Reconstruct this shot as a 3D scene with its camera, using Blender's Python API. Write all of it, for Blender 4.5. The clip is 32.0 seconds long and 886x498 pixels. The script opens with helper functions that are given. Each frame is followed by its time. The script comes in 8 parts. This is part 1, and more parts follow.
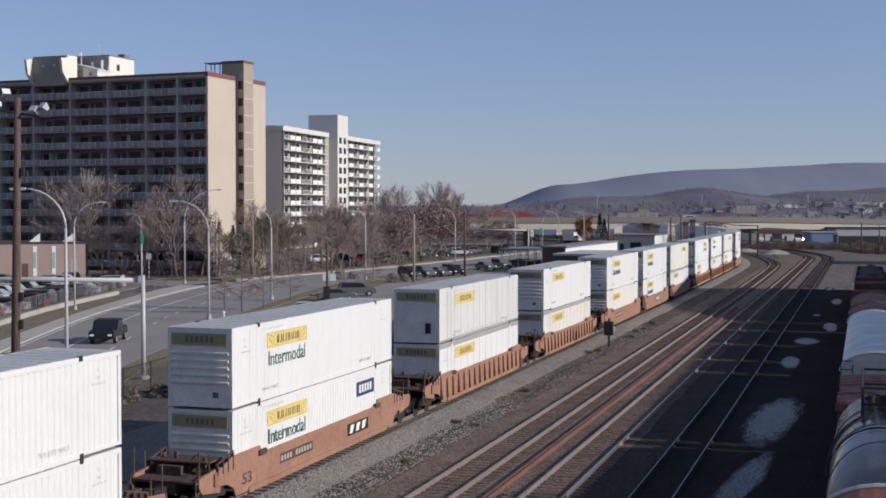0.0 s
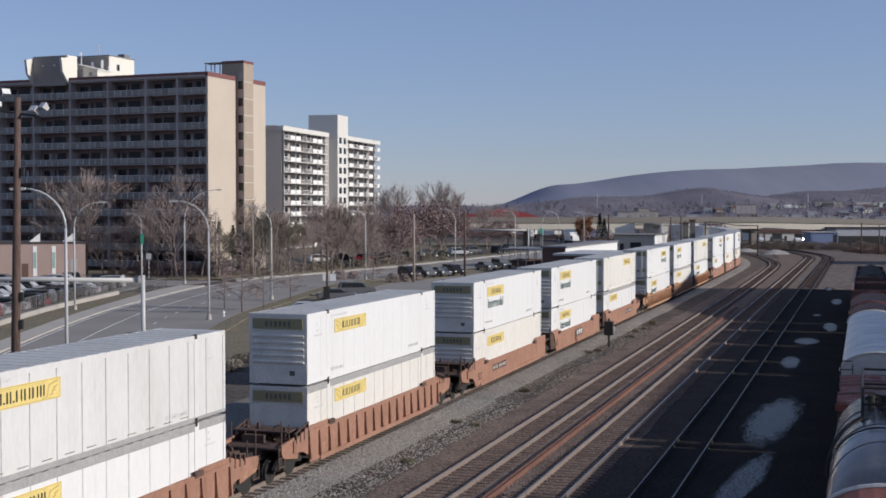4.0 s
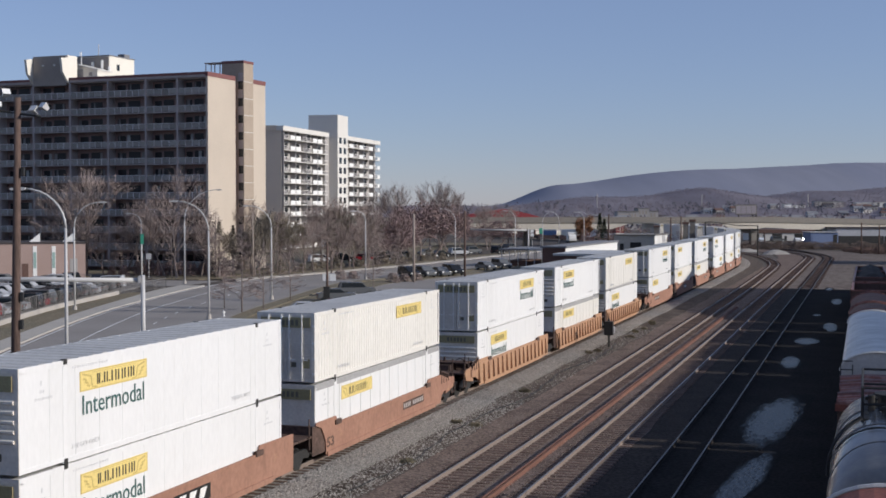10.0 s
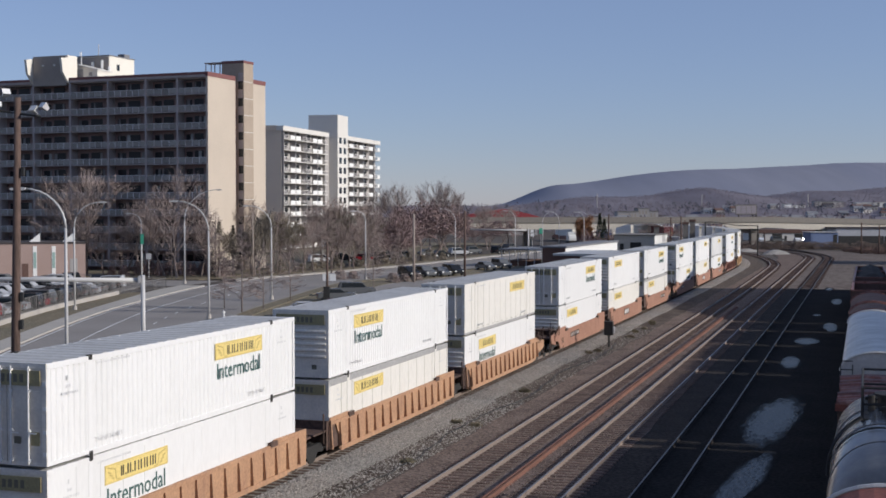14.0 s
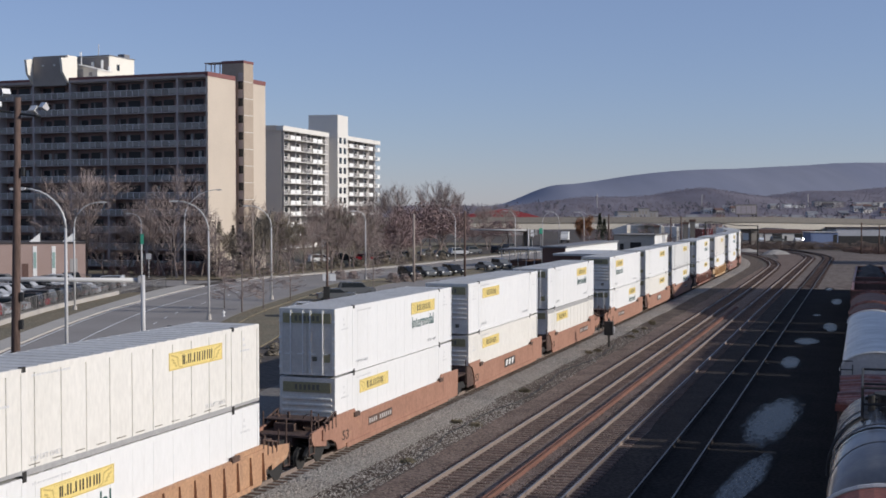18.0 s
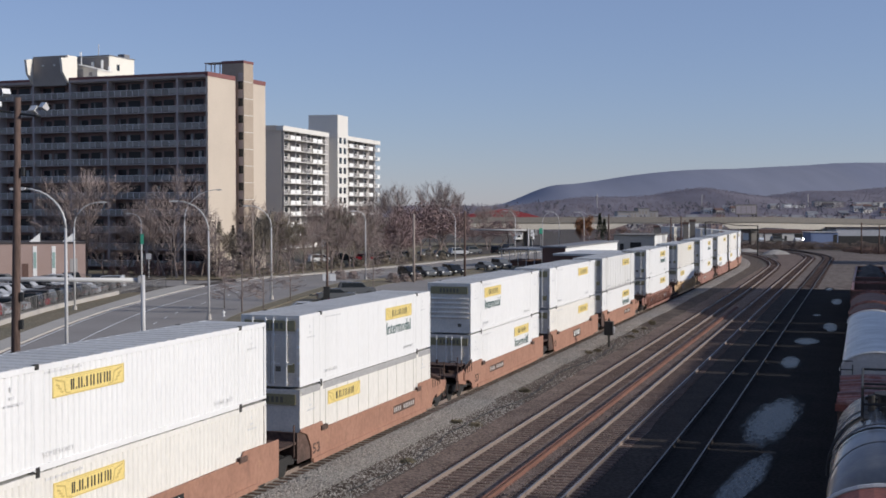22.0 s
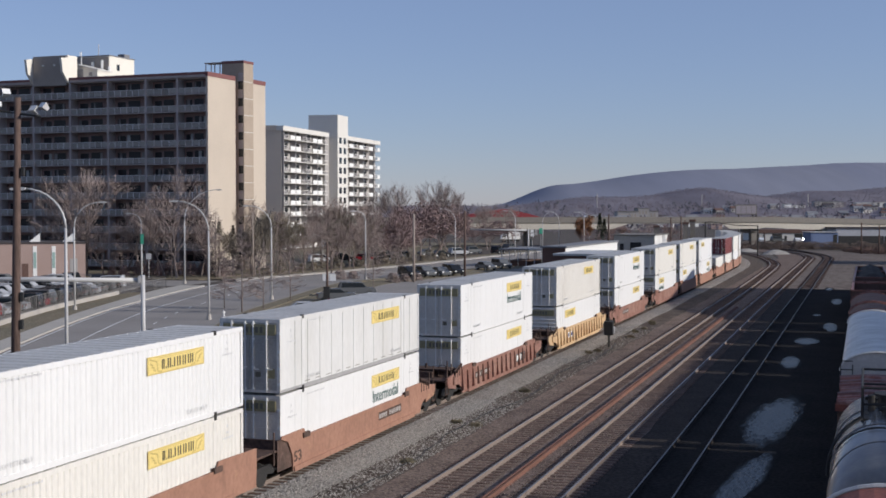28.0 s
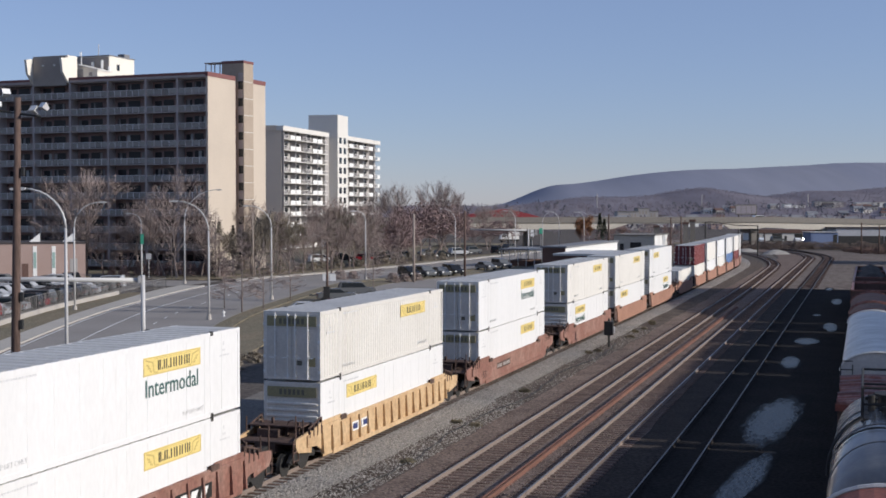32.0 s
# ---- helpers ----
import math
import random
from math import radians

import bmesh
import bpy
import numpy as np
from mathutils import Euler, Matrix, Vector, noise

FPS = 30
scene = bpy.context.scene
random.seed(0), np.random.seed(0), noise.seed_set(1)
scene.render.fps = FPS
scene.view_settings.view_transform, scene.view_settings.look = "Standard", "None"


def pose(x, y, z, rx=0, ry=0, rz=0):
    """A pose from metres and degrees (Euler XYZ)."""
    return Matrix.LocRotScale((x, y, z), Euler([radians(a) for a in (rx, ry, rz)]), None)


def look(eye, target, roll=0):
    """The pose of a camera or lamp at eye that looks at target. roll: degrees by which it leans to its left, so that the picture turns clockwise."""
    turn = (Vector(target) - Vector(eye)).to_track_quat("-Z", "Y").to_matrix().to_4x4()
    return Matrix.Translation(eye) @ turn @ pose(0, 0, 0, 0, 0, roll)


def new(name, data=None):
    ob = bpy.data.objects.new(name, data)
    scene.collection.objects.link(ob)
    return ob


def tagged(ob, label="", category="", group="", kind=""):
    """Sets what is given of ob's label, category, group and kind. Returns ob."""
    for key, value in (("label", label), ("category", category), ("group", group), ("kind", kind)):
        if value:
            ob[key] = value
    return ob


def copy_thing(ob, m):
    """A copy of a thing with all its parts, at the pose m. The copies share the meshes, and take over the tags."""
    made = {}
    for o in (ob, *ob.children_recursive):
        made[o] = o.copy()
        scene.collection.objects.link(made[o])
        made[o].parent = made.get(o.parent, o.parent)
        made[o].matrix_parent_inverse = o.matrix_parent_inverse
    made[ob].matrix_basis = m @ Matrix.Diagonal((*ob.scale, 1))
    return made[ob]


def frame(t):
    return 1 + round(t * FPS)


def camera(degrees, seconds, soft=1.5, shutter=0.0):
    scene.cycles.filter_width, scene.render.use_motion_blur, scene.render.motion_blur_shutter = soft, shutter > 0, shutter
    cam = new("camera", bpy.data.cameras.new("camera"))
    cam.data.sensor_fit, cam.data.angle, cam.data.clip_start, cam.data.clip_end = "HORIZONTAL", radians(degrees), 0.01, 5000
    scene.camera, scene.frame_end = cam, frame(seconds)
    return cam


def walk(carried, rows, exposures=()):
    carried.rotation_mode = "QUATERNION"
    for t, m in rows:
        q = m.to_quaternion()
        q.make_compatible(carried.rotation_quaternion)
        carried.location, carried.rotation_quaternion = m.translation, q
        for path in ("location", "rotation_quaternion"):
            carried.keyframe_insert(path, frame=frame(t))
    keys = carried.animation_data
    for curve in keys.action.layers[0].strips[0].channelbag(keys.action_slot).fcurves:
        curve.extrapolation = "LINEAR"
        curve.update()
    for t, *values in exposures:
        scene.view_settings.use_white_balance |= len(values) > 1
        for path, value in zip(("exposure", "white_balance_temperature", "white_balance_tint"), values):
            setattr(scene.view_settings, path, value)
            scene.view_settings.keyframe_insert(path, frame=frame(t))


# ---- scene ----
cam = camera(37.8, 32.0, soft=1.7)
EYE = 10.6
walk(cam, [(0.0, pose(0, 0, EYE, 88.224, 0, 0)), (32.0, pose(0, 0, EYE, 88.224, 0, 0))],
     exposures=[(0.0, 0.05), (1.0, 0.13), (2.0, -0.02), (3.0, 0.05), (5.0, 0.07), (6.0, 0.14), (7.0, 0.06), (9.0, 0.06), (29.0, 0.08), (31.0, 0.15), (32.0, 0.17)])

# ---- light: a low winter sun from the right, clear sky ----
SUN_TO = Vector((0.957, -0.29, 0.0)).normalized()
SUN_ELEV = radians(22.0)
world = bpy.data.worlds.new("sky")
scene.world = world
world.use_nodes = True
wn = world.node_tree
sky = wn.nodes.new("ShaderNodeTexSky")
sky.sky_type = "NISHITA"
sky.sun_disc = False
sky.sun_elevation = SUN_ELEV
sky.sun_rotation = math.atan2(SUN_TO.x, SUN_TO.y)
sky.air_density, sky.dust_density, sky.ozone_density = 1.0, 0.1, 4.5
sky.altitude = 200
pale = wn.nodes.new("ShaderNodeHueSaturation")
pale.inputs["Saturation"].default_value, pale.inputs["Value"].default_value = 0.93, 0.83
cool = wn.nodes.new("ShaderNodeMix")
cool.data_type, cool.blend_type = "RGBA", "MULTIPLY"
cool.inputs[0].default_value = 1.0
cool.inputs[7].default_value = (1.04, 0.965, 1.14, 1)
wn.links.new(sky.outputs[0], pale.inputs["Color"])
wn.links.new(pale.outputs[0], cool.inputs[6])
haze = wn.nodes.new("ShaderNodeMix")
haze.data_type, haze.blend_type = "RGBA", "MIX"
haze.inputs[0].default_value = 0.3
haze.inputs[7].default_value = (3.0, 3.97, 5.9, 1)
wn.links.new(cool.outputs[2], haze.inputs[6])
wn.links.new(haze.outputs[2], wn.nodes["Background"].inputs[0])
wn.nodes["Background"].inputs[1].default_value = 0.1
sun = new("sun", bpy.data.lights.new("sun", "SUN"))
sun.data.energy, sun.data.angle, sun.data.color = 3.9, radians(0.5), (1.0, 0.945, 0.88)
sun_dir = Vector((SUN_TO.x * math.cos(SUN_ELEV), SUN_TO.y * math.cos(SUN_ELEV), math.sin(SUN_ELEV)))
sun.matrix_world = look((60, -20, 60), Vector((60, -20, 60)) - sun_dir)


# ---- materials ----
def material(name, colour, rough=0.7, metal=0.0, vary=0.25, scale=4.0, fine=40.0, bump=0.1, tint=None,
             tint_at=0.6, per_object=0.0, spec=0.5, stretch=(1, 1, 1), per_island=0.0):
    """A surface with broad stains, fine grain and relief at real-world size."""
    m = bpy.data.materials.new(name)
    m.use_nodes = True
    nt = m.node_tree
    b = nt.nodes["Principled BSDF"]
    b.inputs["Roughness"].default_value = rough
    b.inputs["Metallic"].default_value = metal
    b.inputs["Specular IOR Level"].default_value = spec
    co = nt.nodes.new("ShaderNodeTexCoord")
    mp = nt.nodes.new("ShaderNodeMapping")
    mp.inputs["Scale"].default_value = stretch
    nt.links.new(co.outputs["Object"], mp.inputs[0])
    broad = nt.nodes.new("ShaderNodeTexNoise")
    broad.inputs["Scale"].default_value = 1.0 / scale
    broad.inputs["Detail"].default_value = 5
    grain = nt.nodes.new("ShaderNodeTexNoise")
    grain.inputs["Scale"].default_value = fine
    grain.inputs["Detail"].default_value = 3
    for n in (broad, grain):
        nt.links.new(mp.outputs[0], n.inputs["Vector"])
    second = tint or [c * (1 - vary) for c in colour]
    ramp = nt.nodes.new("ShaderNodeValToRGB")
    ramp.color_ramp.elements[0].position, ramp.color_ramp.elements[1].position = tint_at - 0.22, tint_at + 0.22
    ramp.color_ramp.elements[0].color = (*colour, 1)
    ramp.color_ramp.elements[1].color = (*second, 1)
    nt.links.new(broad.outputs[0], ramp.inputs[0])
    mix = nt.nodes.new("ShaderNodeMix")
    mix.data_type, mix.blend_type = "RGBA", "MULTIPLY"
    mix.inputs[0].default_value = 1.0
    gr = nt.nodes.new("ShaderNodeMapRange")
    gr.inputs[1].default_value, gr.inputs[2].default_value = 0.3, 0.7
    gr.inputs[3].default_value, gr.inputs[4].default_value = 1 - vary, 1 + vary
    nt.links.new(grain.outputs[0], gr.inputs[0])
    nt.links.new(ramp.outputs[0], mix.inputs[6])
    nt.links.new(gr.outputs[0], mix.inputs[7])
    out = mix.outputs[2]
    if per_object or per_island:
        info = nt.nodes.new("ShaderNodeObjectInfo" if per_object else "ShaderNodeNewGeometry")
        r = nt.nodes.new("ShaderNodeMapRange")
        k = per_object or per_island
        r.inputs[3].default_value, r.inputs[4].default_value = 1 - k, 1 + k
        nt.links.new(info.outputs["Random" if per_object else "Random Per Island"], r.inputs[0])
        m2 = nt.nodes.new("ShaderNodeMix")
        m2.data_type, m2.blend_type = "RGBA", "MULTIPLY"
        m2.inputs[0].default_value = 1.0
        nt.links.new(out, m2.inputs[6])
        nt.links.new(r.outputs[0], m2.inputs[7])
        out = m2.outputs[2]
    nt.links.new(out, b.inputs["Base Color"])
    if bump:
        bp = nt.nodes.new("ShaderNodeBump")
        bp.inputs["Strength"].default_value = bump
        bp.inputs["Distance"].default_value = 0.02
        nt.links.new(grain.outputs[0], bp.inputs["Height"])
        nt.links.new(bp.outputs[0], b.inputs["Normal"])
    return m


def weathered(m, colour, low, high, scale, stretch=(1, 1, 1), share=1.0):
    """Lays worn patches or streaks of a second colour over a surface."""
    nt = m.node_tree
    b = nt.nodes["Principled BSDF"]
    under = b.inputs["Base Color"].links[0].from_socket
    co = nt.nodes.new("ShaderNodeTexCoord")
    mp = nt.nodes.new("ShaderNodeMapping")
    mp.inputs["Scale"].default_value = stretch
    mp.inputs["Location"].default_value = (3.1 * scale, 1.7, 0.4)
    nt.links.new(co.outputs["Object"], mp.inputs[0])
    n = nt.nodes.new("ShaderNodeTexNoise")
    n.inputs["Scale"].default_value, n.inputs["Detail"].default_value, n.inputs["Roughness"].default_value = scale, 7, 0.65
    nt.links.new(mp.outputs[0], n.inputs["Vector"])
    r = nt.nodes.new("ShaderNodeMapRange")
    r.inputs[1].default_value, r.inputs[2].default_value = low, high
    r.inputs[3].default_value, r.inputs[4].default_value = 0.0, share
    nt.links.new(n.outputs[0], r.inputs[0])
    mix = nt.nodes.new("ShaderNodeMix")
    mix.data_type = "RGBA"
    nt.links.new(r.outputs[0], mix.inputs[0])
    nt.links.new(under, mix.inputs[6])
    mix.inputs[7].default_value = (*colour, 1)
    nt.links.new(mix.outputs[2], b.inputs["Base Color"])


def glossy_dark(name, colour, rough=0.08):
    m = bpy.data.materials.new(name)
    m.use_nodes = True
    b = m.node_tree.nodes["Principled BSDF"]
    b.inputs["Base Color"].default_value = (*colour, 1)
    b.inputs["Roughness"].default_value = rough
    return m


M = {}
M["dirt"] = material("dirt", (0.12, 0.103, 0.09), 0.95, vary=0.35, scale=9, fine=3, bump=0.3, tint=(0.078, 0.068, 0.06), spec=0.1)
M["old_ballast"] = material("old_ballast", (0.18, 0.136, 0.115), 0.95, vary=0.5, scale=2.0, fine=6, bump=0.9, tint=(0.094, 0.068, 0.056), spec=0.1)
M["ballast"] = material("ballast", (0.285, 0.262, 0.235), 0.95, vary=0.5, scale=2.5, fine=6, bump=0.9, tint=(0.19, 0.168, 0.147), spec=0.15)
M["weedy_ballast"] = material("weedy_ballast", (0.13, 0.105, 0.089), 0.95, vary=0.5, scale=1.6, fine=7, bump=0.7, tint=(0.062, 0.049, 0.04), tint_at=0.52, spec=0.1)
# shoulder gravel, its colour darkened for the yard's shade
M["shade_ballast"] = material("shade_ballast", (0.055, 0.046, 0.042), 0.95, vary=0.5, scale=1.6, fine=6, bump=0.8, tint=(0.034, 0.03, 0.028), spec=0.05)
M["far_gravel"] = material("far_gravel", (0.135, 0.108, 0.092), 0.95, vary=0.5, scale=9, fine=1.2, bump=0.5, tint=(0.19, 0.16, 0.138), tint_at=0.56, spec=0.1)
# gravel colour raised to brighten ground in the train's shadow
M["lifted_gravel"] = material("lifted_gravel", (0.18, 0.165, 0.15), 0.95, vary=0.3, scale=3.0, fine=5, bump=0.5, tint=(0.13, 0.118, 0.105), spec=0.1)
# yard ground: its own tone is paler, shade is put into this near-black
M["shade_black"] = material("shade_black", (0.032, 0.029, 0.028), 0.95, vary=0.4, scale=3, fine=6, bump=0.5, tint=(0.020, 0.019, 0.019), spec=0.02)
M["asphalt"] = material("asphalt", (0.282, 0.26, 0.24), 0.9, vary=0.12, scale=7, fine=20, bump=0.15, tint=(0.232, 0.214, 0.198), spec=0.12)
M["concrete"] = material("concrete", (0.42, 0.385, 0.335), 0.9, vary=0.12, scale=4, fine=12, bump=0.1)
M["kerb"] = material("kerb_concrete", (0.40, 0.37, 0.335), 0.9, vary=0.15, scale=3, fine=14, bump=0.1)
M["grass"] = material("winter_grass", (0.18, 0.158, 0.112), 0.95, vary=0.4, scale=3, fine=5, bump=0.6, tint=(0.225, 0.18, 0.125), spec=0.1)
M["stones"] = material("ballast_stones", (0.35, 0.325, 0.295), 0.95, vary=0.1, scale=2, fine=30, bump=0.0, per_island=0.35, spec=0.1)
# rail colour for the shaded tracks, darkened in place of shade
M["shade_rail"] = material("shade_rail", (0.04, 0.036, 0.034), 0.9, 0.0, vary=0.2, scale=2, fine=20, bump=0.05, spec=0.05)
M["brown_stones"] = material("old_ballast_stones", (0.215, 0.175, 0.15), 0.95, vary=0.1, scale=2, fine=30, bump=0.0, per_island=0.35, spec=0.1)
M["rail"] = material("rail_steel", (0.225, 0.18, 0.154), 0.85, 0.0, vary=0.2, scale=2, fine=20, bump=0.05, spec=0.15)
M["rail_top"] = material("rail_head", (0.36, 0.33, 0.31), 0.45, 0.8, vary=0.1, scale=3, fine=20, bump=0.02)
# rail head dimmed the same way, shade in the colour
M["shade_head"] = material("shade_rail_head", (0.16, 0.15, 0.145), 0.5, 0.7, vary=0.2, scale=3, fine=20, bump=0.02)
M["rust_rail"] = material("rusty_rail", (0.18, 0.085, 0.06), 0.85, 0.1, vary=0.3, scale=2, fine=20, bump=0.2)
M["tie"] = material("timber_tie", (0.142, 0.096, 0.077), 0.95, vary=0.3, scale=1, fine=18, bump=0.3, spec=0.1, per_object=0.25, per_island=0.0)
M["tie_joined"] = material("timber_tie_far", (0.142, 0.096, 0.077), 0.95, vary=0.3, scale=1, fine=18, bump=0.3, spec=0.1, per_island=0.25)
M["white_box"] = material("container_white", (0.75, 0.747, 0.738), 0.45, vary=0.03, scale=2.5, fine=9, bump=0.02, tint=(0.685, 0.68, 0.665), tint_at=0.68, stretch=(1, 1, 0.35))
M["cream_box"] = material("container_cream", (0.72, 0.695, 0.645), 0.5, vary=0.06, scale=2.5, fine=9, bump=0.02, tint=(0.66, 0.635, 0.58), tint_at=0.66, stretch=(1, 1, 0.35))
M["grey_box"] = material("container_greyish", (0.68, 0.675, 0.66), 0.5, vary=0.045, scale=2.0, fine=9, bump=0.02, tint=(0.54, 0.53, 0.50), tint_at=0.62, stretch=(1, 1, 0.3))
M["tan_box"] = material("container_tan", (0.655, 0.63, 0.585), 0.5, vary=0.06, scale=2.5, fine=9, bump=0.02, tint=(0.58, 0.55, 0.5), tint_at=0.66)
M["seam_grey"] = material("grey_bottom_rail", (0.36, 0.355, 0.35), 0.6, vary=0.12, scale=1.5, fine=9, bump=0.02)
M["red_box"] = material("container_dark_red", (0.17, 0.03, 0.03), 0.5, vary=0.1, scale=2.5, fine=9, bump=0.02)
M["blue_box"] = material("container_blue", (0.10, 0.18, 0.36), 0.5, vary=0.1, scale=2.5, fine=9, bump=0.02)
M["roof_box"] = material("container_roof", (0.50, 0.49, 0.47), 0.5, vary=0.12, scale=3, fine=6, bump=0.03, tint=(0.41, 0.40, 0.385))
# container ends and doors: paint warmed and lightened to offset their blue shade
M["door_lifted"] = material("container_door", (0.66, 0.615, 0.55), 0.55, vary=0.08, scale=1.2, fine=9, bump=0.02, tint=(0.54, 0.50, 0.445), spec=0.3)
M["end_lifted"] = material("container_end", (0.80, 0.745, 0.655), 0.6, vary=0.1, scale=0.9, fine=9, bump=0.03, tint=(0.58, 0.545, 0.50), spec=0.3)
M["old_door"] = material("dirty_door", (0.44, 0.42, 0.385), 0.6, vary=0.12, scale=0.8, fine=9, bump=0.03, tint=(0.32, 0.30, 0.27), spec=0.3)
M["bright_metal"] = material("galvanised", (0.58, 0.58, 0.58), 0.4, 0.6, vary=0.1, scale=1, fine=30, bump=0.02)
M["dark_metal"] = material("dark_steel", (0.04, 0.038, 0.036), 0.7, 0.3, vary=0.3, scale=1, fine=20, bump=0.1)
M["yellow"] = material("sign_yellow", (0.76, 0.60, 0.225), 0.5, vary=0.08, scale=0.8, fine=12, bump=0.01)
M["old_yellow"] = material("old_yellow", (0.33, 0.285, 0.15), 0.6, vary=0.15, scale=0.6, fine=12, bump=0.01)
M["end_mark"] = material("faded_dark_marks", (0.15, 0.135, 0.10), 0.6, vary=0.15, scale=0.6, fine=12, bump=0.0)
M["black"] = material("black_paint", (0.025, 0.024, 0.022), 0.5, vary=0.1, scale=1, fine=10, bump=0.0)
M["ochre"] = material("ochre_lines", (0.54, 0.41, 0.14), 0.6, vary=0.1, scale=1, fine=10, bump=0.0)
M["letter_dark"] = material("dark_brown_marks", (0.05, 0.045, 0.035), 0.5, vary=0.1, scale=1, fine=10, bump=0.0)
M["letter_green"] = material("dark_green_letters", (0.055, 0.125, 0.115), 0.5, vary=0.1, scale=1, fine=10, bump=0.0)
M["letter_grey"] = material("pale_grey_letters", (0.62, 0.62, 0.622), 0.6, vary=0.1, scale=1, fine=10, bump=0.0)
M["faded_letter"] = material("faded_letters", (0.42, 0.39, 0.365), 0.7, vary=0.15, scale=1, fine=10, bump=0.0)
M["blue_sign"] = material("blue_sign", (0.045, 0.06, 0.16), 0.5, vary=0.05, scale=1, fine=10, bump=0.0)
M["white_paint"] = material("white_paint", (0.78, 0.77, 0.74), 0.5, vary=0.06, scale=1, fine=12, bump=0.01)
M["car_brown"] = material("well_car_brown", (0.34, 0.185, 0.13), 0.8, vary=0.1, scale=0.9, fine=5, bump=0.08, tint=(0.28, 0.148, 0.104), tint_at=0.58, spec=0.3)
M["dark_brown_steel"] = material("dark_brown_metal", (0.115, 0.074, 0.06), 0.85, vary=0.3, scale=0.8, fine=8, bump=0.1, tint=(0.06, 0.045, 0.039), spec=0.2)
M["car_dark"] = material("well_car_dark_brown", (0.22, 0.10, 0.074), 0.8, vary=0.22, scale=0.9, fine=7, bump=0.05, tint=(0.33, 0.20, 0.155), tint_at=0.6)
M["car_orange"] = material("well_car_orange", (0.43, 0.25, 0.145), 0.75, vary=0.18, scale=1.6, fine=8, bump=0.05, tint=(0.33, 0.18, 0.11))
M["car_yellow"] = material("well_car_yellow", (0.56, 0.395, 0.23), 0.75, vary=0.15, scale=0.9, fine=6, bump=0.05, tint=(0.46, 0.29, 0.15), spec=0.3)
for key, scuff, soot in (("car_brown", (0.47, 0.28, 0.16), (0.17, 0.095, 0.07)), ("car_dark", (0.36, 0.24, 0.19), (0.10, 0.055, 0.045)),
                         ("car_orange", (0.50, 0.34, 0.22), (0.20, 0.115, 0.08)), ("car_yellow", (0.62, 0.47, 0.31), (0.30, 0.19, 0.12))):
    weathered(M[key], soot, 0.54, 0.72, 2.2, (1, 1, 0.35), 0.6)
    weathered(M[key], scuff, 0.6, 0.7, 0.9, (1, 1, 1.6), 0.75)
for key, grime in (("white_box", (0.56, 0.545, 0.52)), ("cream_box", (0.52, 0.49, 0.43)), ("grey_box", (0.44, 0.43, 0.41)), ("tan_box", (0.47, 0.43, 0.38))):
    weathered(M[key], grime, 0.62, 0.8, 2.6, (1, 1, 0.12), 0.45)


# ---- mesh building ----
def part(name, bm, mat, parent=None, label="", smooth=False):
    """Links a bmesh as one mesh object under a thing or a part."""
    me = bpy.data.meshes.new(name)
    bm.to_mesh(me)
    bm.free()
    return shared(name, me, mat, parent, label, smooth)


def shared(name, me, mat, parent=None, label="", smooth=False, m=None):
    if mat is not None and not me.materials:
        me.materials.append(mat)
    if smooth:
        me.polygons.foreach_set("use_smooth", [True] * len(me.polygons))
    ob = new(name, me)
    if parent is not None:
        ob.parent = parent
    if m is not None:
        ob.matrix_basis = m
    if label:
        tagged(ob, label)
    return ob


def root(name, label, category, group="", kind="", m=None):
    e = new(name)
    e.empty_display_size = 0.3
    tagged(e, label, category, group, kind)
    if m is not None:
        e.matrix_basis = m
    return e


def box(bm, x0, y0, z0, x1, y1, z1, m=None):
    vs = [bm.verts.new(p) for p in ((x0, y0, z0), (x1, y0, z0), (x1, y1, z0), (x0, y1, z0),
                                    (x0, y0, z1), (x1, y0, z1), (x1, y1, z1), (x0, y1, z1))]
    if m is not None:
        for v in vs:
            v.co = m @ v.co
    for f in ((0, 3, 2, 1), (4, 5, 6, 7), (0, 1, 5, 4), (1, 2, 6, 5), (2, 3, 7, 6), (3, 0, 4, 7)):
        bm.faces.new([vs[i] for i in f])
    return vs


def tube(bm, pts, radii, n=8, caps=True):
    """A round bar along points, with a radius at each."""
    rings = []
    pts = [Vector(p) for p in pts]
    for i, p in enumerate(pts):
        d = (pts[min(i + 1, len(pts) - 1)] - pts[max(i - 1, 0)]).normalized()
        a = d.cross(Vector((0, 0, 1)) if abs(d.z) < 0.9 else Vector((1, 0, 0))).normalized()
        b = d.cross(a)
        r = radii[i] if hasattr(radii, "__len__") else radii
        rings.append([bm.verts.new(p + (a * math.cos(k * math.tau / n) + b * math.sin(k * math.tau / n)) * r) for k in range(n)])
    for r0, r1 in zip(rings, rings[1:]):
        for k in range(n):
            bm.faces.new((r0[k], r0[(k + 1) % n], r1[(k + 1) % n], r1[k]))
    if caps:
        bm.faces.new(rings[0][::-1])
        bm.faces.new(rings[-1])


def prism(bm, outline, y0, y1):
    """An outline in x and z, swept from y0 to y1."""
    a = [bm.verts.new((x, y0, z)) for x, z in outline]
    b = [bm.verts.new((x, y1, z)) for x, z in outline]
    n = len(outline)
    for i in range(n):
        bm.faces.new((a[i], a[(i + 1) % n], b[(i + 1) % n], b[i]))
    bm.faces.new(a[::-1])
    bm.faces.new(b)


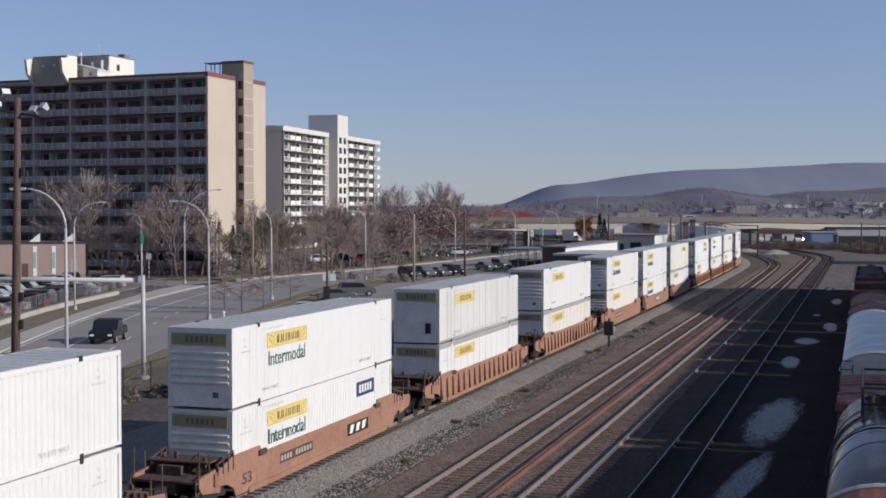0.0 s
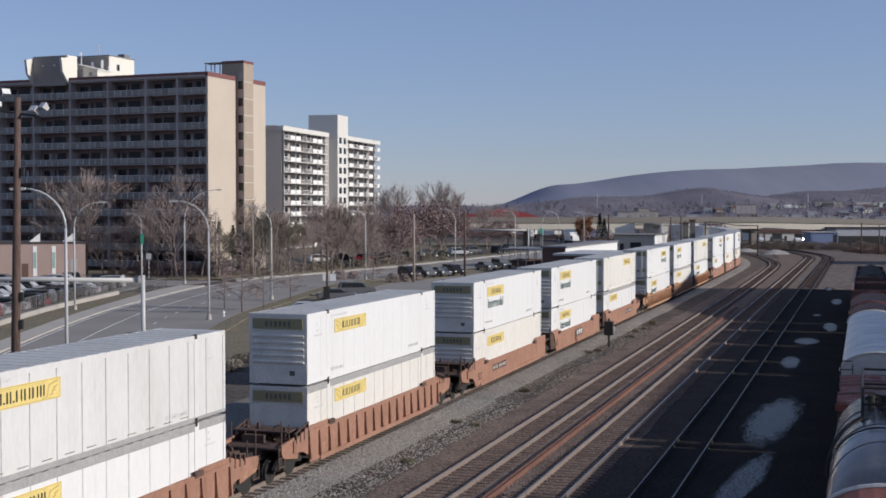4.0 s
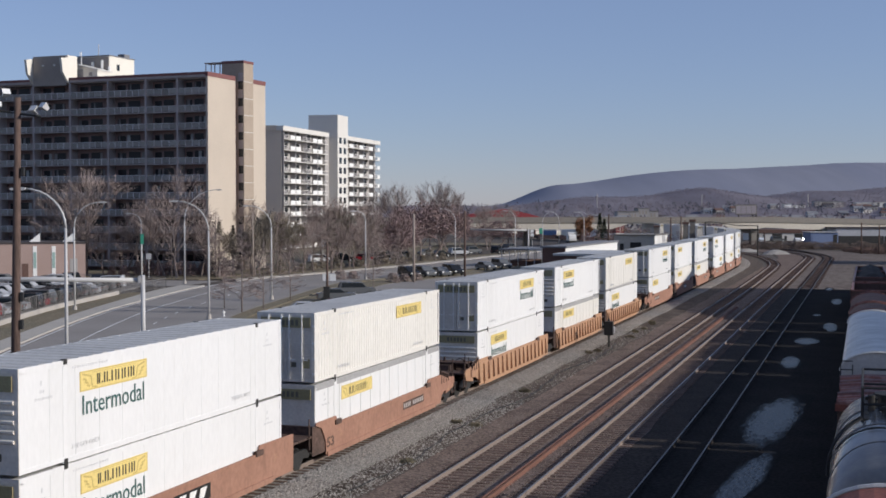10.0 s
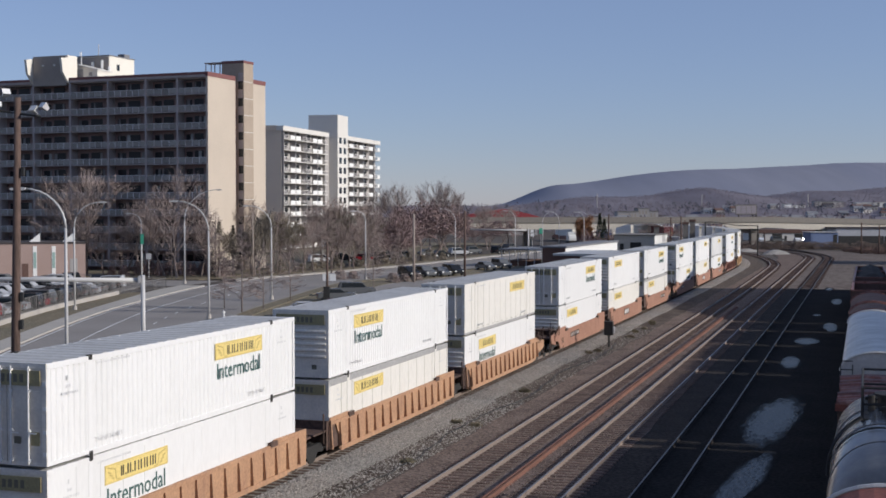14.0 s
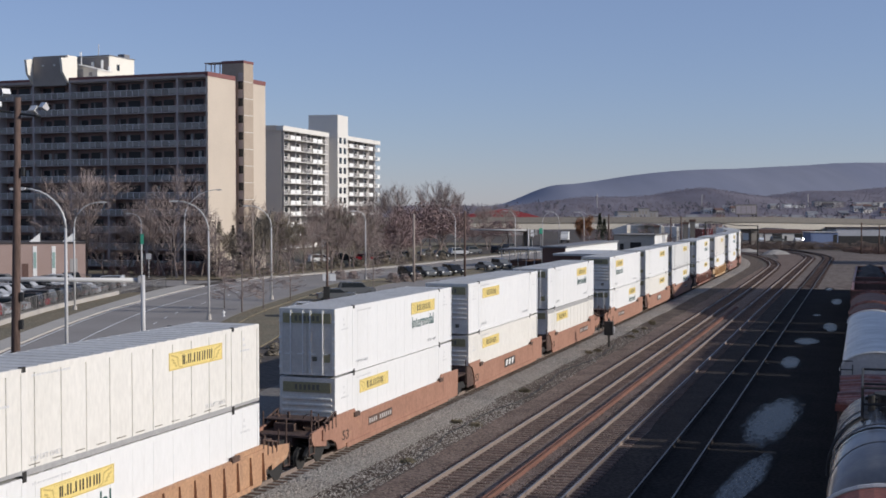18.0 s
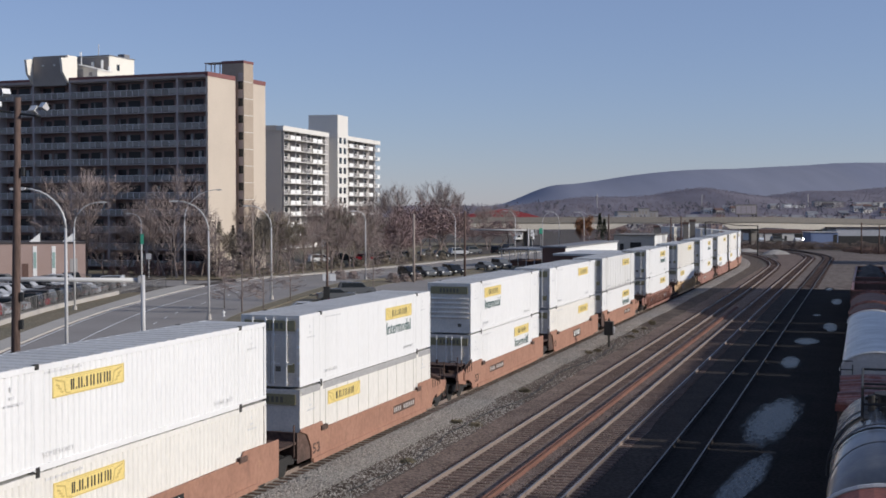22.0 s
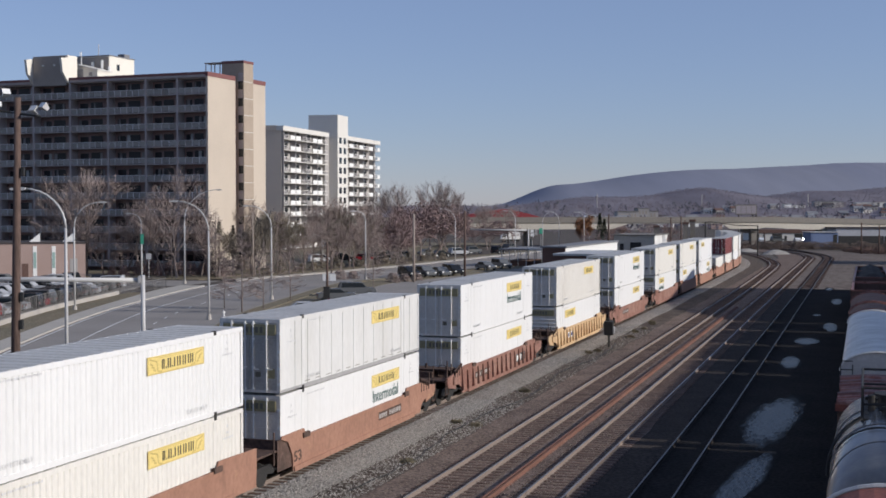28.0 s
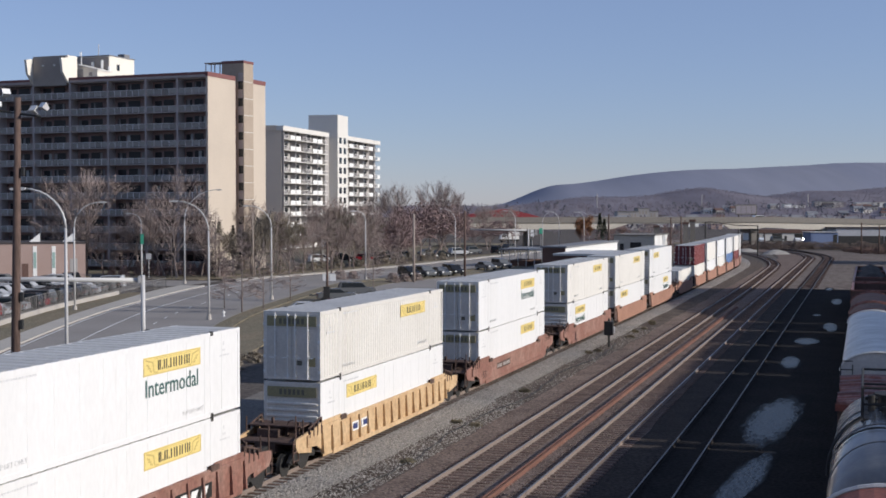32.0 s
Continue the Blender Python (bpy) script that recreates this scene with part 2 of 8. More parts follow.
def strip(bm, left, right, z0, z1=None):
    """A sheet between two lines of points; with z1 it gets that top and sides down to z0."""
    top = z0 if z1 is None else z1
    la = [bm.verts.new((p[0], p[1], top)) for p in left]
    ra = [bm.verts.new((p[0], p[1], top)) for p in right]
    for i in range(len(la) - 1):
        bm.faces.new((la[i], ra[i], ra[i + 1], la[i + 1]))
    if z1 is not None:
        for line, flip in ((la, 1), (ra, 0)):
            low = [bm.verts.new((v.co.x, v.co.y, z0)) for v in line]
            for i in range(len(line) - 1):
                q = (line[i], line[i + 1], low[i + 1], low[i])
                bm.faces.new(q if flip else q[::-1])


def text_mesh(body, size, depth=0.004, bold=0.0):
    cu = bpy.data.curves.new("letters", "FONT")
    cu.body, cu.size, cu.extrude, cu.align_x = body, size, depth, "LEFT"
    cu.resolution_u, cu.offset = 2, bold
    ob = bpy.data.objects.new("letters", cu)
    me = bpy.data.meshes.new_from_object(ob)
    bpy.data.objects.remove(ob)
    return me


def finish(bm):
    bmesh.ops.recalc_face_normals(bm, faces=bm.faces)
    return bm


# ---- the line of the tracks: straight, then a long curve to the left ----
HEAD, BASE_X, BASE_Y = 0.31525, -7.624 - 1.27 * math.cos(0.31525), 45.1 + 1.27 * math.sin(0.31525)


def line_table(bends):
    """bends: from which metre on the line turns, and how sharply (1 / radius)."""
    rows, x, y, h, s = [], BASE_X, BASE_Y, HEAD, 0.0
    while s < 620:
        rows.append((s, x, y, h))
        k = [b for a, b in bends if s >= a][-1]
        h -= k * 1.0
        x += math.sin(h)
        y += math.cos(h)
        s += 1.0
    return rows


MAIN = line_table(((0, 0.0), (100, 1.4e-4), (195, 1 / 300)))
OUTER = line_table(((0, 0.0), (240, 1 / 150), (275, 1 / 400)))


def on_line(s, table=MAIN):
    """Place and heading on the middle of the train's track, s metres along it."""
    if s < 0:
        return BASE_X + s * math.sin(HEAD), BASE_Y + s * math.cos(HEAD), HEAD
    i = min(int(s), len(table) - 2)
    f = min(s - i, 1.0)
    a, b = table[i], table[i + 1]
    return a[1] + (b[1] - a[1]) * f, a[2] + (b[2] - a[2]) * f, a[3] + (b[3] - a[3]) * f


def beside(s, off, table=MAIN):
    x, y, h = on_line(s, table)
    return x + math.cos(h) * off, y - math.sin(h) * off


TRACKS = (("main_track", 0.0, MAIN), ("second_track", 7.55, MAIN), ("third_track", 11.45, OUTER),
          ("fourth_track", 15.25, OUTER), ("siding_track", 23.1, OUTER))
STATIONS = [-75 + 4 * i for i in range(105)]

# ---- ground ----
bm = bmesh.new()
rng = random.Random(3)
xs = [-4500, -1500, -500, -200, -100, -50, 0, 50, 100, 200, 500, 1500, 4500]
ys = [-1500, -300, -100, 0, 50, 100, 150, 200, 300, 400, 600, 900, 1500, 3000, 4700]
grid = [[bm.verts.new((x, y, -0.06)) for x in xs] for y in ys]
for j in range(len(ys) - 1):
    for i in range(len(xs) - 1):
        bm.faces.new((grid[j][i], grid[j][i + 1], grid[j + 1][i + 1], grid[j + 1][i]))
tagged(part("ground", bm, M["dirt"]), "bare brown winter ground reaching the horizon", "ground", kind="structure")


def band(name, off0, off1, mat, z0, z1, label, table=MAIN, stations=STATIONS, category="ground", wob=0.0):
    bm = bmesh.new()
    r = random.Random(len(name))
    strip(bm, [beside(s, off0 + r.uniform(-wob, wob), table) for s in stations],
          [beside(s, off1 + r.uniform(-wob, wob), table) for s in stations], z0, z1)
    return tagged(part(name, bm, mat), label, category, kind="structure")


band("ballast_bed", -2.6, 3.1, M["ballast"], -0.06, 0.03, "pale grey crushed stone ballast under the main track", wob=0.12)
band("track_bed", 5.0, 12.7, M["old_ballast"], -0.06, 0.03, "grey crushed stone ballast under two tracks", OUTER, wob=0.15)
# strip added to lift the dark of the shadow behind the train
band("service_strip", -10.5, -2.55, M["lifted_gravel"], -0.06, 0.015, "gravel strip behind the main track, lightened against the train's shade", stations=[-35 + 4 * i for i in range(24)], wob=0.5)
band("weedy_strip", 2.9, 5.3, M["weedy_ballast"], -0.06, 0.012, "dull weedy gravel strip between the tracks", wob=0.3)
band("sooty_shoulder", 12.6, 14.3, M["shade_ballast"], -0.06, 0.024, "gravel shoulder beside the third track, dark brown for painted shade", OUTER, [-75 + 4 * i for i in range(54)], wob=0.2)
# one yard ground, two colours: near-black where shade falls, paler gravel beyond
band("cinder_yard", 12.3, 75.0, M["shade_black"], -0.06, 0.018, "yard ground round the sidings, near-black as painted shade", OUTER, [-75 + 4 * i for i in range(54)], wob=0.2)
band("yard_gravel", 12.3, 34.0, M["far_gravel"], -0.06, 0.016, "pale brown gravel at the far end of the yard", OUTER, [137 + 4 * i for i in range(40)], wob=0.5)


# ---- rails and ties ----
def rail(off, table, until=400.0):
    prof = ((-0.07, 0.03), (0.07, 0.03), (0.02, 0.07), (0.02, 0.15), (0.036, 0.16), (0.036, 0.2), (-0.036, 0.2), (-0.036, 0.16), (-0.02, 0.15), (-0.02, 0.07))
    bm = bmesh.new()
    last = None
    for s in STATIONS:
        if s > until:
            break
        x, y, h = on_line(s, table)
        ring = [bm.verts.new((x + math.cos(h) * (off + a * 1.05), y - math.sin(h) * (off + a * 1.05), b)) for a, b in prof]
        if last:
            for i in range(len(prof)):
                f = bm.faces.new((last[i], last[(i + 1) % len(prof)], ring[(i + 1) % len(prof)], ring[i]))
                f.material_index = 1 if i == 5 else 0
        last = ring
    return finish(bm)


def tie_mesh():
    bm = bmesh.new()
    box(bm, -1.3, -0.12, -0.05, 1.3, 0.12, 0.048)
    me = bpy.data.meshes.new("tie")
    bm.to_mesh(me)
    bm.free()
    me.materials.append(M["tie"])
    return me


LENGTHS = {"third_track": 305, "fourth_track": 305, "siding_track": 140}


def build_track(name, off, table, near_ties):
    t = root(name, "railway track of steel rails on dark timber ties", "railway track", "railway tracks", "structure")
    for side in (-0.75, 0.75):
        # off >= 14: the darker rail colours carry the yard's shade
        r = part("rail", rail(off + side, table, LENGTHS.get(name, 400)), M["rail" if off < 14 else "shade_rail"], t, "worn steel rail with a bright head")
        r.data.materials.append(M["rail_top" if off < 14 else "shade_head"])
    s0, s1 = near_ties
    me = tie_mesh()
    s, far, dry = -60.0, bmesh.new(), bmesh.new()
    while s < LENGTHS.get(name, 330):
        x, y, h = on_line(s, table)
        x, y = x + math.cos(h) * off, y - math.sin(h) * off
        m = pose(x, y, 0, 0, 0, -math.degrees(h))
        if s0 <= s < s1:
            shared("tie", me, None, t, m=m)
        elif s > -20 and (off < 14 or s > 138):
            box(far if s < 138 else dry, -1.3, -0.12, -0.05, 1.3, 0.12, 0.048, m)
        s += 0.55
    if far.verts:
        tagged(part("ties_beyond", far, M["tie_joined"], t), kind="stuff")
    if dry.verts:
        tagged(part("ties_in_curve", dry, M["tie_joined"], t), kind="stuff")


def build_tracks():
    for name, off, table in TRACKS:
        near = {"second_track": (-8, 46), "third_track": (-8, 42), "main_track": (-8, 16)}.get(name, (0, 0))
        build_track(name, off, table, near)


# ---- shipping containers ----
CL, CW, CH = 16.15, 2.56, 2.896
cache = {}


def mesh_of(key, make):
    key = (key, CL)
    if key not in cache:
        bm = finish(make())
        me = bpy.data.meshes.new("piece")
        bm.to_mesh(me)
        bm.free()
        cache[key] = me
    return cache[key]


def side_panel(style):
    """The right-hand long wall as one folded sheet; x across, y along, near end at y = 0."""
    def make():
        bm = bmesh.new()
        h = CW / 2
        deep, proud = h - {"ribbed": 0.05, "plain": 0.022, "posted": 0.045}[style], h - 0.012
        line = [(deep, 0.14)]
        if style == "ribbed":
            k = 0.14
            while k < CL - 0.44:
                line += [(deep, k + 0.03), (proud, k + 0.08), (proud, k + 0.19), (deep, k + 0.24)]
                k += 0.28
        else:
            n = 13
            step = (CL - 0.28) / n
            for i in range(n):
                a = 0.14 + i * step
                g = 0.02 if style == "posted" else 0.004
                line += [(deep, a + g), (proud, a + g + 0.008), (proud, a + step - g - 0.008), (deep, a + step - g)]
        line.append((deep, CL - 0.14))
        line += [(h - 0.09, CL - 0.14), (h - 0.09, 0.14)]
        lo = [bm.verts.new((x, y, 0.15)) for x, y in line]
        hi = [bm.verts.new((x, y, CH - 0.12)) for x, y in line]
        n = len(line)
        for i in range(n):
            bm.faces.new((lo[i], lo[(i + 1) % n], hi[(i + 1) % n], hi[i]))
        return bm
    return mesh_of(("side", style), make)


def bottom_rail():
    """The sill: level between the lifting posts, stepped up a little towards both ends."""
    def make():
        bm = bmesh.new()
        for y0, y1, z in ((0.0, 1.98, 0.055), (1.98, CL - 1.98, 0.0), (CL - 1.98, CL, 0.055)):
            box(bm, CW / 2 - 0.08, y0, z, CW / 2 + 0.002, y1, 0.16)
        return bm
    return mesh_of("bottom_rail", make)


def top_rail(high):
    def make():
        bm = bmesh.new()
        box(bm, CW / 2 - 0.08, 0.0, CH - high, CW / 2 + 0.002, CL, CH - 0.005)
        return bm
    return mesh_of(("top_rail", high), make)


def slot_lines():
    """Short dark slots along the sill of a heavy-posted box."""
    def make():
        bm = bmesh.new()
        for i in range(11):
            y = 2.55 + i * (CL - 5.4) / 10
            box(bm, CW / 2 - 0.03, y - 0.24, 0.24, CW / 2 - 0.004, y + 0.24, 0.265)
        return bm
    return mesh_of("slot_lines", make)


def corner_post():
    def make():
        bm = bmesh.new()
        box(bm, CW / 2 - 0.1, 0.0, 0.16, CW / 2 + 0.002, 0.15, CH - 0.13)
        return bm
    return mesh_of("corner_post", make)


def lift_post(style):
    def make():
        bm = bmesh.new()
        w = 0.28 if style == "posted" else 0.2
        box(bm, CW / 2 - 0.08, 0.0, 0.16, CW / 2 + (0.012 if style == "posted" else -0.004), w, CH - (0.012 if style == "posted" else 0.13))
        return bm
    return mesh_of(("lift_post", style == "posted"), make)


def far_wall():
    def make():
        bm = bmesh.new()
        box(bm, -CW / 2 + 0.1, CL - 0.08, 0.02, CW / 2 - 0.1, CL - 0.02, CH - 0.06)
        return bm
    return mesh_of("far_wall", make)


def painted(name, me, mat, parent, m=None, label=""):
    """A part on a shared mesh, with a paint of its own."""
    if not me.materials:
        me.materials.append(M["white_box"])
    ob = new(name, me)
    ob.parent = parent
    ob.material_slots[0].link = "OBJECT"
    ob.material_slots[0].material = mat
    if m is not None:
        ob.matrix_basis = m
    if label:
        tagged(ob, label)
    return ob


def fittings():
    """A corner casting at a lifting point."""
    def make():
        bm = bmesh.new()
        box(bm, -0.05, 0, 0, 0.055, 0.18, 0.15)
        return bm
    return mesh_of("casting", make)


def ridged_end():
    def make():
        bm = bmesh.new()
        h = CW / 2 - 0.14
        line = [(0.0, 0.16)]
        for i in range(5):
            z = 0.86 + i * 0.262
            line += [(0.0, z), (-0.08, z + 0.05), (-0.08, z + 0.11), (0.0, z + 0.15)]
        line += [(0.0, CH - 0.14), (0.05, CH - 0.14), (0.05, 0.16)]
        a = [bm.verts.new((-h, y, z)) for y, z in line]
        b = [bm.verts.new((h, y, z)) for y, z in line]
        n = len(line)
        for i in range(n):
            bm.faces.new((a[i], a[(i + 1) % n], b[(i + 1) % n], b[i]))
        bm.faces.new(a[::-1])
        bm.faces.new(b)
        return bm
    return mesh_of("ridged_end", make)


def flat_end():
    def make():
        bm = bmesh.new()
        h = CW / 2 - 0.14
        box(bm, -h, 0.0, 0.16, h, 0.05, CH - 0.14)
        return bm
    return mesh_of("flat_end", make)


def end_frame():
    def make():
        bm = bmesh.new()
        h = CW / 2
        for sx in (-1, 1):
            a, b = sorted((sx * h, sx * (h - 0.14)))
            box(bm, a, -0.03, 0.055, b, 0.0, CH - 0.005)
        box(bm, -h + 0.14, -0.03, 0.055, h - 0.14, 0.0, 0.16)
        box(bm, -h + 0.14, -0.03, CH - 0.14, h - 0.14, 0.0, CH - 0.005)
        return bm
    return mesh_of("end_frame", make)


def door_leaf():
    def make():
        bm = bmesh.new()
        w = CW / 2 - 0.14
        box(bm, 0.012, -0.02, 0.16, w, 0.05, CH - 0.14)
        for z in (0.62, 1.1, 1.58, 2.06):
            box(bm, 0.06, -0.032, z, w - 0.05, -0.02, z + 0.07)
        return bm
    return mesh_of("door_leaf", make)


def lock_rod():
    def make():
        bm = bmesh.new()
        tube(bm, [(0, -0.085, 0.1), (0, -0.085, CH - 0.08)], 0.024, 6)
        for z in (0.18, 1.0, 2.1, CH - 0.22):
            box(bm, -0.045, -0.1, z, 0.045, -0.02, z + 0.06)
        box(bm, 0.0, -0.11, 0.95, 0.26, -0.09, 0.99)
        return bm
    return mesh_of("lock_rod", make)


def roof_sheet():
    def make():
        bm = bmesh.new()
        h = CW / 2 - 0.02
        line = [(0.01, CH - 0.01)]
        for i in range(int((CL - 0.5) / 0.62)):
            y = 0.25 + i * 0.62
            line += [(y, CH - 0.01), (y + 0.03, CH + 0.012), (y + 0.28, CH + 0.012), (y + 0.31, CH - 0.01)]
        line += [(CL - 0.01, CH - 0.01), (CL - 0.01, CH - 0.06), (0.01, CH - 0.06)]
        a = [bm.verts.new((-h, y, z)) for y, z in line]
        b = [bm.verts.new((h, y, z)) for y, z in line]
        n = len(line)
        for i in range(n):
            bm.faces.new((a[i], a[(i + 1) % n], b[(i + 1) % n], b[i]))
        bm.faces.new(a[::-1])
        bm.faces.new(b)
        return bm
    return mesh_of("roof_sheet", make)


def logo_board():
    def make():
        bm = bmesh.new()
        box(bm, 0.0, 0.0, 0.0, 0.012, 3.62, 0.58)
        return bm
    return mesh_of("logo_board", make)


def logo_marks():
    """Dark plain strokes in place of the company's name."""
    def make():
        bm = bmesh.new()
        a, b = 0.012, 0.017
        y = 0.86
        for w, high in ((0.2, 1), (0.06, 0), (0.24, 1), (0.06, 0), (0.3, 1), (0.3, 1), (0.3, 1), (0.24, 1)):
            if high:
                box(bm, a, y, 0.13, b, y + 0.075, 0.44)
                box(bm, a, y + w - 0.095, 0.13, b, y + w - 0.03, 0.44)
            else:
                box(bm, a, y - 0.01, 0.13, b, y + 0.05, 0.19)
            y += w + 0.05
        return bm
    return mesh_of("logo_marks", make)


def logo_border():
    """Thin ochre frame lines, ribbon folds and corner ornaments of the panel."""
    def make():
        bm = bmesh.new()
        a, b = 0.012, 0.0155

        def bar(y0, z0, y1, z1, w):
            d = Vector((y1 - y0, z1 - z0)).normalized() * w / 2
            q = [(y0 - d.y, z0 + d.x), (y0 + d.y, z0 - d.x), (y1 + d.y, z1 - d.x), (y1 - d.y, z1 + d.x)]
            lo, hi = [bm.verts.new((a, *p)) for p in q], [bm.verts.new((b, *p)) for p in q]
            bm.faces.new(hi)
            for i in range(4):
                bm.faces.new((lo[i], lo[(i + 1) % 4], hi[(i + 1) % 4], hi[i]))
        for z in (0.025, 0.555):
            bar(0.02, z, 3.6, z, 0.022)
        for y in (0.03, 3.59):
            bar(y, 0.02, y, 0.56, 0.022)
        for y0, d in ((0.0, 1), (3.62, -1)):
            bar(y0 + d * 0.12, 0.5, y0 + d * 0.55, 0.4, 0.05)
            bar(y0 + d * 0.55, 0.4, y0 + d * 0.62, 0.1, 0.045)
            bar(y0 + d * 0.62, 0.09, y0 + d * 0.86, 0.06, 0.035)
            for k in range(3):
                bar(y0 + d * (0.16 + 0.1 * k), 0.36 - 0.1 * k, y0 + d * (0.34 + 0.08 * k), 0.3 - 0.09 * k, 0.055)
        bar(0.62, 0.5, 3.0, 0.5, 0.012)
        return bm
    return mesh_of("logo_border", make)


def small_marks():
    """Rows of unreadable small stencilling."""
    def make():
        bm = bmesh.new()
        r = random.Random(8)
        for y0, z, n, hgt in ((0.95, 2.32, 1, 0.14), (0.92, 2.12, 2, 0.08), (0.7, 1.93, 7, 0.07), (2.45, 2.62, 16, 0.06), (CL - 1.25, 2.38, 1, 0.12), (CL - 1.3, 2.18, 2, 0.07), (CL - 1.5, 2.0, 6, 0.06)):
            y = y0
            for _ in range(n):
                w = r.uniform(0.05, 0.11)
                box(bm, 0.0, y, z, 0.005, y + w, z + hgt)
                y += w + 0.04
        return bm
    return mesh_of("small_marks", make)


def fitted(me, width, height):
    """Letters brought to a known width and height, lower left at the origin."""
    v = np.empty(len(me.vertices) * 3)
    me.vertices.foreach_get("co", v)
    v = v.reshape(-1, 3)
    v[:, 0] = (v[:, 0] - v[:, 0].min()) * width / np.ptp(v[:, 0])
    v[:, 1] = (v[:, 1] - v[:, 1].min()) * height / np.ptp(v[:, 1])
    me.vertices.foreach_set("co", v.ravel())
    return me


WORD = fitted(text_mesh("Intermodal", 0.8, bold=0.001), 3.32, 0.56)
LIFT = fitted(text_mesh("TOP LIFT ONLY", 0.2), 1.45, 0.145)
TURN_SIDE = Matrix(((0, 0, 1, 0), (1, 0, 0, 0), (0, 1, 0, 0), (0, 0, 0, 1)))
WORDS_FOR = {"white_box": "white", "cream_box": "cream", "grey_box": "grey-white", "tan_box": "tan", "red_box": "dark red", "blue_box": "faded blue"}
STYLE_WORDS = {"ribbed": "corrugated", "plain": "smooth-sided", "posted": "heavy-posted"}


def container(paint, style, end, logo, word=False, sign=False, low=False):
    """A 53-foot box; its near end at y = 0, its bottom at z = 0."""
    lab = f"{WORDS_FOR[paint]} {STYLE_WORDS[style]} shipping container"
    lab += (", yellow panel and green lettering" if word else ", yellow company panel") if logo is not None else " with plain sides"
    c = root("shipping_container", lab, "shipping container", "containers on the train")
    paint_m, turn = M[paint], Matrix.Diagonal((-1, 1, 1, 1))
    for sx in (1, -1):
        side = Matrix.Identity(4) if sx > 0 else turn
        painted("side_wall", side_panel(style), paint_m, c, side)
        painted("bottom_rail", bottom_rail(), M["seam_grey"] if style == "posted" and not low else paint_m, c, side)
        painted("top_rail", top_rail(0.27 if style == "posted" and low else 0.165), M["seam_grey"] if style == "posted" and low else paint_m, c, side)
        for y in (0.0, CL - 0.15):
            painted("corner_post", corner_post(), paint_m, c, Matrix.Translation((0, y, 0)) @ side)
        for y in (1.98, CL - 2.2):
            painted("lift_post", lift_post(style), paint_m, c, Matrix.Translation((0, y, 0)) @ side)
    painted("far_wall", far_wall(), paint_m, c)
    shared("roof", roof_sheet(), M["roof_box"], c, "grey ribbed roof")
    for y in (1.98, CL - 2.2):
        for sx in (-1, 1):
            for z in (-0.02, CH - 0.12):
                shared("corner_casting", fittings(), M["dark_metal"], c, m=Matrix.Translation((sx * (CW / 2 - 0.04), y + 0.02, z)))
    end_paint = M["red_box"] if paint == "red_box" else M["end_lifted"]
    painted("end_frame", end_frame(), end_paint, c)
    if end == "door":
        for k in (0, 1):
            leaf = painted("door", door_leaf(), M["red_box"] if paint == "red_box" else M["old_door"] if paint == "grey_box" else M["door_lifted"], c, m=Matrix.Diagonal((1 if k else -1, 1, 1, 1)))
            for x in (0.17, 0.74):
                shared("lock_rod", lock_rod(), M["seam_grey" if paint in ("grey_box", "tan_box") else "white_paint"], leaf, m=Matrix.Translation((x, 0, 0)))

            def hinge_mesh():
                bm = bmesh.new()
                for z in (0.35, 0.95, 1.6, 2.3):
                    box(bm, CW / 2 - 0.1, -0.06, z, CW / 2 + 0.01, -0.028, z + 0.1)
                return bm
            shared("hinge", mesh_of("hinges", hinge_mesh), M["white_paint"], leaf)
        for name, mat, (x0, z0, x1, z1), lab in (("placard", "old_yellow", (0.78, 0.62, 1.06, 1.0), "small yellow placard"), ("notice", "end_mark", (0.24, 0.66, 0.46, 0.86), "small dark notice")):
            def plate_mesh(x0=x0, z0=z0, x1=x1, z1=z1):
                bm = bmesh.new()
                box(bm, x0, -0.04, z0, x1, -0.022, z1)
                return bm
            shared(name, mesh_of("door_" + name, plate_mesh), M[mat], c, lab)
    elif end == "flat":
        shared("end_panel", flat_end(), M["end_lifted"], c, "flat dirty end wall, paint warmed against its blue shade")

        def hatch_mesh():
            bm = bmesh.new()
            box(bm, 0.5, -0.075, 0.55, 0.8, -0.03, 1.1)
            return bm
        shared("end_hatch", mesh_of("end_hatch", hatch_mesh), M["dark_metal"], c, "small dark hatch")
    else:
        shared("end_panel", ridged_end(), M["end_lifted"], c, "end wall with pressed ridges, paint warmed against its blue shade")

        def plate_mesh():
            bm = bmesh.new()
            box(bm, 0.5, -0.02, 0.4, 0.72, -0.002, 0.6)
            return bm
        shared("placard", mesh_of("end_placard", plate_mesh), M["end_mark"], c, "small dark placard")
    if style == "posted":
        tagged(shared("slot_line", slot_lines(), M["end_mark"], c, "short dark slots along the sill"), kind="stuff")
    if logo is not None:
        def strip_mesh():
            bm = bmesh.new()
            box(bm, -1.1, -0.07, CH - 0.62, 1.1, -0.04, CH - 0.2)
            return bm
        es = shared("end_sign", mesh_of("end_sign", strip_mesh), M["old_yellow"], c, "dull yellow strip on the end wall")

        def end_marks():
            bm = bmesh.new()
            for i in range(6):
                box(bm, -0.55 + i * 0.2, -0.076, CH - 0.53, -0.43 + i * 0.2, -0.07, CH - 0.3)
            return bm
        tagged(shared("company_mark", mesh_of("end_marks", end_marks), M["end_mark"], es, "faded dark plain marks"), kind="stuff")
        y = {"near": 2.8, "far": 9.66}[logo]
        b = shared("side_sign", logo_board(), M["yellow"], c, "yellow company panel", m=Matrix.Translation((CW / 2 - 0.01, y, 1.9)))
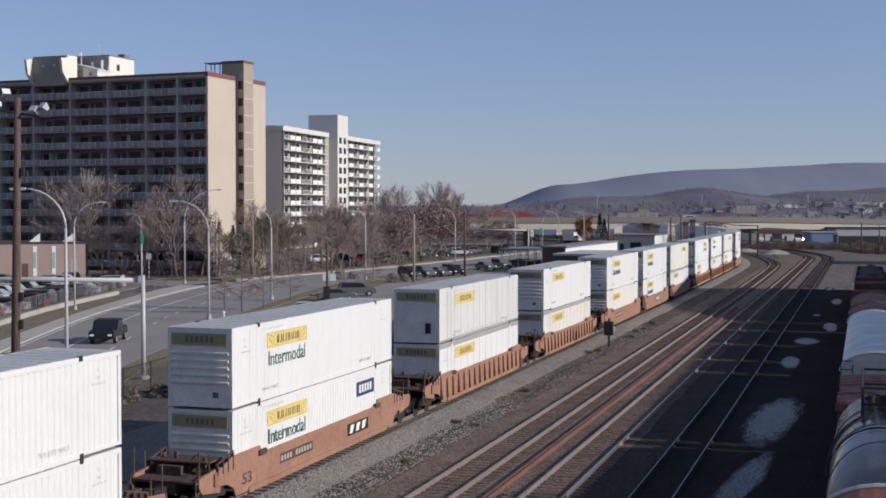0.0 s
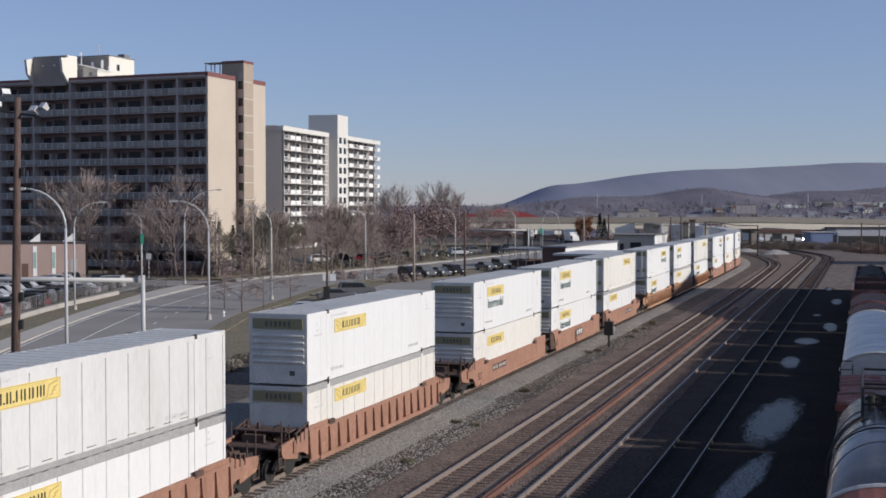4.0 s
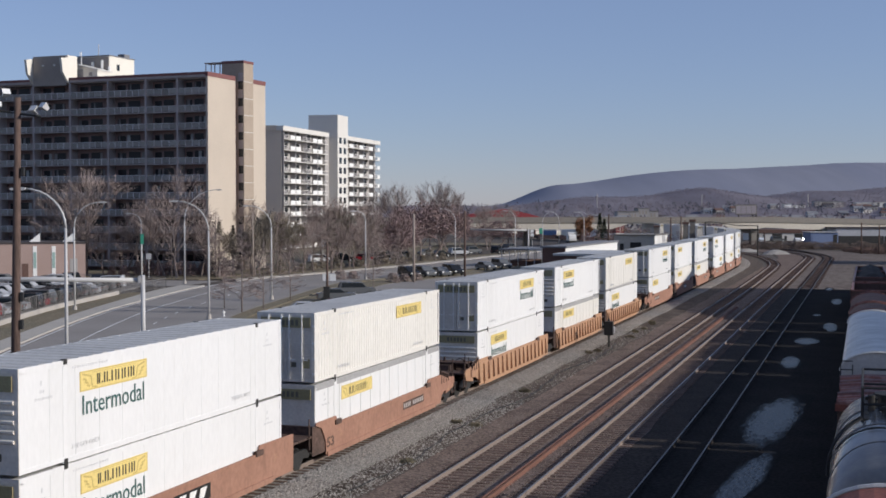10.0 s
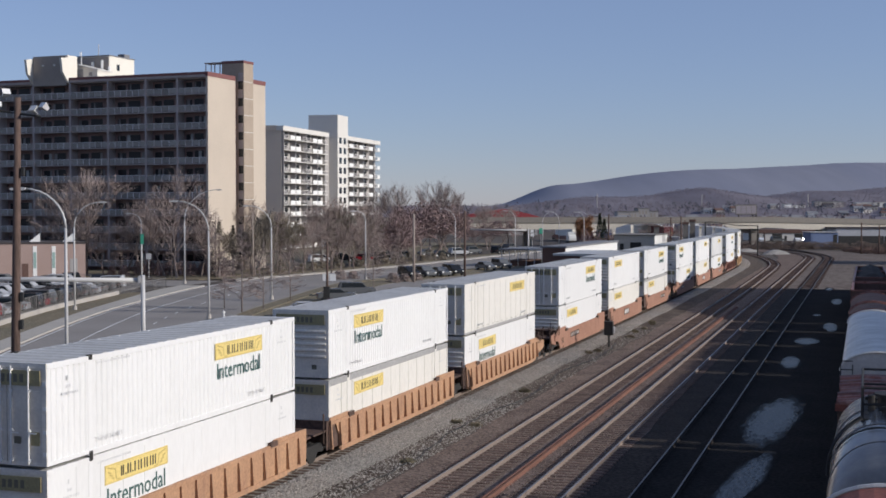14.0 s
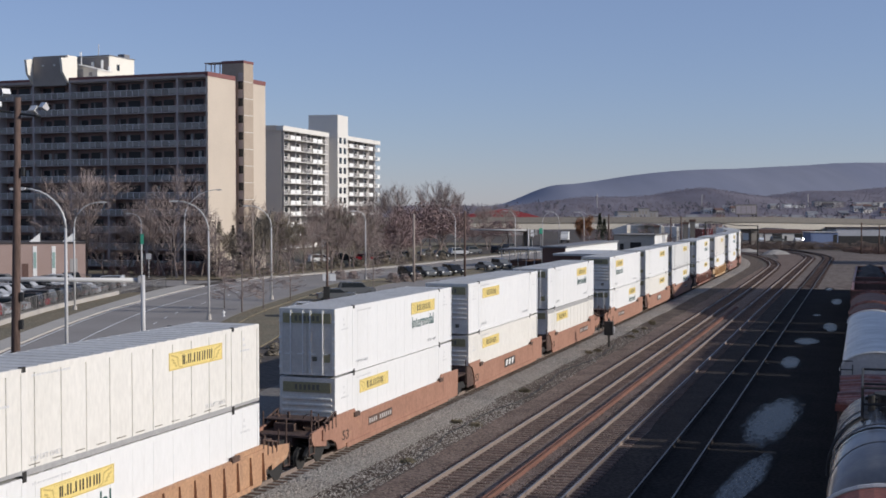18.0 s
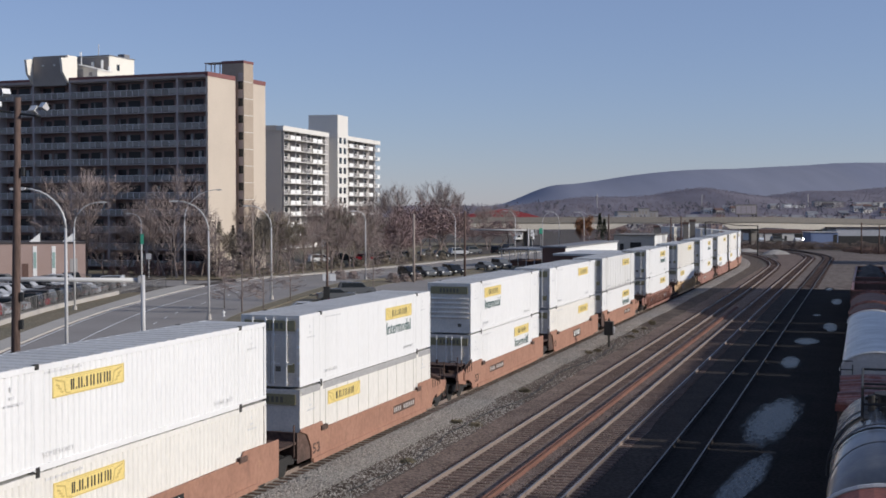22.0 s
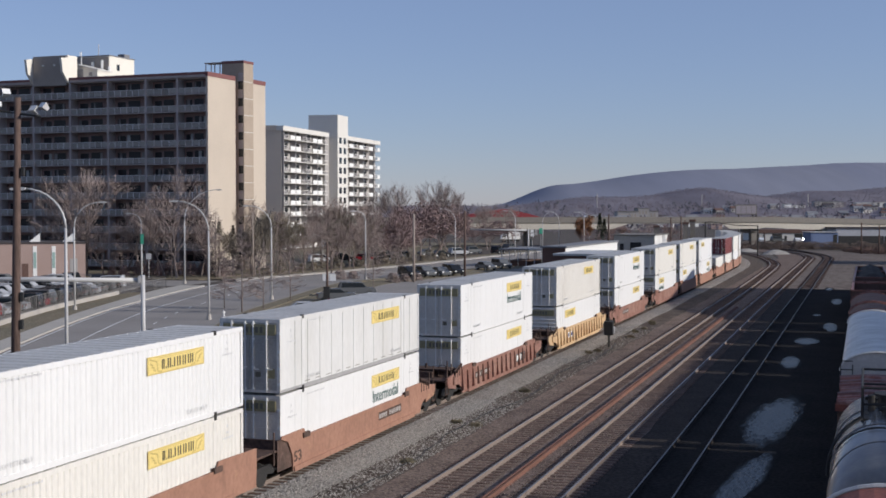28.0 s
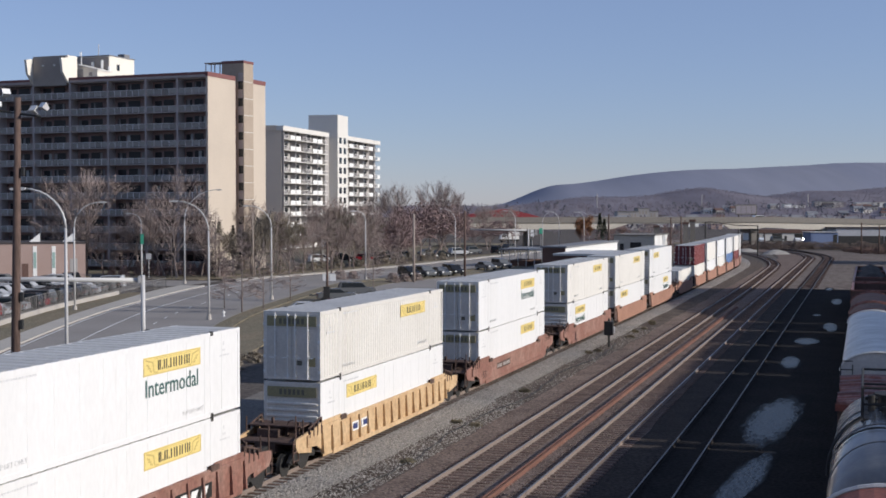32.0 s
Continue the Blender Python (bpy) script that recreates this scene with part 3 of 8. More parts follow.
        tagged(shared("company_mark", logo_marks(), M["letter_dark"], b, "dark plain marks"), kind="stuff")
        tagged(shared("sign_border", logo_border(), M["ochre"], b, "thin ochre border"), kind="stuff")
        if word:
            shared("lettering", WORD, M["letter_green"], c, "dark green word Intermodal", m=Matrix.Translation((CW / 2 + 0.004, y + 0.12, 1.22)) @ TURN_SIDE)
    st = shared("stencilling", small_marks(), M["letter_grey"], c, "small grey stencilled marks", m=Matrix.Translation((CW / 2 - 0.008, 0, 0)))
    tagged(st, kind="stuff")
    if logo is not None:
        for y in (2.35, CL - 4.1):
            shared("lift_note", LIFT, M["letter_grey"], c, "small grey words TOP LIFT ONLY", m=Matrix.Translation((CW / 2 - 0.002, y, 0.34)) @ TURN_SIDE)
    if sign:
        bm = bmesh.new()
        box(bm, 0, 0, 0, 0.012, 2.1, 0.64)
        b = part("blue_sign", bm, M["blue_sign"], c, "dark blue sign panel")
        b.matrix_basis = Matrix.Translation((CW / 2 - 0.008, CL - 4.4, 1.76))
        bm = bmesh.new()
        for i in range(5):
            box(bm, 0.012, 0.28 + i * 0.32, 0.14, 0.016, 0.5 + i * 0.32, 0.5)
        part("company_mark", bm, M["white_paint"], b, "white plain marks")
    return c


# ---- well cars ----
def well_car(paint, ribbed, joint_near, joint_far, numbered):
    """One unit: container's near end at y = 0. joint: 'shared' where two units rest on one truck, 'coupled' where they are coupled."""
    words = {"car_brown": "red-brown", "car_dark": "dark brown", "car_orange": "rusty orange", "car_yellow": "yellow-orange"}[paint]
    car = root("well_car", f"{words} {'ribbed' if ribbed else 'flat-sided'} steel well car on the main track", "rail car", "well cars of the train")
    hw = CW / 2 + 0.09

    def wall(sx):
        bm = bmesh.new()
        x0, x1 = sorted((sx * (hw - 0.06), sx * hw))
        top, lug = (1.52, 1.68) if ribbed else (1.4, 1.68)
        # each end: foot, wheel arch, nose, slope up to the raised lug over the lifting post
        ends = {"shared": [(0.95, 0.2), (0.9, 0.8), (0.7, 1.1), (0.5, 1.38), (-0.12, lug - 0.1), (-0.05, lug)],
                "coupled": [(0.05, 0.2), (-0.15, 0.55), (-0.6, 0.75), (-1.5, 0.85), (-1.5, 1.28), (-0.1, lug)]}
        far_ends = {"shared": [(-0.85, 0.2), (-0.9, 0.9), (-0.9, lug - 0.05)], "coupled": ends["coupled"]}
        out = [(y, z) for y, z in ends[joint_near]] + [(2.0, lug), (2.2, top), (CL - 2.2, top), (CL - 2.0, lug)]
        out += [(CL - y, z) for y, z in far_ends[joint_far][::-1]]
        a = [bm.verts.new((x0, y, z)) for y, z in out]
        b = [bm.verts.new((x1, y, z)) for y, z in out]
        n = len(out)
        caps = [bm.faces.new(a), bm.faces.new(b[::-1])]
        bm.normal_update()
        bmesh.ops.triangulate(bm, faces=caps)
        for i in range(n):
            bm.faces.new((a[i], b[i], b[(i + 1) % n], a[(i + 1) % n]))
        o = 0.05
        xa, xb = sorted((sx * hw, sx * (hw + o)))
        box(bm, xa, 1.0, 0.14, xb, CL - 1.0, 0.34)
        if ribbed:
            box(bm, xa, -0.1, 1.38, xb, CL + 0.1, 1.51)
            for i in range(17):
                y = -0.1 + i * 1.021
                # a gusset rib, deeper at its foot
                d = sx * hw
                q = [(d, y - 0.05), (d + sx * 0.14, y - 0.05), (d + sx * 0.14, y + 0.05), (d, y + 0.05)]
                lo = [bm.verts.new((u, v, 0.36)) for u, v in q]
                hi = [bm.verts.new((d + (u - d) * 0.5, v, 1.38)) for u, v in q]
                for k in range(4):
                    bm.faces.new((lo[k], lo[(k + 1) % 4], hi[(k + 1) % 4], hi[k]))
                bm.faces.new(lo[::-1])
                bm.faces.new(hi)
        else:
            box(bm, xa, 2.3, 1.3, xa + (xb - xa) * 0.6, CL - 2.3, 1.4)
        return finish(bm)
    for sx in (-1, 1):
        side = part("side_wall", wall(sx), M[paint], car)
        top = 1.52 if ribbed else 1.4
        for y in (2.15, CL - 2.15):
            bm = bmesh.new()
            box(bm, min(sx * (hw - 0.05), sx * (hw + 0.07)), y - 0.3, top - 0.08, max(sx * (hw - 0.05), sx * (hw + 0.07)), y + 0.3, top + 0.12)
            part("container_guide", bm, M["dark_brown_steel"], side, "dark steel guide block")
        if sx > 0:
            bm = bmesh.new()
            if "mark" in numbered:
                y0 = numbered["mark"]
                box(bm, hw, y0, 0.58, hw + 0.012, y0 + 2.45, 1.1)
                plate = part("mark_panel", bm, M["black"], side, "black company mark panel")
                bm = bmesh.new()
                for i in range(3):
                    # plain slanted blocks
                    y = y0 + 0.24 + i * 0.7
                    q = [(y, 0.67), (y + 0.34, 0.67), (y + 0.56, 1.02), (y + 0.1, 1.02)]
                    f = bm.faces.new([bm.verts.new((hw + 0.018, *p)) for p in q])
                    g = bm.faces.new([bm.verts.new((hw + 0.012, *p)) for p in q][::-1])
                    for k in range(4):
                        bm.faces.new((f.verts[k], f.verts[(k + 1) % 4], g.verts[(2 - k) % 4], g.verts[(3 - k) % 4]))
                finish(bm)
                part("mark", bm, M["white_paint"], plate)
            if "number" in numbered:
                y = numbered["number"]
                bm = bmesh.new()
                box(bm, hw, y - 0.08, 0.68, hw + 0.008, y + 2.95, 1.06)
                plate = part("number_plate", bm, M["dark_brown_steel"], side, "dark number panel")
                bm = bmesh.new()
                for i in range(11):
                    if i != 4:
                        box(bm, hw + 0.008, y + i * 0.265, 0.77, hw + 0.014, y + i * 0.265 + 0.16, 0.97)
                tagged(part("number_bar", bm, M["faded_letter"], plate, "pale bars in place of the car's number"), kind="stuff")
            if "tag" in numbered:
                y = numbered["tag"]
                bm = bmesh.new()
                box(bm, hw, y, 0.72, hw + 0.01, y + 1.9, 1.12)
                plate = part("tag_plate", bm, M["white_paint"], side, "small white plate with a dark blue block")
                bm = bmesh.new()
                for a, b in ((0.1, 0.62), (0.78, 1.12), (1.28, 1.8)):
                    box(bm, hw + 0.01, y + a, 0.8, hw + 0.016, y + b, 1.04)
                part("mark", bm, M["blue_sign"], plate)
            if numbered and not ribbed:
                shared("length_number", cache.setdefault("fifty", fitted(text_mesh("53", 0.6, bold=0.01), 0.72, 0.42)), M["dark_brown_steel"], side, "faded dark number 53",
                       m=Matrix.Translation((hw + 0.01, 1.0 if joint_near == "shared" else 0.55, 0.5)) @ TURN_SIDE)
    for y, s, joint in ((0.0, -1, joint_near), (CL, 1, joint_far)):
        reach = 1.58 if joint == "shared" else 3.55
        bm = bmesh.new()
        box(bm, -hw + 0.06, y + s * 0.14 - 0.06, 0.5, hw - 0.06, y + s * 0.14 + 0.06, 1.55)
        part("bulkhead", bm, M["dark_brown_steel"], car)
        bm = bmesh.new()
        a, b = sorted((y + s * 0.2, y + s * min(reach, 2.6)))
        box(bm, -0.45, a, 0.75, 0.45, b, 1.15)
        box(bm, -hw + 0.1, a, 1.12, hw - 0.1, a + (b - a) * 0.98, 1.2)
        part("end_platform", finish(bm), M["dark_brown_steel"], car, "sooty dark end platform")
        if joint == "shared" and s < 0:
            # dark plate added to cover the pale container side above the wheels
            for sx in (-1, 1):
                bm = bmesh.new()
                xa, xb = sorted((sx * (CW / 2 + 0.006), sx * (hw - 0.064)))
                box(bm, xa, -0.35, 0.35, xb, 1.15, 1.56)
                part("end_plate", bm, M["dark_brown_steel"], car, "added dark plate above the wheels")
                bm = bmesh.new()
                x = sx * (hw - 0.02)
                tube(bm, [(x, -0.75, 0.7), (x, -0.75, 1.95)], 0.035, 6)
                part("grab_pole", bm, M["dark_brown_steel"], car)
        if joint == "coupled":
            for sx in (-1, 1):
                bm = bmesh.new()
                xa, xb = sorted((sx * (hw - 0.16), sx * (hw - 0.06)))
                side_line = [(y + s * 1.0, 0.55), (y + s * 2.3, 0.75), (y + s * 2.5, 1.0), (y + s * 2.5, 1.3), (y + s * 1.0, 1.45)]
                pa = [bm.verts.new((xa, q, z)) for q, z in side_line]
                pb = [bm.verts.new((xb, q, z)) for q, z in side_line]
                bm.faces.new(pa)
                bm.faces.new(pb[::-1])
                for k in range(5):
                    bm.faces.new((pa[k], pa[(k + 1) % 5], pb[(k + 1) % 5], pb[k]))
                part("end_sill", finish(bm), M[paint], car)
            for k, (x, h) in enumerate(((-0.95, 1.75), (-0.4, 1.9), (0.3, 1.65), (0.85, 1.8))):
                bm = bmesh.new()
                q = y + s * (0.9 + 0.12 * k)
                box(bm, x - 0.05, q - 0.06, 1.2, x + 0.05, q + 0.06, h)
                part("stanchion", bm, M["dark_brown_steel"], car)
            for sx in (-1, 1):
                for k in range(4):
                    bm = bmesh.new()
                    q = y + s * (0.15 + 0.38 * k)
                    x = sx * (hw - 0.03)
                    box(bm, x - 0.05, q - 0.035, 1.2, x + 0.05, q + 0.035, 1.86 - 0.09 * k)
                    part("guard_post", bm, M["dark_brown_steel"], car)
                bm = bmesh.new()
                tube(bm, [(sx * (hw - 0.03), y + s * 0.1, 1.85), (sx * (hw - 0.03), y + s * 1.4, 1.55)], 0.04, 5)
                part("guard_rail", bm, M["dark_brown_steel"], car)
            bm = bmesh.new()
            a, b = sorted((y + s * 0.35, y + s * 1.5))
            box(bm, -hw + 0.15, a, 1.6, hw - 0.3, b, 1.66)
            part("walkway", bm, M["dark_brown_steel"], car, "sooty steel end walkway")
            bm = bmesh.new()
            box(bm, -0.75, min(y + s * 1.2, y + s * 1.75), 1.2, 0.15, max(y + s * 1.2, y + s * 1.75), 1.52)
            part("brake_gear", bm, M["dark_brown_steel"], car, "sooty brake gear box")
            bm = bmesh.new()
            ring = [(0.62 + 0.26 * math.cos(k * math.tau / 12), y + s * 1.3, 1.62 + 0.26 * math.sin(k * math.tau / 12)) for k in range(13)]
            tube(bm, ring, 0.025, 5, False)
            part("brake_wheel", bm, M["dark_brown_steel"], car, "thin steel brake wheel")
            bm = bmesh.new()
            a, b = sorted((y + s * 2.5, y + s * reach))
            box(bm, -0.14, a, 0.78, 0.14, b, 1.02)
            box(bm, -0.22, b - 0.25 if s > 0 else a, 0.7, 0.22, b if s > 0 else a + 0.25, 1.08)
            part("coupler", bm, M["dark_metal"], car)
            for sx in (-1, 1):
                bm = bmesh.new()
                x = sx * (hw - 0.12)
                y1, y2 = y + s * 1.7, y + s * 2.4
                for q, h in ((y1, 2.0), (y2, 2.25)):
                    bm = bmesh.new()
                    tube(bm, [(x, q, 0.75), (x, q, h)], 0.032, 6)
                    part("grab_pole", bm, M["dark_brown_steel"], car)
                bm = bmesh.new()
                for z in (0.45, 0.8, 1.15):
                    tube(bm, [(x, y2 - 0.25, z), (x, y2 + 0.25, z)], 0.03, 5)
                for dy in (-0.25, 0.25):
                    tube(bm, [(x, y2 + dy, 0.4), (x, y2 + dy, 1.3)], 0.03, 5)
                part("ladder", bm, M["dark_brown_steel"], car)
        # a shared truck hangs on the near unit alone
        if joint == "shared" and s > 0:
            continue
        ty = y + s * 1.6
        truck = new("truck")
        truck.parent = car
        truck.matrix_basis = Matrix.Translation((0, ty, 0))
        for sx in (-1, 1):
            bm = bmesh.new()
            prism(bm, [(-1.25, 0.45), (-0.9, 0.75), (0.9, 0.75), (1.25, 0.45), (1.1, 0.35), (0.6, 0.42), (0.4, 0.22), (-0.4, 0.22), (-0.6, 0.42), (-1.1, 0.35)], -0.07, 0.07)
            f = part("side_frame", finish(bm), M["dark_metal"], truck)
            f.matrix_basis = Matrix.Translation((sx * 1.12, 0, 0)) @ Matrix.Rotation(math.pi / 2, 4, "Z")
        bm = bmesh.new()
        box(bm, -1.05, -0.2, 0.5, 1.05, 0.2, 0.72)
        part("bolster", bm, M["dark_metal"], truck)
        for dy in (-0.88, 0.88):
            shared("wheelset", mesh_of("wheelset", wheelset), M["dark_metal"], truck, "dark steel wheelset", m=Matrix.Translation((0, dy, 0.26)))
    return car


def wheelset():
    bm = bmesh.new()
    tube(bm, [(-1.0, 0, 0), (1.0, 0, 0)], 0.08, 8)
    for x in (-0.75, 0.75):
        tube(bm, [(x - 0.07, 0, 0), (x + 0.06, 0, 0)], 0.45, 18)
        tube(bm, [(x - 0.09 if x > 0 else x + 0.07, 0, 0), (x - 0.06 if x > 0 else x + 0.1, 0, 0)], 0.48, 18)
    return bm


# cars of the train, front to back: metres along the line at the start, paint, ribbed, marks,
# then the upper and the lower container: paint, side, end, panel, word
TRAIN = [
    (-19.5, "car_brown", 0, {}, ("white_box", "ribbed", "end", "near", 0), ("white_box", "ribbed", "end", "near", 0)),
    (3.86, "car_brown", 0, {"mark": 10.44, "number": 3.78}, ("white_box", "plain", "end", "near", 1), ("white_box", "ribbed", "end", "near", 1)),
    (27.31, "car_brown", 1, {}, ("grey_box", "posted", "flat", "near", 0), ("white_box", "posted", "flat", "near", 0)),
    (50.48, "car_brown", 1, {}, ("white_box", "plain", "end", "near", 0), ("cream_box", "posted", "flat", "near", 0)),
    (73.73, "car_brown", 0, {"number": 3.72}, ("white_box", "plain", "end", "near", 1), ("cream_box", "ribbed", "end", "near", 0)),
    (93.0, "car_brown", 0, {"mark": 7.86}, ("white_box", "plain", "end", "near", 1), ("white_box", "plain", "end", "near", 1)),
    (112.36, "car_brown", 0, {"number": 10.4}, ("cream_box", "ribbed", "door", "far", 0), ("white_box", "posted", "flat", "near", 0)),
    (135.62, "car_orange", 1, {}, ("white_box", "ribbed", "door", "far", 1), ("white_box", "plain", "end", "near", 1)),
    (155.19, "car_orange", 1, {}, ("white_box", "ribbed", "end", "near", 1), ("cream_box", "posted", "flat", "near", 0)),
    (174.47, "car_orange", 1, {}, ("cream_box", "posted", "door", "far", 0), ("white_box", "plain", "end", "near", 1)),
    (197.83, "car_brown", 0, {"number": 3.7}, ("white_box", "plain", "door", "far", 1), ("white_box", "plain", "end", "near", 0)),
    (217.19, "car_brown", 0, {"mark": 7.35}, ("white_box", "ribbed", "end", "near", 0), ("cream_box", "ribbed", "end", "near", 0)),
    (236.39, "car_brown", 0, {"number": 10.5}, ("white_box", "plain", "door", "far", 1), ("cream_box", "posted", "flat", "near", 0)),
    (259.75, "car_brown", 0, {"number": 3.72}, ("white_box", "ribbed", "end", "near", 1), ("white_box", "ribbed", "door", "far", 1)),
    (279.09, "car_brown", 0, {"mark": 7.48}, ("white_box", "ribbed", "door", "far", 0), ("cream_box", "ribbed", "door", "far", 0)),
    (298.38, "car_brown", 0, {"number": 10.35}, ("grey_box", "posted", "door", "far", 0), ("white_box", "plain", "door", "far", 1)),
    (321.65, "car_dark", 1, {"number": 2.6, "mark": 11.4}, ("white_box", "plain", "door", "far", 1), ("white_box", "plain", "door", "far", 0)),
    (345.03, "car_yellow", 1, {"tag": 3.2}, ("tan_box", "ribbed", "door", "far", 0), ("white_box", "plain", "end", "near", 0)),
    (367.93, "car_dark", 0, {"number": 3.7}, ("white_box", "plain", "door", "far", 1), ("white_box", "plain", "door", "far", 0)),
    (391.47, "car_dark", 0, {}, ("cream_box", "plain", "door", "far", 0), ("white_box", "plain", "end", "near", 1)),
    (411.0, "car_brown", 0, {}, ("cream_box", "plain", "door", "far", 0), ("white_box", "plain", "door", "near", 0)),
    (430.4, "car_brown", 0, {}, ("white_box", "plain", "end", "near", 0), ("white_box", "plain", "end", "far", 1)),
    (452.7, "car_brown", 0, {}, None, ("cream_box", "ribbed", "door", None, 0)),
    (468.0, "car_brown", 0, {}, ("red_box", "ribbed", "door", None, 0), ("cream_box", "ribbed", "end", None, 0)),
    (483.0, "car_brown", 0, {}, ("cream_box", "ribbed", "end", None, 0), ("white_box", "ribbed", "end", None, 0)),
    (497.5, "car_brown", 0, {}, ("white_box", "ribbed", "end", None, 0), ("cream_box", "ribbed", "end", None, 0)),
    (512.5, "car_brown", 0, {}, ("grey_box", "ribbed", "door", None, 0), ("blue_box", "ribbed", "end", None, 0)),
    (527.5, "car_dark", 0, {}, ("cream_box", "ribbed", "end", None, 0), ("red_box", "ribbed", "end", None, 0)),
    (542.5, "car_dark", 0, {}, ("grey_box", "ribbed", "end", None, 0), ("grey_box", "ribbed", "end", None, 0)),
]
RUN = [(0, 3.32), (3, 33.35), (6, 63.7), (9, 94.3), (13, 135.52), (16.5, 172.17), (19, 198.5), (23, 240.64), (28, 293.9), (32, 336.7)]
moving = []


def run_at(t):
    for (a, p), (b, q) in zip(RUN, RUN[1:]):
        if t <= b:
            return p + (q - p) * (t - a) / (b - a)
    return RUN[-1][1]


def build_train():
    global CL, CH
    for i, (s, paint, ribbed, numbered, upper, lower) in enumerate(TRAIN):
        CL, CH = (12.19, 2.591) if s > 450 else (16.15, 2.896)
        near = "shared" if i and s - TRAIN[i - 1][0] < 21.5 else "coupled"
        far = "shared" if i + 1 < len(TRAIN) and TRAIN[i + 1][0] - s < 21.5 else "coupled"
        moving.append((well_car(paint, ribbed, near, far, numbered), s, 0.2, CL))
        low = container(*lower, sign=(i == 1), low=True)
        moving.append((low, s, 0.54, CL))
        if upper:
            moving.append((container(*upper), s, 0.54 + CH + 0.04, CL))


def motions():
    for ob, s, z, span in moving:
        rows = []
        for k in range(17):
            t = 2.0 * k
            d = s - run_at(t)
            x0, y0, _ = on_line(d)
            x1, y1, _ = on_line(d + span)
            rows.append((t, pose(x0, y0, z, 0, 0, math.degrees(math.atan2(y1 - y0, x1 - x0)) - 90)))
        walk(ob, rows)
    # the pickup drives towards the viewer and on out of sight
    rows = []
    for k in range(17):
        t = 2.0 * k
        d = 103.4 - 18.2 * t
        rows.append((t, pose(-26.8, d, 0.0, 0, 0, -88.0)))
    walk(pickup, rows)
    # two white cars cross the road bridge one after the other
    deck = [(-60, 342), (-40, 346), (20, 358), (70, 367), (95, 373), (118, 380), (150, 391)]
    for ob, start in bridge_cars:
        rows = []
        for k in range(33):
            x = start + 12.5 * (k if start > 0 else max(0.0, k - 21.6))
            x = min(x, 146.0)
            for (xa, ya), (xb, yb) in zip(deck, deck[1:]):
                if xa <= x <= xb:
                    y, turn = ya + (yb - ya) * (x - xa) / (xb - xa), math.degrees(math.atan2(yb - ya, xb - xa))
            rows.append((float(k), pose(x, y + 3.2, 7.0 - max(0.0, x - 95) * 0.022, 0, 0, turn)))
        walk(ob, rows)
    # the white box truck turns below the bridge, waits, then backs away and leaves
    at = [(0, 39.0, 396, -42), (3, 39.0, 396, -62), (6, 39.2, 396, -84), (13, 39.2, 396, -88), (15, 39.4, 400, -88), (17.5, 39.2, 405, -92), (20, 30.0, 409, -160), (32, 22.0, 411, -170)]
    walk(truck, [(t, pose(x, y, 0.0, 0, 0, turn)) for t, x, y, turn in at])


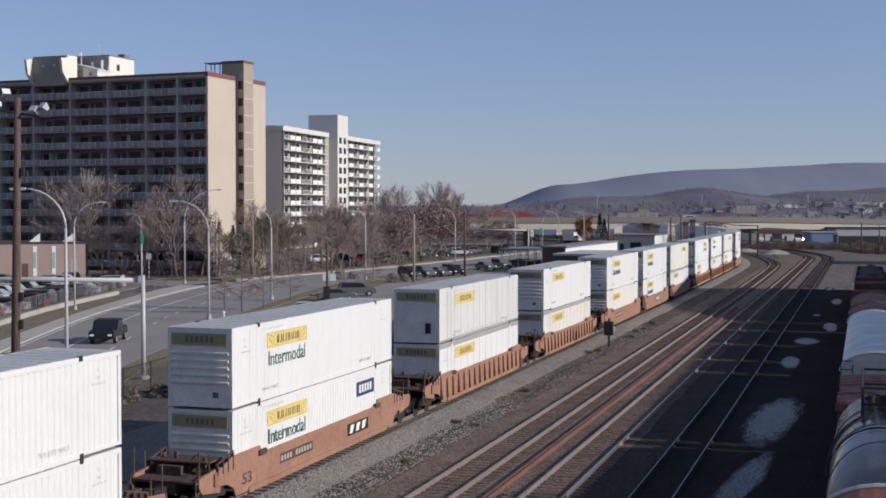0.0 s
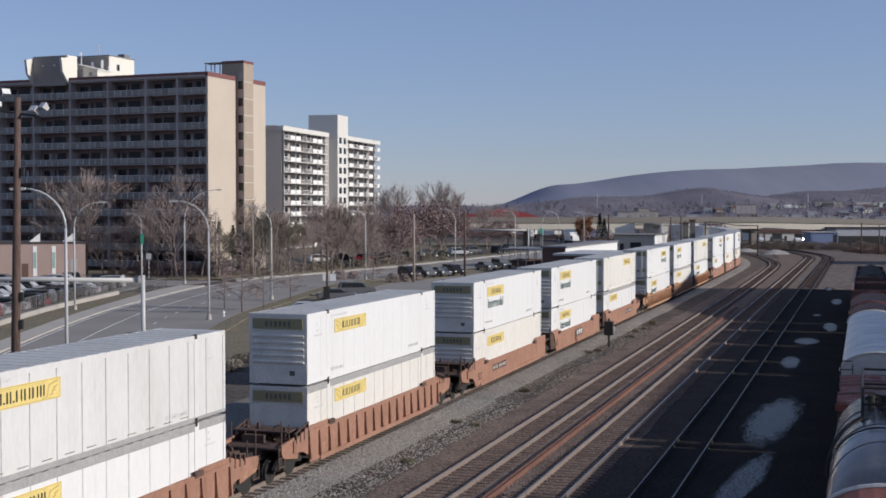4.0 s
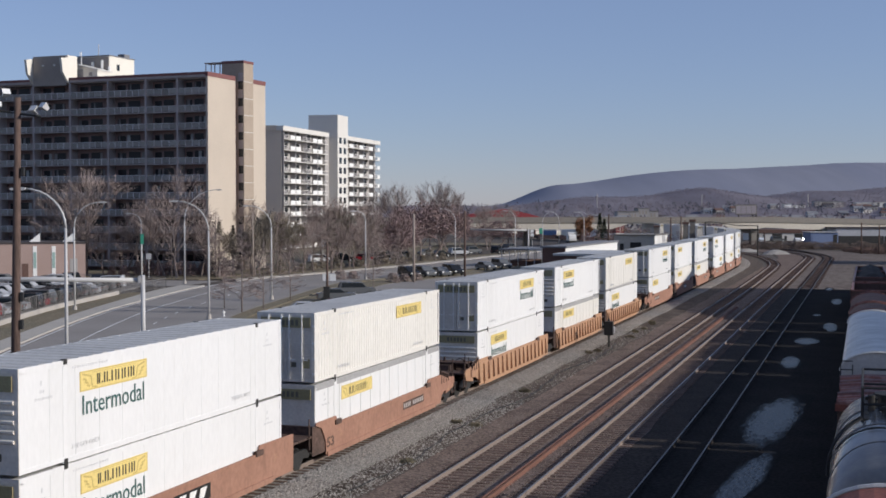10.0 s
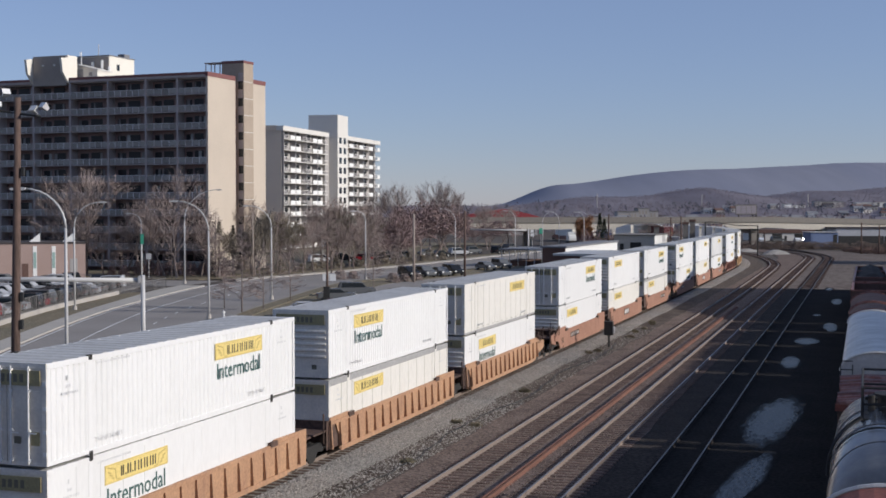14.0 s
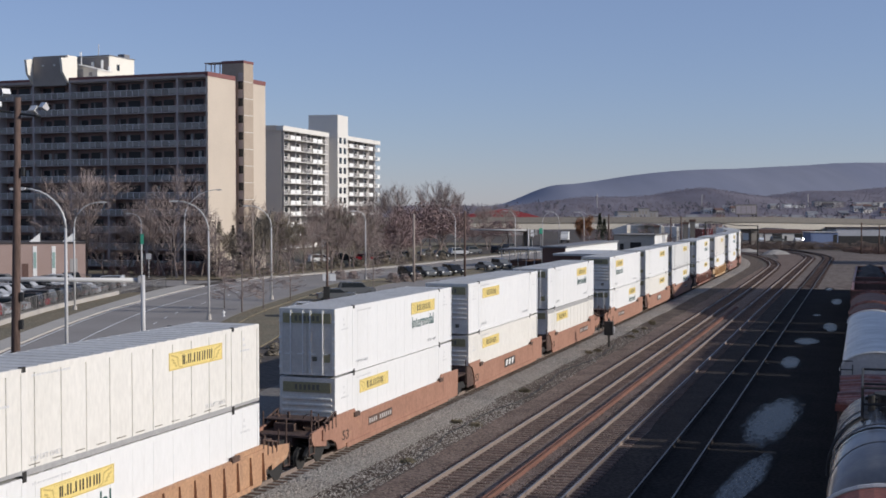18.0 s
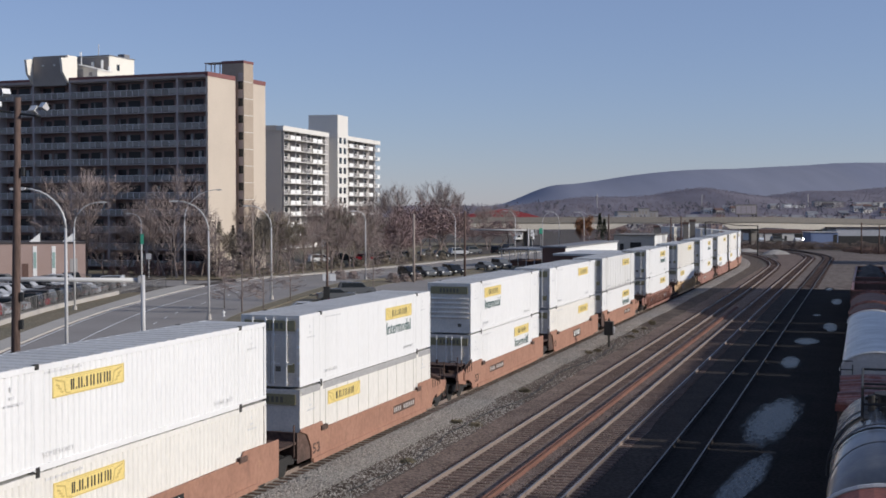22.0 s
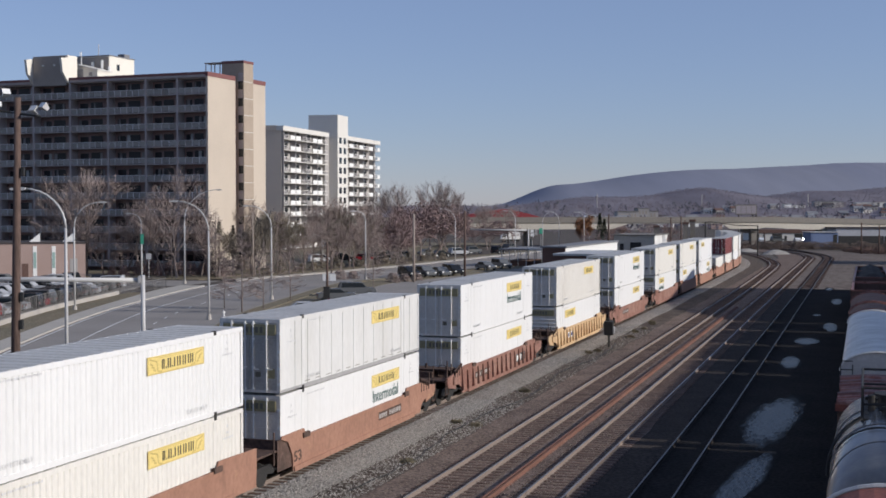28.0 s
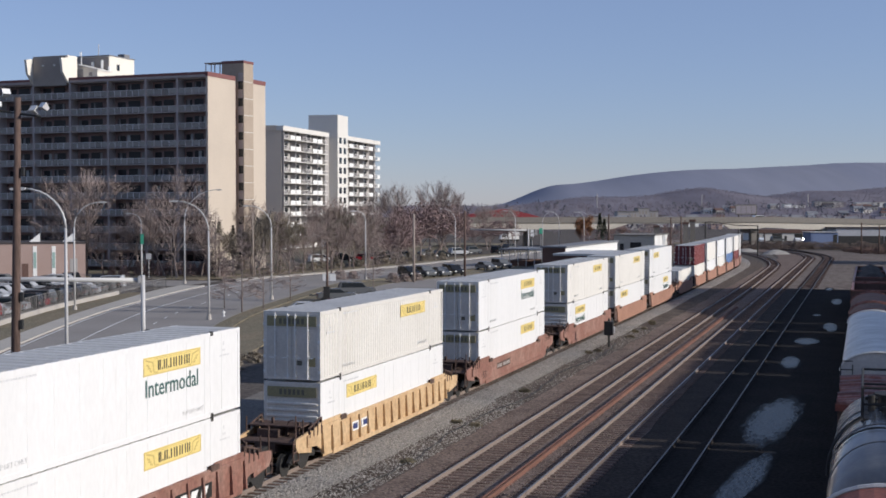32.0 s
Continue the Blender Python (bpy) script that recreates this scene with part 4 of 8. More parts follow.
def wet_ground():
    """Shade-darkened yard ground with standing water: smooth water in the middle, broken by grit towards the rim."""
    m = material("puddle_water", (0.026, 0.025, 0.025), 0.95, vary=0.3, scale=2, fine=6, bump=0.4, spec=0.02)
    nt = m.node_tree
    dry, out = nt.nodes["Principled BSDF"], nt.nodes["Material Output"]
    wet = nt.nodes.new("ShaderNodeBsdfPrincipled")
    wet.inputs["Base Color"].default_value = (0.022, 0.026, 0.036, 1)
    wet.inputs["Roughness"].default_value = 0.22
    co = nt.nodes.new("ShaderNodeTexCoord")
    far = nt.nodes.new("ShaderNodeVectorMath")
    far.operation = "DISTANCE"
    far.inputs[1].default_value = (0.5, 0.5, 0.0)
    flatten = nt.nodes.new("ShaderNodeVectorMath")
    flatten.operation = "MULTIPLY"
    flatten.inputs[1].default_value = (1, 1, 0)
    nt.links.new(co.outputs["Generated"], flatten.inputs[0])
    nt.links.new(flatten.outputs[0], far.inputs[0])
    mp = nt.nodes.new("ShaderNodeMapping")
    mp.inputs["Scale"].default_value = (1.5, 0.4, 1)
    nt.links.new(co.outputs["Object"], mp.inputs[0])
    patch = nt.nodes.new("ShaderNodeTexNoise")
    patch.inputs["Scale"].default_value, patch.inputs["Detail"].default_value = 1.6, 8
    patch.inputs["Roughness"].default_value = 0.75
    nt.links.new(mp.outputs[0], patch.inputs["Vector"])
    add = nt.nodes.new("ShaderNodeMath")
    add.operation = "MULTIPLY_ADD"
    add.inputs[1].default_value = 0.55
    nt.links.new(patch.outputs[0], add.inputs[0])
    nt.links.new(far.outputs["Value"], add.inputs[2])
    ramp = nt.nodes.new("ShaderNodeMapRange")
    ramp.interpolation_type = "SMOOTHSTEP"
    ramp.inputs[1].default_value, ramp.inputs[2].default_value = 0.76, 0.5
    ramp.inputs[3].default_value, ramp.inputs[4].default_value = 0.0, 0.54
    nt.links.new(add.outputs[0], ramp.inputs[0])
    fleck = nt.nodes.new("ShaderNodeTexNoise")
    fleck.inputs["Scale"].default_value, fleck.inputs["Detail"].default_value = 5.5, 6
    nt.links.new(mp.outputs[0], fleck.inputs["Vector"])
    grit = nt.nodes.new("ShaderNodeMapRange")
    grit.inputs[1].default_value, grit.inputs[2].default_value = 0.36, 0.56
    grit.inputs[3].default_value, grit.inputs[4].default_value = 0.5, 1.0
    nt.links.new(fleck.outputs[0], grit.inputs[0])
    share = nt.nodes.new("ShaderNodeMath")
    share.operation = "MULTIPLY"
    nt.links.new(ramp.outputs[0], share.inputs[0])
    nt.links.new(grit.outputs[0], share.inputs[1])
    ms = nt.nodes.new("ShaderNodeMixShader")
    nt.links.new(share.outputs[0], ms.inputs[0])
    nt.links.new(dry.outputs[0], ms.inputs[1])
    nt.links.new(wet.outputs[0], ms.inputs[2])
    nt.links.new(ms.outputs[0], out.inputs[0])
    return m


# ---- more materials ----
M["tower_wall"] = material("tower_plaster", (0.51, 0.435, 0.355), 0.9, vary=0.06, scale=6, fine=4, bump=0.03, tint=(0.45, 0.385, 0.315))
M["shaft_tan"] = material("tan_shaft_plaster", (0.37, 0.30, 0.235), 0.9, vary=0.08, scale=4, fine=4, bump=0.03, tint=(0.33, 0.265, 0.205))
M["tower_frame"] = material("tower_concrete", (0.40, 0.345, 0.325), 0.9, vary=0.08, scale=5, fine=6, bump=0.03)
M["tower_dark"] = material("tower_brown_brick", (0.29, 0.20, 0.185), 0.9, vary=0.2, scale=4, fine=6, bump=0.03)
M["tower_cap"] = material("tower_red_fascia", (0.19, 0.075, 0.07), 0.7, vary=0.08, scale=4, fine=6, bump=0.02)
M["rail_panel"] = material("balcony_panel", (0.285, 0.265, 0.235), 0.6, vary=0.1, scale=3, fine=8, bump=0.02, per_object=0.2)
M["rail_post"] = material("balcony_post", (0.78, 0.74, 0.71), 0.6, vary=0.1, scale=3, fine=8, bump=0.0)
M["blind"] = material("pale_window_blind", (0.44, 0.45, 0.44), 0.8, vary=0.1, scale=1, fine=6, bump=0.0)
M["blind_dark"] = material("dull_window_blind", (0.27, 0.25, 0.24), 0.8, vary=0.1, scale=1, fine=6, bump=0.0)
M["glass"] = glossy_dark("window_glass", (0.02, 0.025, 0.03), 0.06)
# grey-brown that stands for shade on roof house fronts and in openings
M["shade_tone"] = material("shade_grey_brown", (0.33, 0.29, 0.255), 0.9, vary=0.1, scale=4, fine=6, bump=0.02)
M["dull_glass"] = glossy_dark("dark_balcony_glass", (0.022, 0.02, 0.022), 0.3)
M["dull_glass"].node_tree.nodes["Principled BSDF"].inputs["Specular IOR Level"].default_value = 0.25
M["penthouse"] = material("penthouse_plaster", (0.72, 0.68, 0.60), 0.9, vary=0.05, scale=5, fine=5, bump=0.02)
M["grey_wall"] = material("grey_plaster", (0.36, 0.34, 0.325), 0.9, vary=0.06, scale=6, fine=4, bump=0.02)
# shaded end of the white tower: colour warmed and lightened against blue skylight
M["shade_end_wall"] = material("shade_end_plaster", (0.70, 0.58, 0.46), 0.9, vary=0.06, scale=6, fine=4, bump=0.02)
M["pale_wall"] = material("pale_plaster", (0.63, 0.605, 0.56), 0.9, vary=0.05, scale=6, fine=4, bump=0.02)
M["brick"] = material("brown_brick", (0.37, 0.27, 0.235), 0.9, vary=0.13, scale=3, fine=10, bump=0.1, tint=(0.32, 0.225, 0.19))
M["dark_roof"] = material("dark_roof", (0.06, 0.05, 0.05), 0.9, vary=0.2, scale=4, fine=6, bump=0.1)
M["brown_wall"] = material("brown_wall", (0.13, 0.075, 0.06), 0.9, vary=0.15, scale=4, fine=6, bump=0.05)
M["grey_roof"] = material("grey_roof", (0.20, 0.20, 0.21), 0.8, vary=0.15, scale=4, fine=6, bump=0.05)
M["pole_wood"] = material("pole_timber", (0.115, 0.075, 0.06), 0.95, vary=0.3, scale=1.5, fine=14, bump=0.3, stretch=(1, 1, 0.15))
M["pole_pale"] = material("weathered_timber", (0.34, 0.28, 0.24), 0.95, vary=0.2, scale=1.5, fine=14, bump=0.3, stretch=(1, 1, 0.15))
M["lamp_steel"] = material("lamp_aluminium", (0.50, 0.49, 0.48), 0.6, 0.1, vary=0.08, scale=2, fine=20, bump=0.0)
M["bark"] = material("grey_bark", (0.25, 0.2, 0.178), 0.95, vary=0.3, scale=1, fine=12, bump=0.4)
M["twigs"] = material("winter_twigs", (0.28, 0.22, 0.198), 0.95, vary=0.25, scale=2, fine=6, bump=0.0)
M["red_twigs"] = material("reddish_leaves", (0.265, 0.187, 0.175), 0.95, vary=0.35, scale=2, fine=6, bump=0.0, per_island=0.3)
M["orange_leaves"] = material("orange_leaves", (0.27, 0.125, 0.06), 0.9, vary=0.3, scale=1.5, fine=5, bump=0.0, per_island=0.3)
M["olive_leaves"] = material("dull_olive_leaves", (0.24, 0.205, 0.16), 0.95, vary=0.3, scale=1.5, fine=5, bump=0.0, per_island=0.3)
M["conifer"] = material("conifer_green", (0.05, 0.065, 0.042), 0.95, vary=0.3, scale=1.5, fine=5, bump=0.0, per_island=0.3)
M["tyre"] = material("tyre_rubber", (0.02, 0.02, 0.02), 0.85, vary=0.1, scale=1, fine=20, bump=0.0)
M["red_roof"] = material("red_roof", (0.34, 0.05, 0.055), 0.6, vary=0.08, scale=6, fine=4, bump=0.0)
M["blue_shed"] = material("blue_shed", (0.165, 0.215, 0.345), 0.7, vary=0.1, scale=4, fine=5, bump=0.03)
M["pale_sheet"] = material("pale_sheet_cladding", (0.46, 0.46, 0.475), 0.7, vary=0.12, scale=5, fine=3, bump=0.02, tint=(0.34, 0.34, 0.36))
M["green_sign"] = material("green_sign", (0.05, 0.34, 0.22), 0.5, vary=0.05, scale=1, fine=5, bump=0.0)
M["bridge"] = material("bridge_concrete", (0.52, 0.475, 0.40), 0.9, vary=0.08, scale=9, fine=2, bump=0.02)
M["bridge_grey"] = material("bridge_parapet", (0.21, 0.19, 0.165), 0.9, vary=0.1, scale=9, fine=2, bump=0.02)
# far hills: aerial haze is mixed into the bluish base colours
M["hill"] = material("hazed_ridge", (0.232, 0.243, 0.298), 1.0, vary=0.05, scale=160, fine=0.02, bump=0.0, tint=(0.25, 0.257, 0.298), spec=0.0, stretch=(1, 0.1, 0.4))
M["near_hill"] = material("hazed_hill", (0.185, 0.17, 0.195), 1.0, vary=0.15, scale=60, fine=0.05, bump=0.0, tint=(0.2, 0.185, 0.205), spec=0.0, stretch=(1, 0.2, 0.5))
M["brush"] = material("dry_brush", (0.165, 0.125, 0.105), 0.95, vary=0.3, scale=1.5, fine=5, bump=0.0, per_island=0.35)
M["red_weeds"] = material("reddish_weeds", (0.2, 0.13, 0.105), 0.95, vary=0.3, scale=1.5, fine=5, bump=0.0, per_island=0.4)
# distant twigs, toned bluish-grey with the same painted haze
M["far_twigs"] = material("hazed_twigs", (0.205, 0.18, 0.20), 1.0, vary=0.12, scale=45, fine=0.2, bump=0.0, tint=(0.17, 0.155, 0.18), per_island=0.06, spec=0.0)
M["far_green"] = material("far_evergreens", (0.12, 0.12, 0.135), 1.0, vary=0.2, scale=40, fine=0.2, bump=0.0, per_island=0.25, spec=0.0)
M["dark_scrub"] = material("dark_scrub", (0.04, 0.034, 0.03), 0.95, vary=0.3, scale=1.5, fine=5, bump=0.0, per_island=0.4)
M["old_steel"] = material("weathered_fence_steel", (0.20, 0.19, 0.18), 0.6, 0.3, vary=0.15, scale=1, fine=20, bump=0.0)
M["dull_panel"] = material("faded_billboard_panel", (0.36, 0.32, 0.335), 0.8, vary=0.12, scale=2, fine=4, bump=0.0)
M["worn_kerb"] = material("worn_kerb", (0.27, 0.245, 0.21), 0.9, vary=0.2, scale=3, fine=14, bump=0.1)
M["glint_glow"] = bpy.data.materials.new("glint_glow")
M["glint_glow"].use_nodes = True
M["glint_glow"].node_tree.nodes["Principled BSDF"].inputs["Emission Color"].default_value = (1, 0.98, 0.95, 1)
M["glint_glow"].node_tree.nodes["Principled BSDF"].inputs["Emission Strength"].default_value = 6.0
M["stone_pile"] = material("stone_pile", (0.31, 0.29, 0.265), 0.95, vary=0.3, scale=1, fine=5, bump=0.6)
M["water"] = wet_ground()
M["tank_paint"] = material("tank_paint", (0.62, 0.60, 0.57), 0.4, vary=0.08, scale=1.5, fine=8, bump=0.02, tint=(0.36, 0.34, 0.31))
M["green_glass"] = material("pale_green_glazing", (0.30, 0.42, 0.38), 0.3, vary=0.05, scale=1, fine=6, bump=0.0)
M["rust_red"] = material("rusty_red_paint", (0.25, 0.075, 0.05), 0.8, vary=0.25, scale=1.0, fine=9, bump=0.1, tint=(0.17, 0.06, 0.045))
M["worn_rust"] = material("worn_rusty_sheet", (0.19, 0.065, 0.048), 0.5, vary=0.35, scale=0.5, fine=7, bump=0.1, tint=(0.4, 0.26, 0.21), tint_at=0.7, per_object=0.3)
M["rust_load"] = material("rusty_brown_load", (0.22, 0.125, 0.09), 0.95, vary=0.4, scale=0.8, fine=5, bump=0.6, tint=(0.12, 0.07, 0.055))
M["tank_gloss"] = material("glossy_grey_tank", (0.17, 0.165, 0.165), 0.2, vary=0.08, scale=1.0, fine=6, bump=0.01, tint=(0.23, 0.215, 0.20))
CAR_PAINT = [material("car_paint_" + n, c, 0.25, vary=0.03, scale=2, fine=9, bump=0.0) for n, c in
             (("black", (0.015, 0.016, 0.018)), ("grey", (0.12, 0.125, 0.13)), ("silver", (0.42, 0.43, 0.45)), ("white", (0.75, 0.75, 0.75)),
              ("red", (0.24, 0.02, 0.028)), ("blue", (0.03, 0.06, 0.16)), ("tan", (0.30, 0.26, 0.20)))]

# ---- distance ----
def ridge(name, dist, crest, mat, label, x0, x1, step, depth):
    bm = bmesh.new()
    n = int((x1 - x0) / step) + 1
    rows = []
    for j, f in enumerate((0.0, 0.2, 0.4, 0.6, 0.8, 0.92, 1.0, 1.08, 1.15)):
        row = []
        for i in range(n):
            x = x0 + i * step
            h = crest(x) * (math.sin(min(f, 1.0) * math.pi / 2) if f <= 1 else 0.8)
            h += (noise.noise(Vector((x / (0.04 * dist), 0, dist / 100))) * 0.02 + noise.noise(Vector((x / (0.004 * dist), 0, 2))) * 0.006) * crest(x) * min(1, f * 2)
            row.append(bm.verts.new((x, dist + (f - 1) * depth, h - 0.5)))
        rows.append(row)
    for a, b in zip(rows, rows[1:]):
        for i in range(n - 1):
            bm.faces.new((a[i], a[i + 1], b[i + 1], b[i]))
    return tagged(part(name, finish(bm), mat, smooth=True), label, "hill", kind="structure")


def smoothstep(a, b, x):
    t = max(0.0, min(1.0, (x - a) / (b - a)))
    return t * t * (3 - 2 * t)


def crest_far(x):
    # the long ridge climbs from the left and runs on level to the right
    u = 784 + x * 2290 / 4200
    rise = 8 + 37 * smoothstep(862, 990, u) + 27 * smoothstep(960, 1230, u) + 13 * smoothstep(1200, 1580, u) + 6 * smoothstep(1400, 2400, u)
    return 10.6 + (rise - 3) / 2290 * 4200


def crest_mid(x):
    u = 784 + x * 2290 / 1500
    bump = 5 + 14 * smoothstep(900, 1040, u) + 16 * math.exp(-((u - 1230) / 65) ** 2) + 10 * smoothstep(1330, 1420, u) + 7 * smoothstep(1450, 1600, u)
    return 10.6 + (bump + 1.5) / 2290 * 1500 + 1.2 * noise.noise(Vector((x / 30, 0, 0))) + 1.0 * noise.noise(Vector((x / 9, 4, 0)))


def crest_low(x):
    u = 784 + x * 2290 / 950
    return 10.6 + (3 + 3 * smoothstep(1250, 1500, u)) / 2290 * 950 + 0.9 * noise.noise(Vector((x / 11, 7, 0))) + 0.6 * noise.noise(Vector((x / 4, 9, 0)))


def slope_height(x, y, dist, crest, depth):
    f = max(0.0, (y - dist) / depth + 1)
    return crest(x) * math.sin(min(f, 1.0) * math.pi / 2) - 0.5


def far_woods(name, label, mat, seed, count, place, size):
    """Distant bare woods: loose clumps of small twig sheaves, uneven in height."""
    rg = np.random.default_rng(seed)
    verts, faces = [], []
    for _ in range(count):
        x, y, z = place(rg)
        h = size * rg.uniform(0.55, 1.35)
        for _ in range(18):
            f = rg.random()
            r = h * 0.42 * math.sqrt(rg.random()) * (1.15 - f * 0.8)
            a = rg.uniform(0, math.tau)
            c = np.array((x + r * math.cos(a), y + r * math.sin(a), z + h * (0.1 + 0.9 * f)))
            u = np.array((rg.normal(0, 0.4), rg.normal(0, 0.25), rg.uniform(0.5, 1.2))) * h * 0.1
            v = np.array((rg.uniform(0.5, 1.5), rg.normal(0, 0.3), rg.normal(0, 0.3))) * h * 0.05
            k = len(verts)
            verts += [c - u, c + v, c + u, c - v]
            faces.append((k, k + 1, k + 2, k + 3))
    me = bpy.data.meshes.new(name)
    me.from_pydata([tuple(map(float, p)) for p in verts], [], faces)
    return tagged(shared(name, me, M[mat]), label, "woods", kind="stuff")


def on_mid(rg):
    f = rg.random() ** 0.6
    y = 1160 + 350 * f
    x = rg.uniform(95, 640) * y / 1500
    return x, y, slope_height(x, y, 1500, crest_mid, 350) - 1


def on_low(rg):
    y = 860 + 95 * rg.random()
    x = rg.uniform(-20, 400)
    return x, y, slope_height(x, y, 950, crest_low, 120) - 1


def in_town(rg):
    y = rg.uniform(520, 840)
    return rg.uniform(0.05, 0.37) * y, y, -0.1


def build_distance():
    ridge("backdrop_ridge", 4200, crest_far, M["hill"], "long wooded mountain ridge on the horizon, blue-grey from painted haze", -2600, 3400, 22, 900)
    ridge("backdrop_hill", 1500, crest_mid, M["near_hill"], "lower brown wooded hills before the ridge, greyed by painted haze", -1000, 1300, 9, 350)
    ridge("backdrop_woods", 950, crest_low, M["near_hill"], "brown wooded rise beyond the bridge, greyed by painted haze", -600, 800, 5, 120)
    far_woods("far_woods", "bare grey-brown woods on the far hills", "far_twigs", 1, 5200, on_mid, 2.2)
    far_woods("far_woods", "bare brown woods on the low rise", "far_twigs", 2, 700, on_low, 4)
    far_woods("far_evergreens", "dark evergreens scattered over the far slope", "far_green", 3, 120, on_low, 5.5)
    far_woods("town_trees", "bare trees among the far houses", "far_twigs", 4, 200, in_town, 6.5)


# ---- road, pavements, verges ----
def smooth_line(pts, n=8):
    out = []
    for i in range(len(pts) - 1):
        p0, p1, p2, p3 = (Vector((*pts[max(0, min(len(pts) - 1, i + k))], 0)) for k in (-1, 0, 1, 2))
        for k in range(n):
            t = k / n
            out.append(0.5 * (2 * p1 + (p2 - p0) * t + (2 * p0 - 5 * p1 + 4 * p2 - p3) * t * t + (3 * p1 - p0 - 3 * p2 + p3) * t ** 3))
    out.append(Vector((*pts[-1], 0)))
    return out


def offset_line(pts, d):
    out = []
    for i, p in enumerate(pts):
        t = (pts[min(i + 1, len(pts) - 1)] - pts[max(i - 1, 0)]).normalized()
        out.append(p + Vector((t.y, -t.x, 0)) * d)
    return out


ROAD_LEFT = smooth_line([(-28, 30), (-30.5, 70), (-32.6, 95), (-34.2, 116.5), (-34.9, 135), (-34.2, 156), (-33.2, 172), (-29.5, 192), (-20.5, 210), (-4.7, 245), (15, 296), (42, 365), (70, 440)])


def flat(name, left, right, z0, z1, mat, label, category):
    bm = bmesh.new()
    strip(bm, left, right, z0, z1)
    return tagged(part(name, finish(bm), mat), label, category, kind="structure")


def width_at(i, n):
    t = i / n
    return 9.6 + 3.6 * smoothstep(0.09, 0.24, t) + 3.2 * smoothstep(0.2, 0.5, t) - 1.5 * smoothstep(0.6, 0.9, t)


def build_road():
    n = len(ROAD_LEFT) - 1
    right = [p + (offset_line(ROAD_LEFT, 1)[i] - p) * width_at(i, n) for i, p in enumerate(ROAD_LEFT)]
    flat("road", ROAD_LEFT, right, -0.06, 0.0, M["asphalt"], "grey asphalt road with worn lane lines", "road")
    kerb, inner = offset_line(ROAD_LEFT, -0.25), offset_line(ROAD_LEFT, -0.002)
    walk_w = [-2.0 - 1.4 * smoothstep(128, 172, p.y) + 1.4 * smoothstep(186, 192, p.y) for p in ROAD_LEFT]
    back = [q + (offset_line(ROAD_LEFT, 1)[i] - q) * walk_w[i] for i, q in enumerate(ROAD_LEFT)]
    # a side street opens between the car park and the lawn
    for i, j, tail in ((0, 51, ""), (55, n + 1, "_beyond")):
        flat("kerb" + tail, kerb[i:j], inner[i:j], -0.06, 0.14, M["kerb"], "pale concrete kerb along the road", "kerb")
        flat("pavement" + tail, back[i:j], kerb[i:j], -0.06, 0.13, M["concrete"], "pale concrete pavement beside the road", "pavement")
    flat("side_street", [Vector((-95, 190.5, 0)), back[50] + Vector((0, 0.2, 0))], [Vector((-95, 203, 0)), back[55] + Vector((0, -0.2, 0))], -0.06, -0.004, M["asphalt"], "asphalt side street joining the road", "road")
    flat("verge", offset_line(ROAD_LEFT, -5.6)[:44], back[:44], -0.06, 0.1, M["grass"], "winter-brown grass verge beside the pavement", "verge")
    flat("verge_beyond", offset_line(ROAD_LEFT, -6.2)[56:], back[56:], -0.06, 0.1, M["grass"], "winter-brown grass verge before the lawn", "verge")
    flat("kerb_right", offset_line(right, 0.002)[9:], offset_line(right, 0.25)[9:], -0.06, 0.13, M["worn_kerb"], "worn grey kerb along the road", "kerb")
    flat("pavement_right", offset_line(right, 0.25)[9:], offset_line(right, 2.0)[9:], -0.06, 0.12, M["grass"], "worn grassy footpath beside the road", "pavement")
    flat("verge_right", offset_line(right, 2.0)[9:], offset_line(right, 7.0)[9:], -0.06, 0.05, M["grass"], "winter-brown grass verge between road and railway", "verge")
    edge = [p for p in offset_line(right, 7.0) if 118 < p.y < 250]
    flat("station_lot", edge, offset_line(edge, 9.0), -0.06, 0.02, M["asphalt"], "worn asphalt parking strip beside the road", "car park")
    flat("lawn", [Vector((-90, 203.5, 0)), Vector((-70, 260, 0)), Vector((-45, 420, 0))], [Vector((-36.5, 193, 0)), Vector((-22, 235, 0)), Vector((20, 400, 0))], -0.06, 0.03, M["grass"], "dull winter lawn round the tall buildings", "lawn")
    flat("car_park", [Vector((-95, 110, 0)), Vector((-88, 190, 0))], [Vector((-41.2, 108, 0)), Vector((-41.2, 178, 0))], -0.06, 0.02, M["asphalt"], "asphalt car park before the brick building", "car park")
    lines = root("lane_marking", "worn white lane lines on the road", "road marking", kind="structure")
    for d, dash in ((0.35, 0), (4.05, 0), (7.6, 1)):
        a = offset_line(ROAD_LEFT, d)
        b = offset_line(ROAD_LEFT, d + 0.13)
        stop = 60 if d > 1 else n
        if dash:
            fine_a, fine_b = [], []
            for i in range(n):
                for k in range(4):
                    fine_a.append(a[i].lerp(a[i + 1], k / 4))
                    fine_b.append(b[i].lerp(b[i + 1], k / 4))
            k = 0
            while k < len(fine_a) - 6:
                run = 3
                bm = bmesh.new()
                strip(bm, fine_a[k:k + run + 1], fine_b[k:k + run + 1], 0.005)
                part("dash", bm, M["white_paint"], lines)
                k += 11
        else:
            bm = bmesh.new()
            strip(bm, a[:stop], b[:stop], 0.005)
            part("edge_line", bm, M["white_paint"], lines)


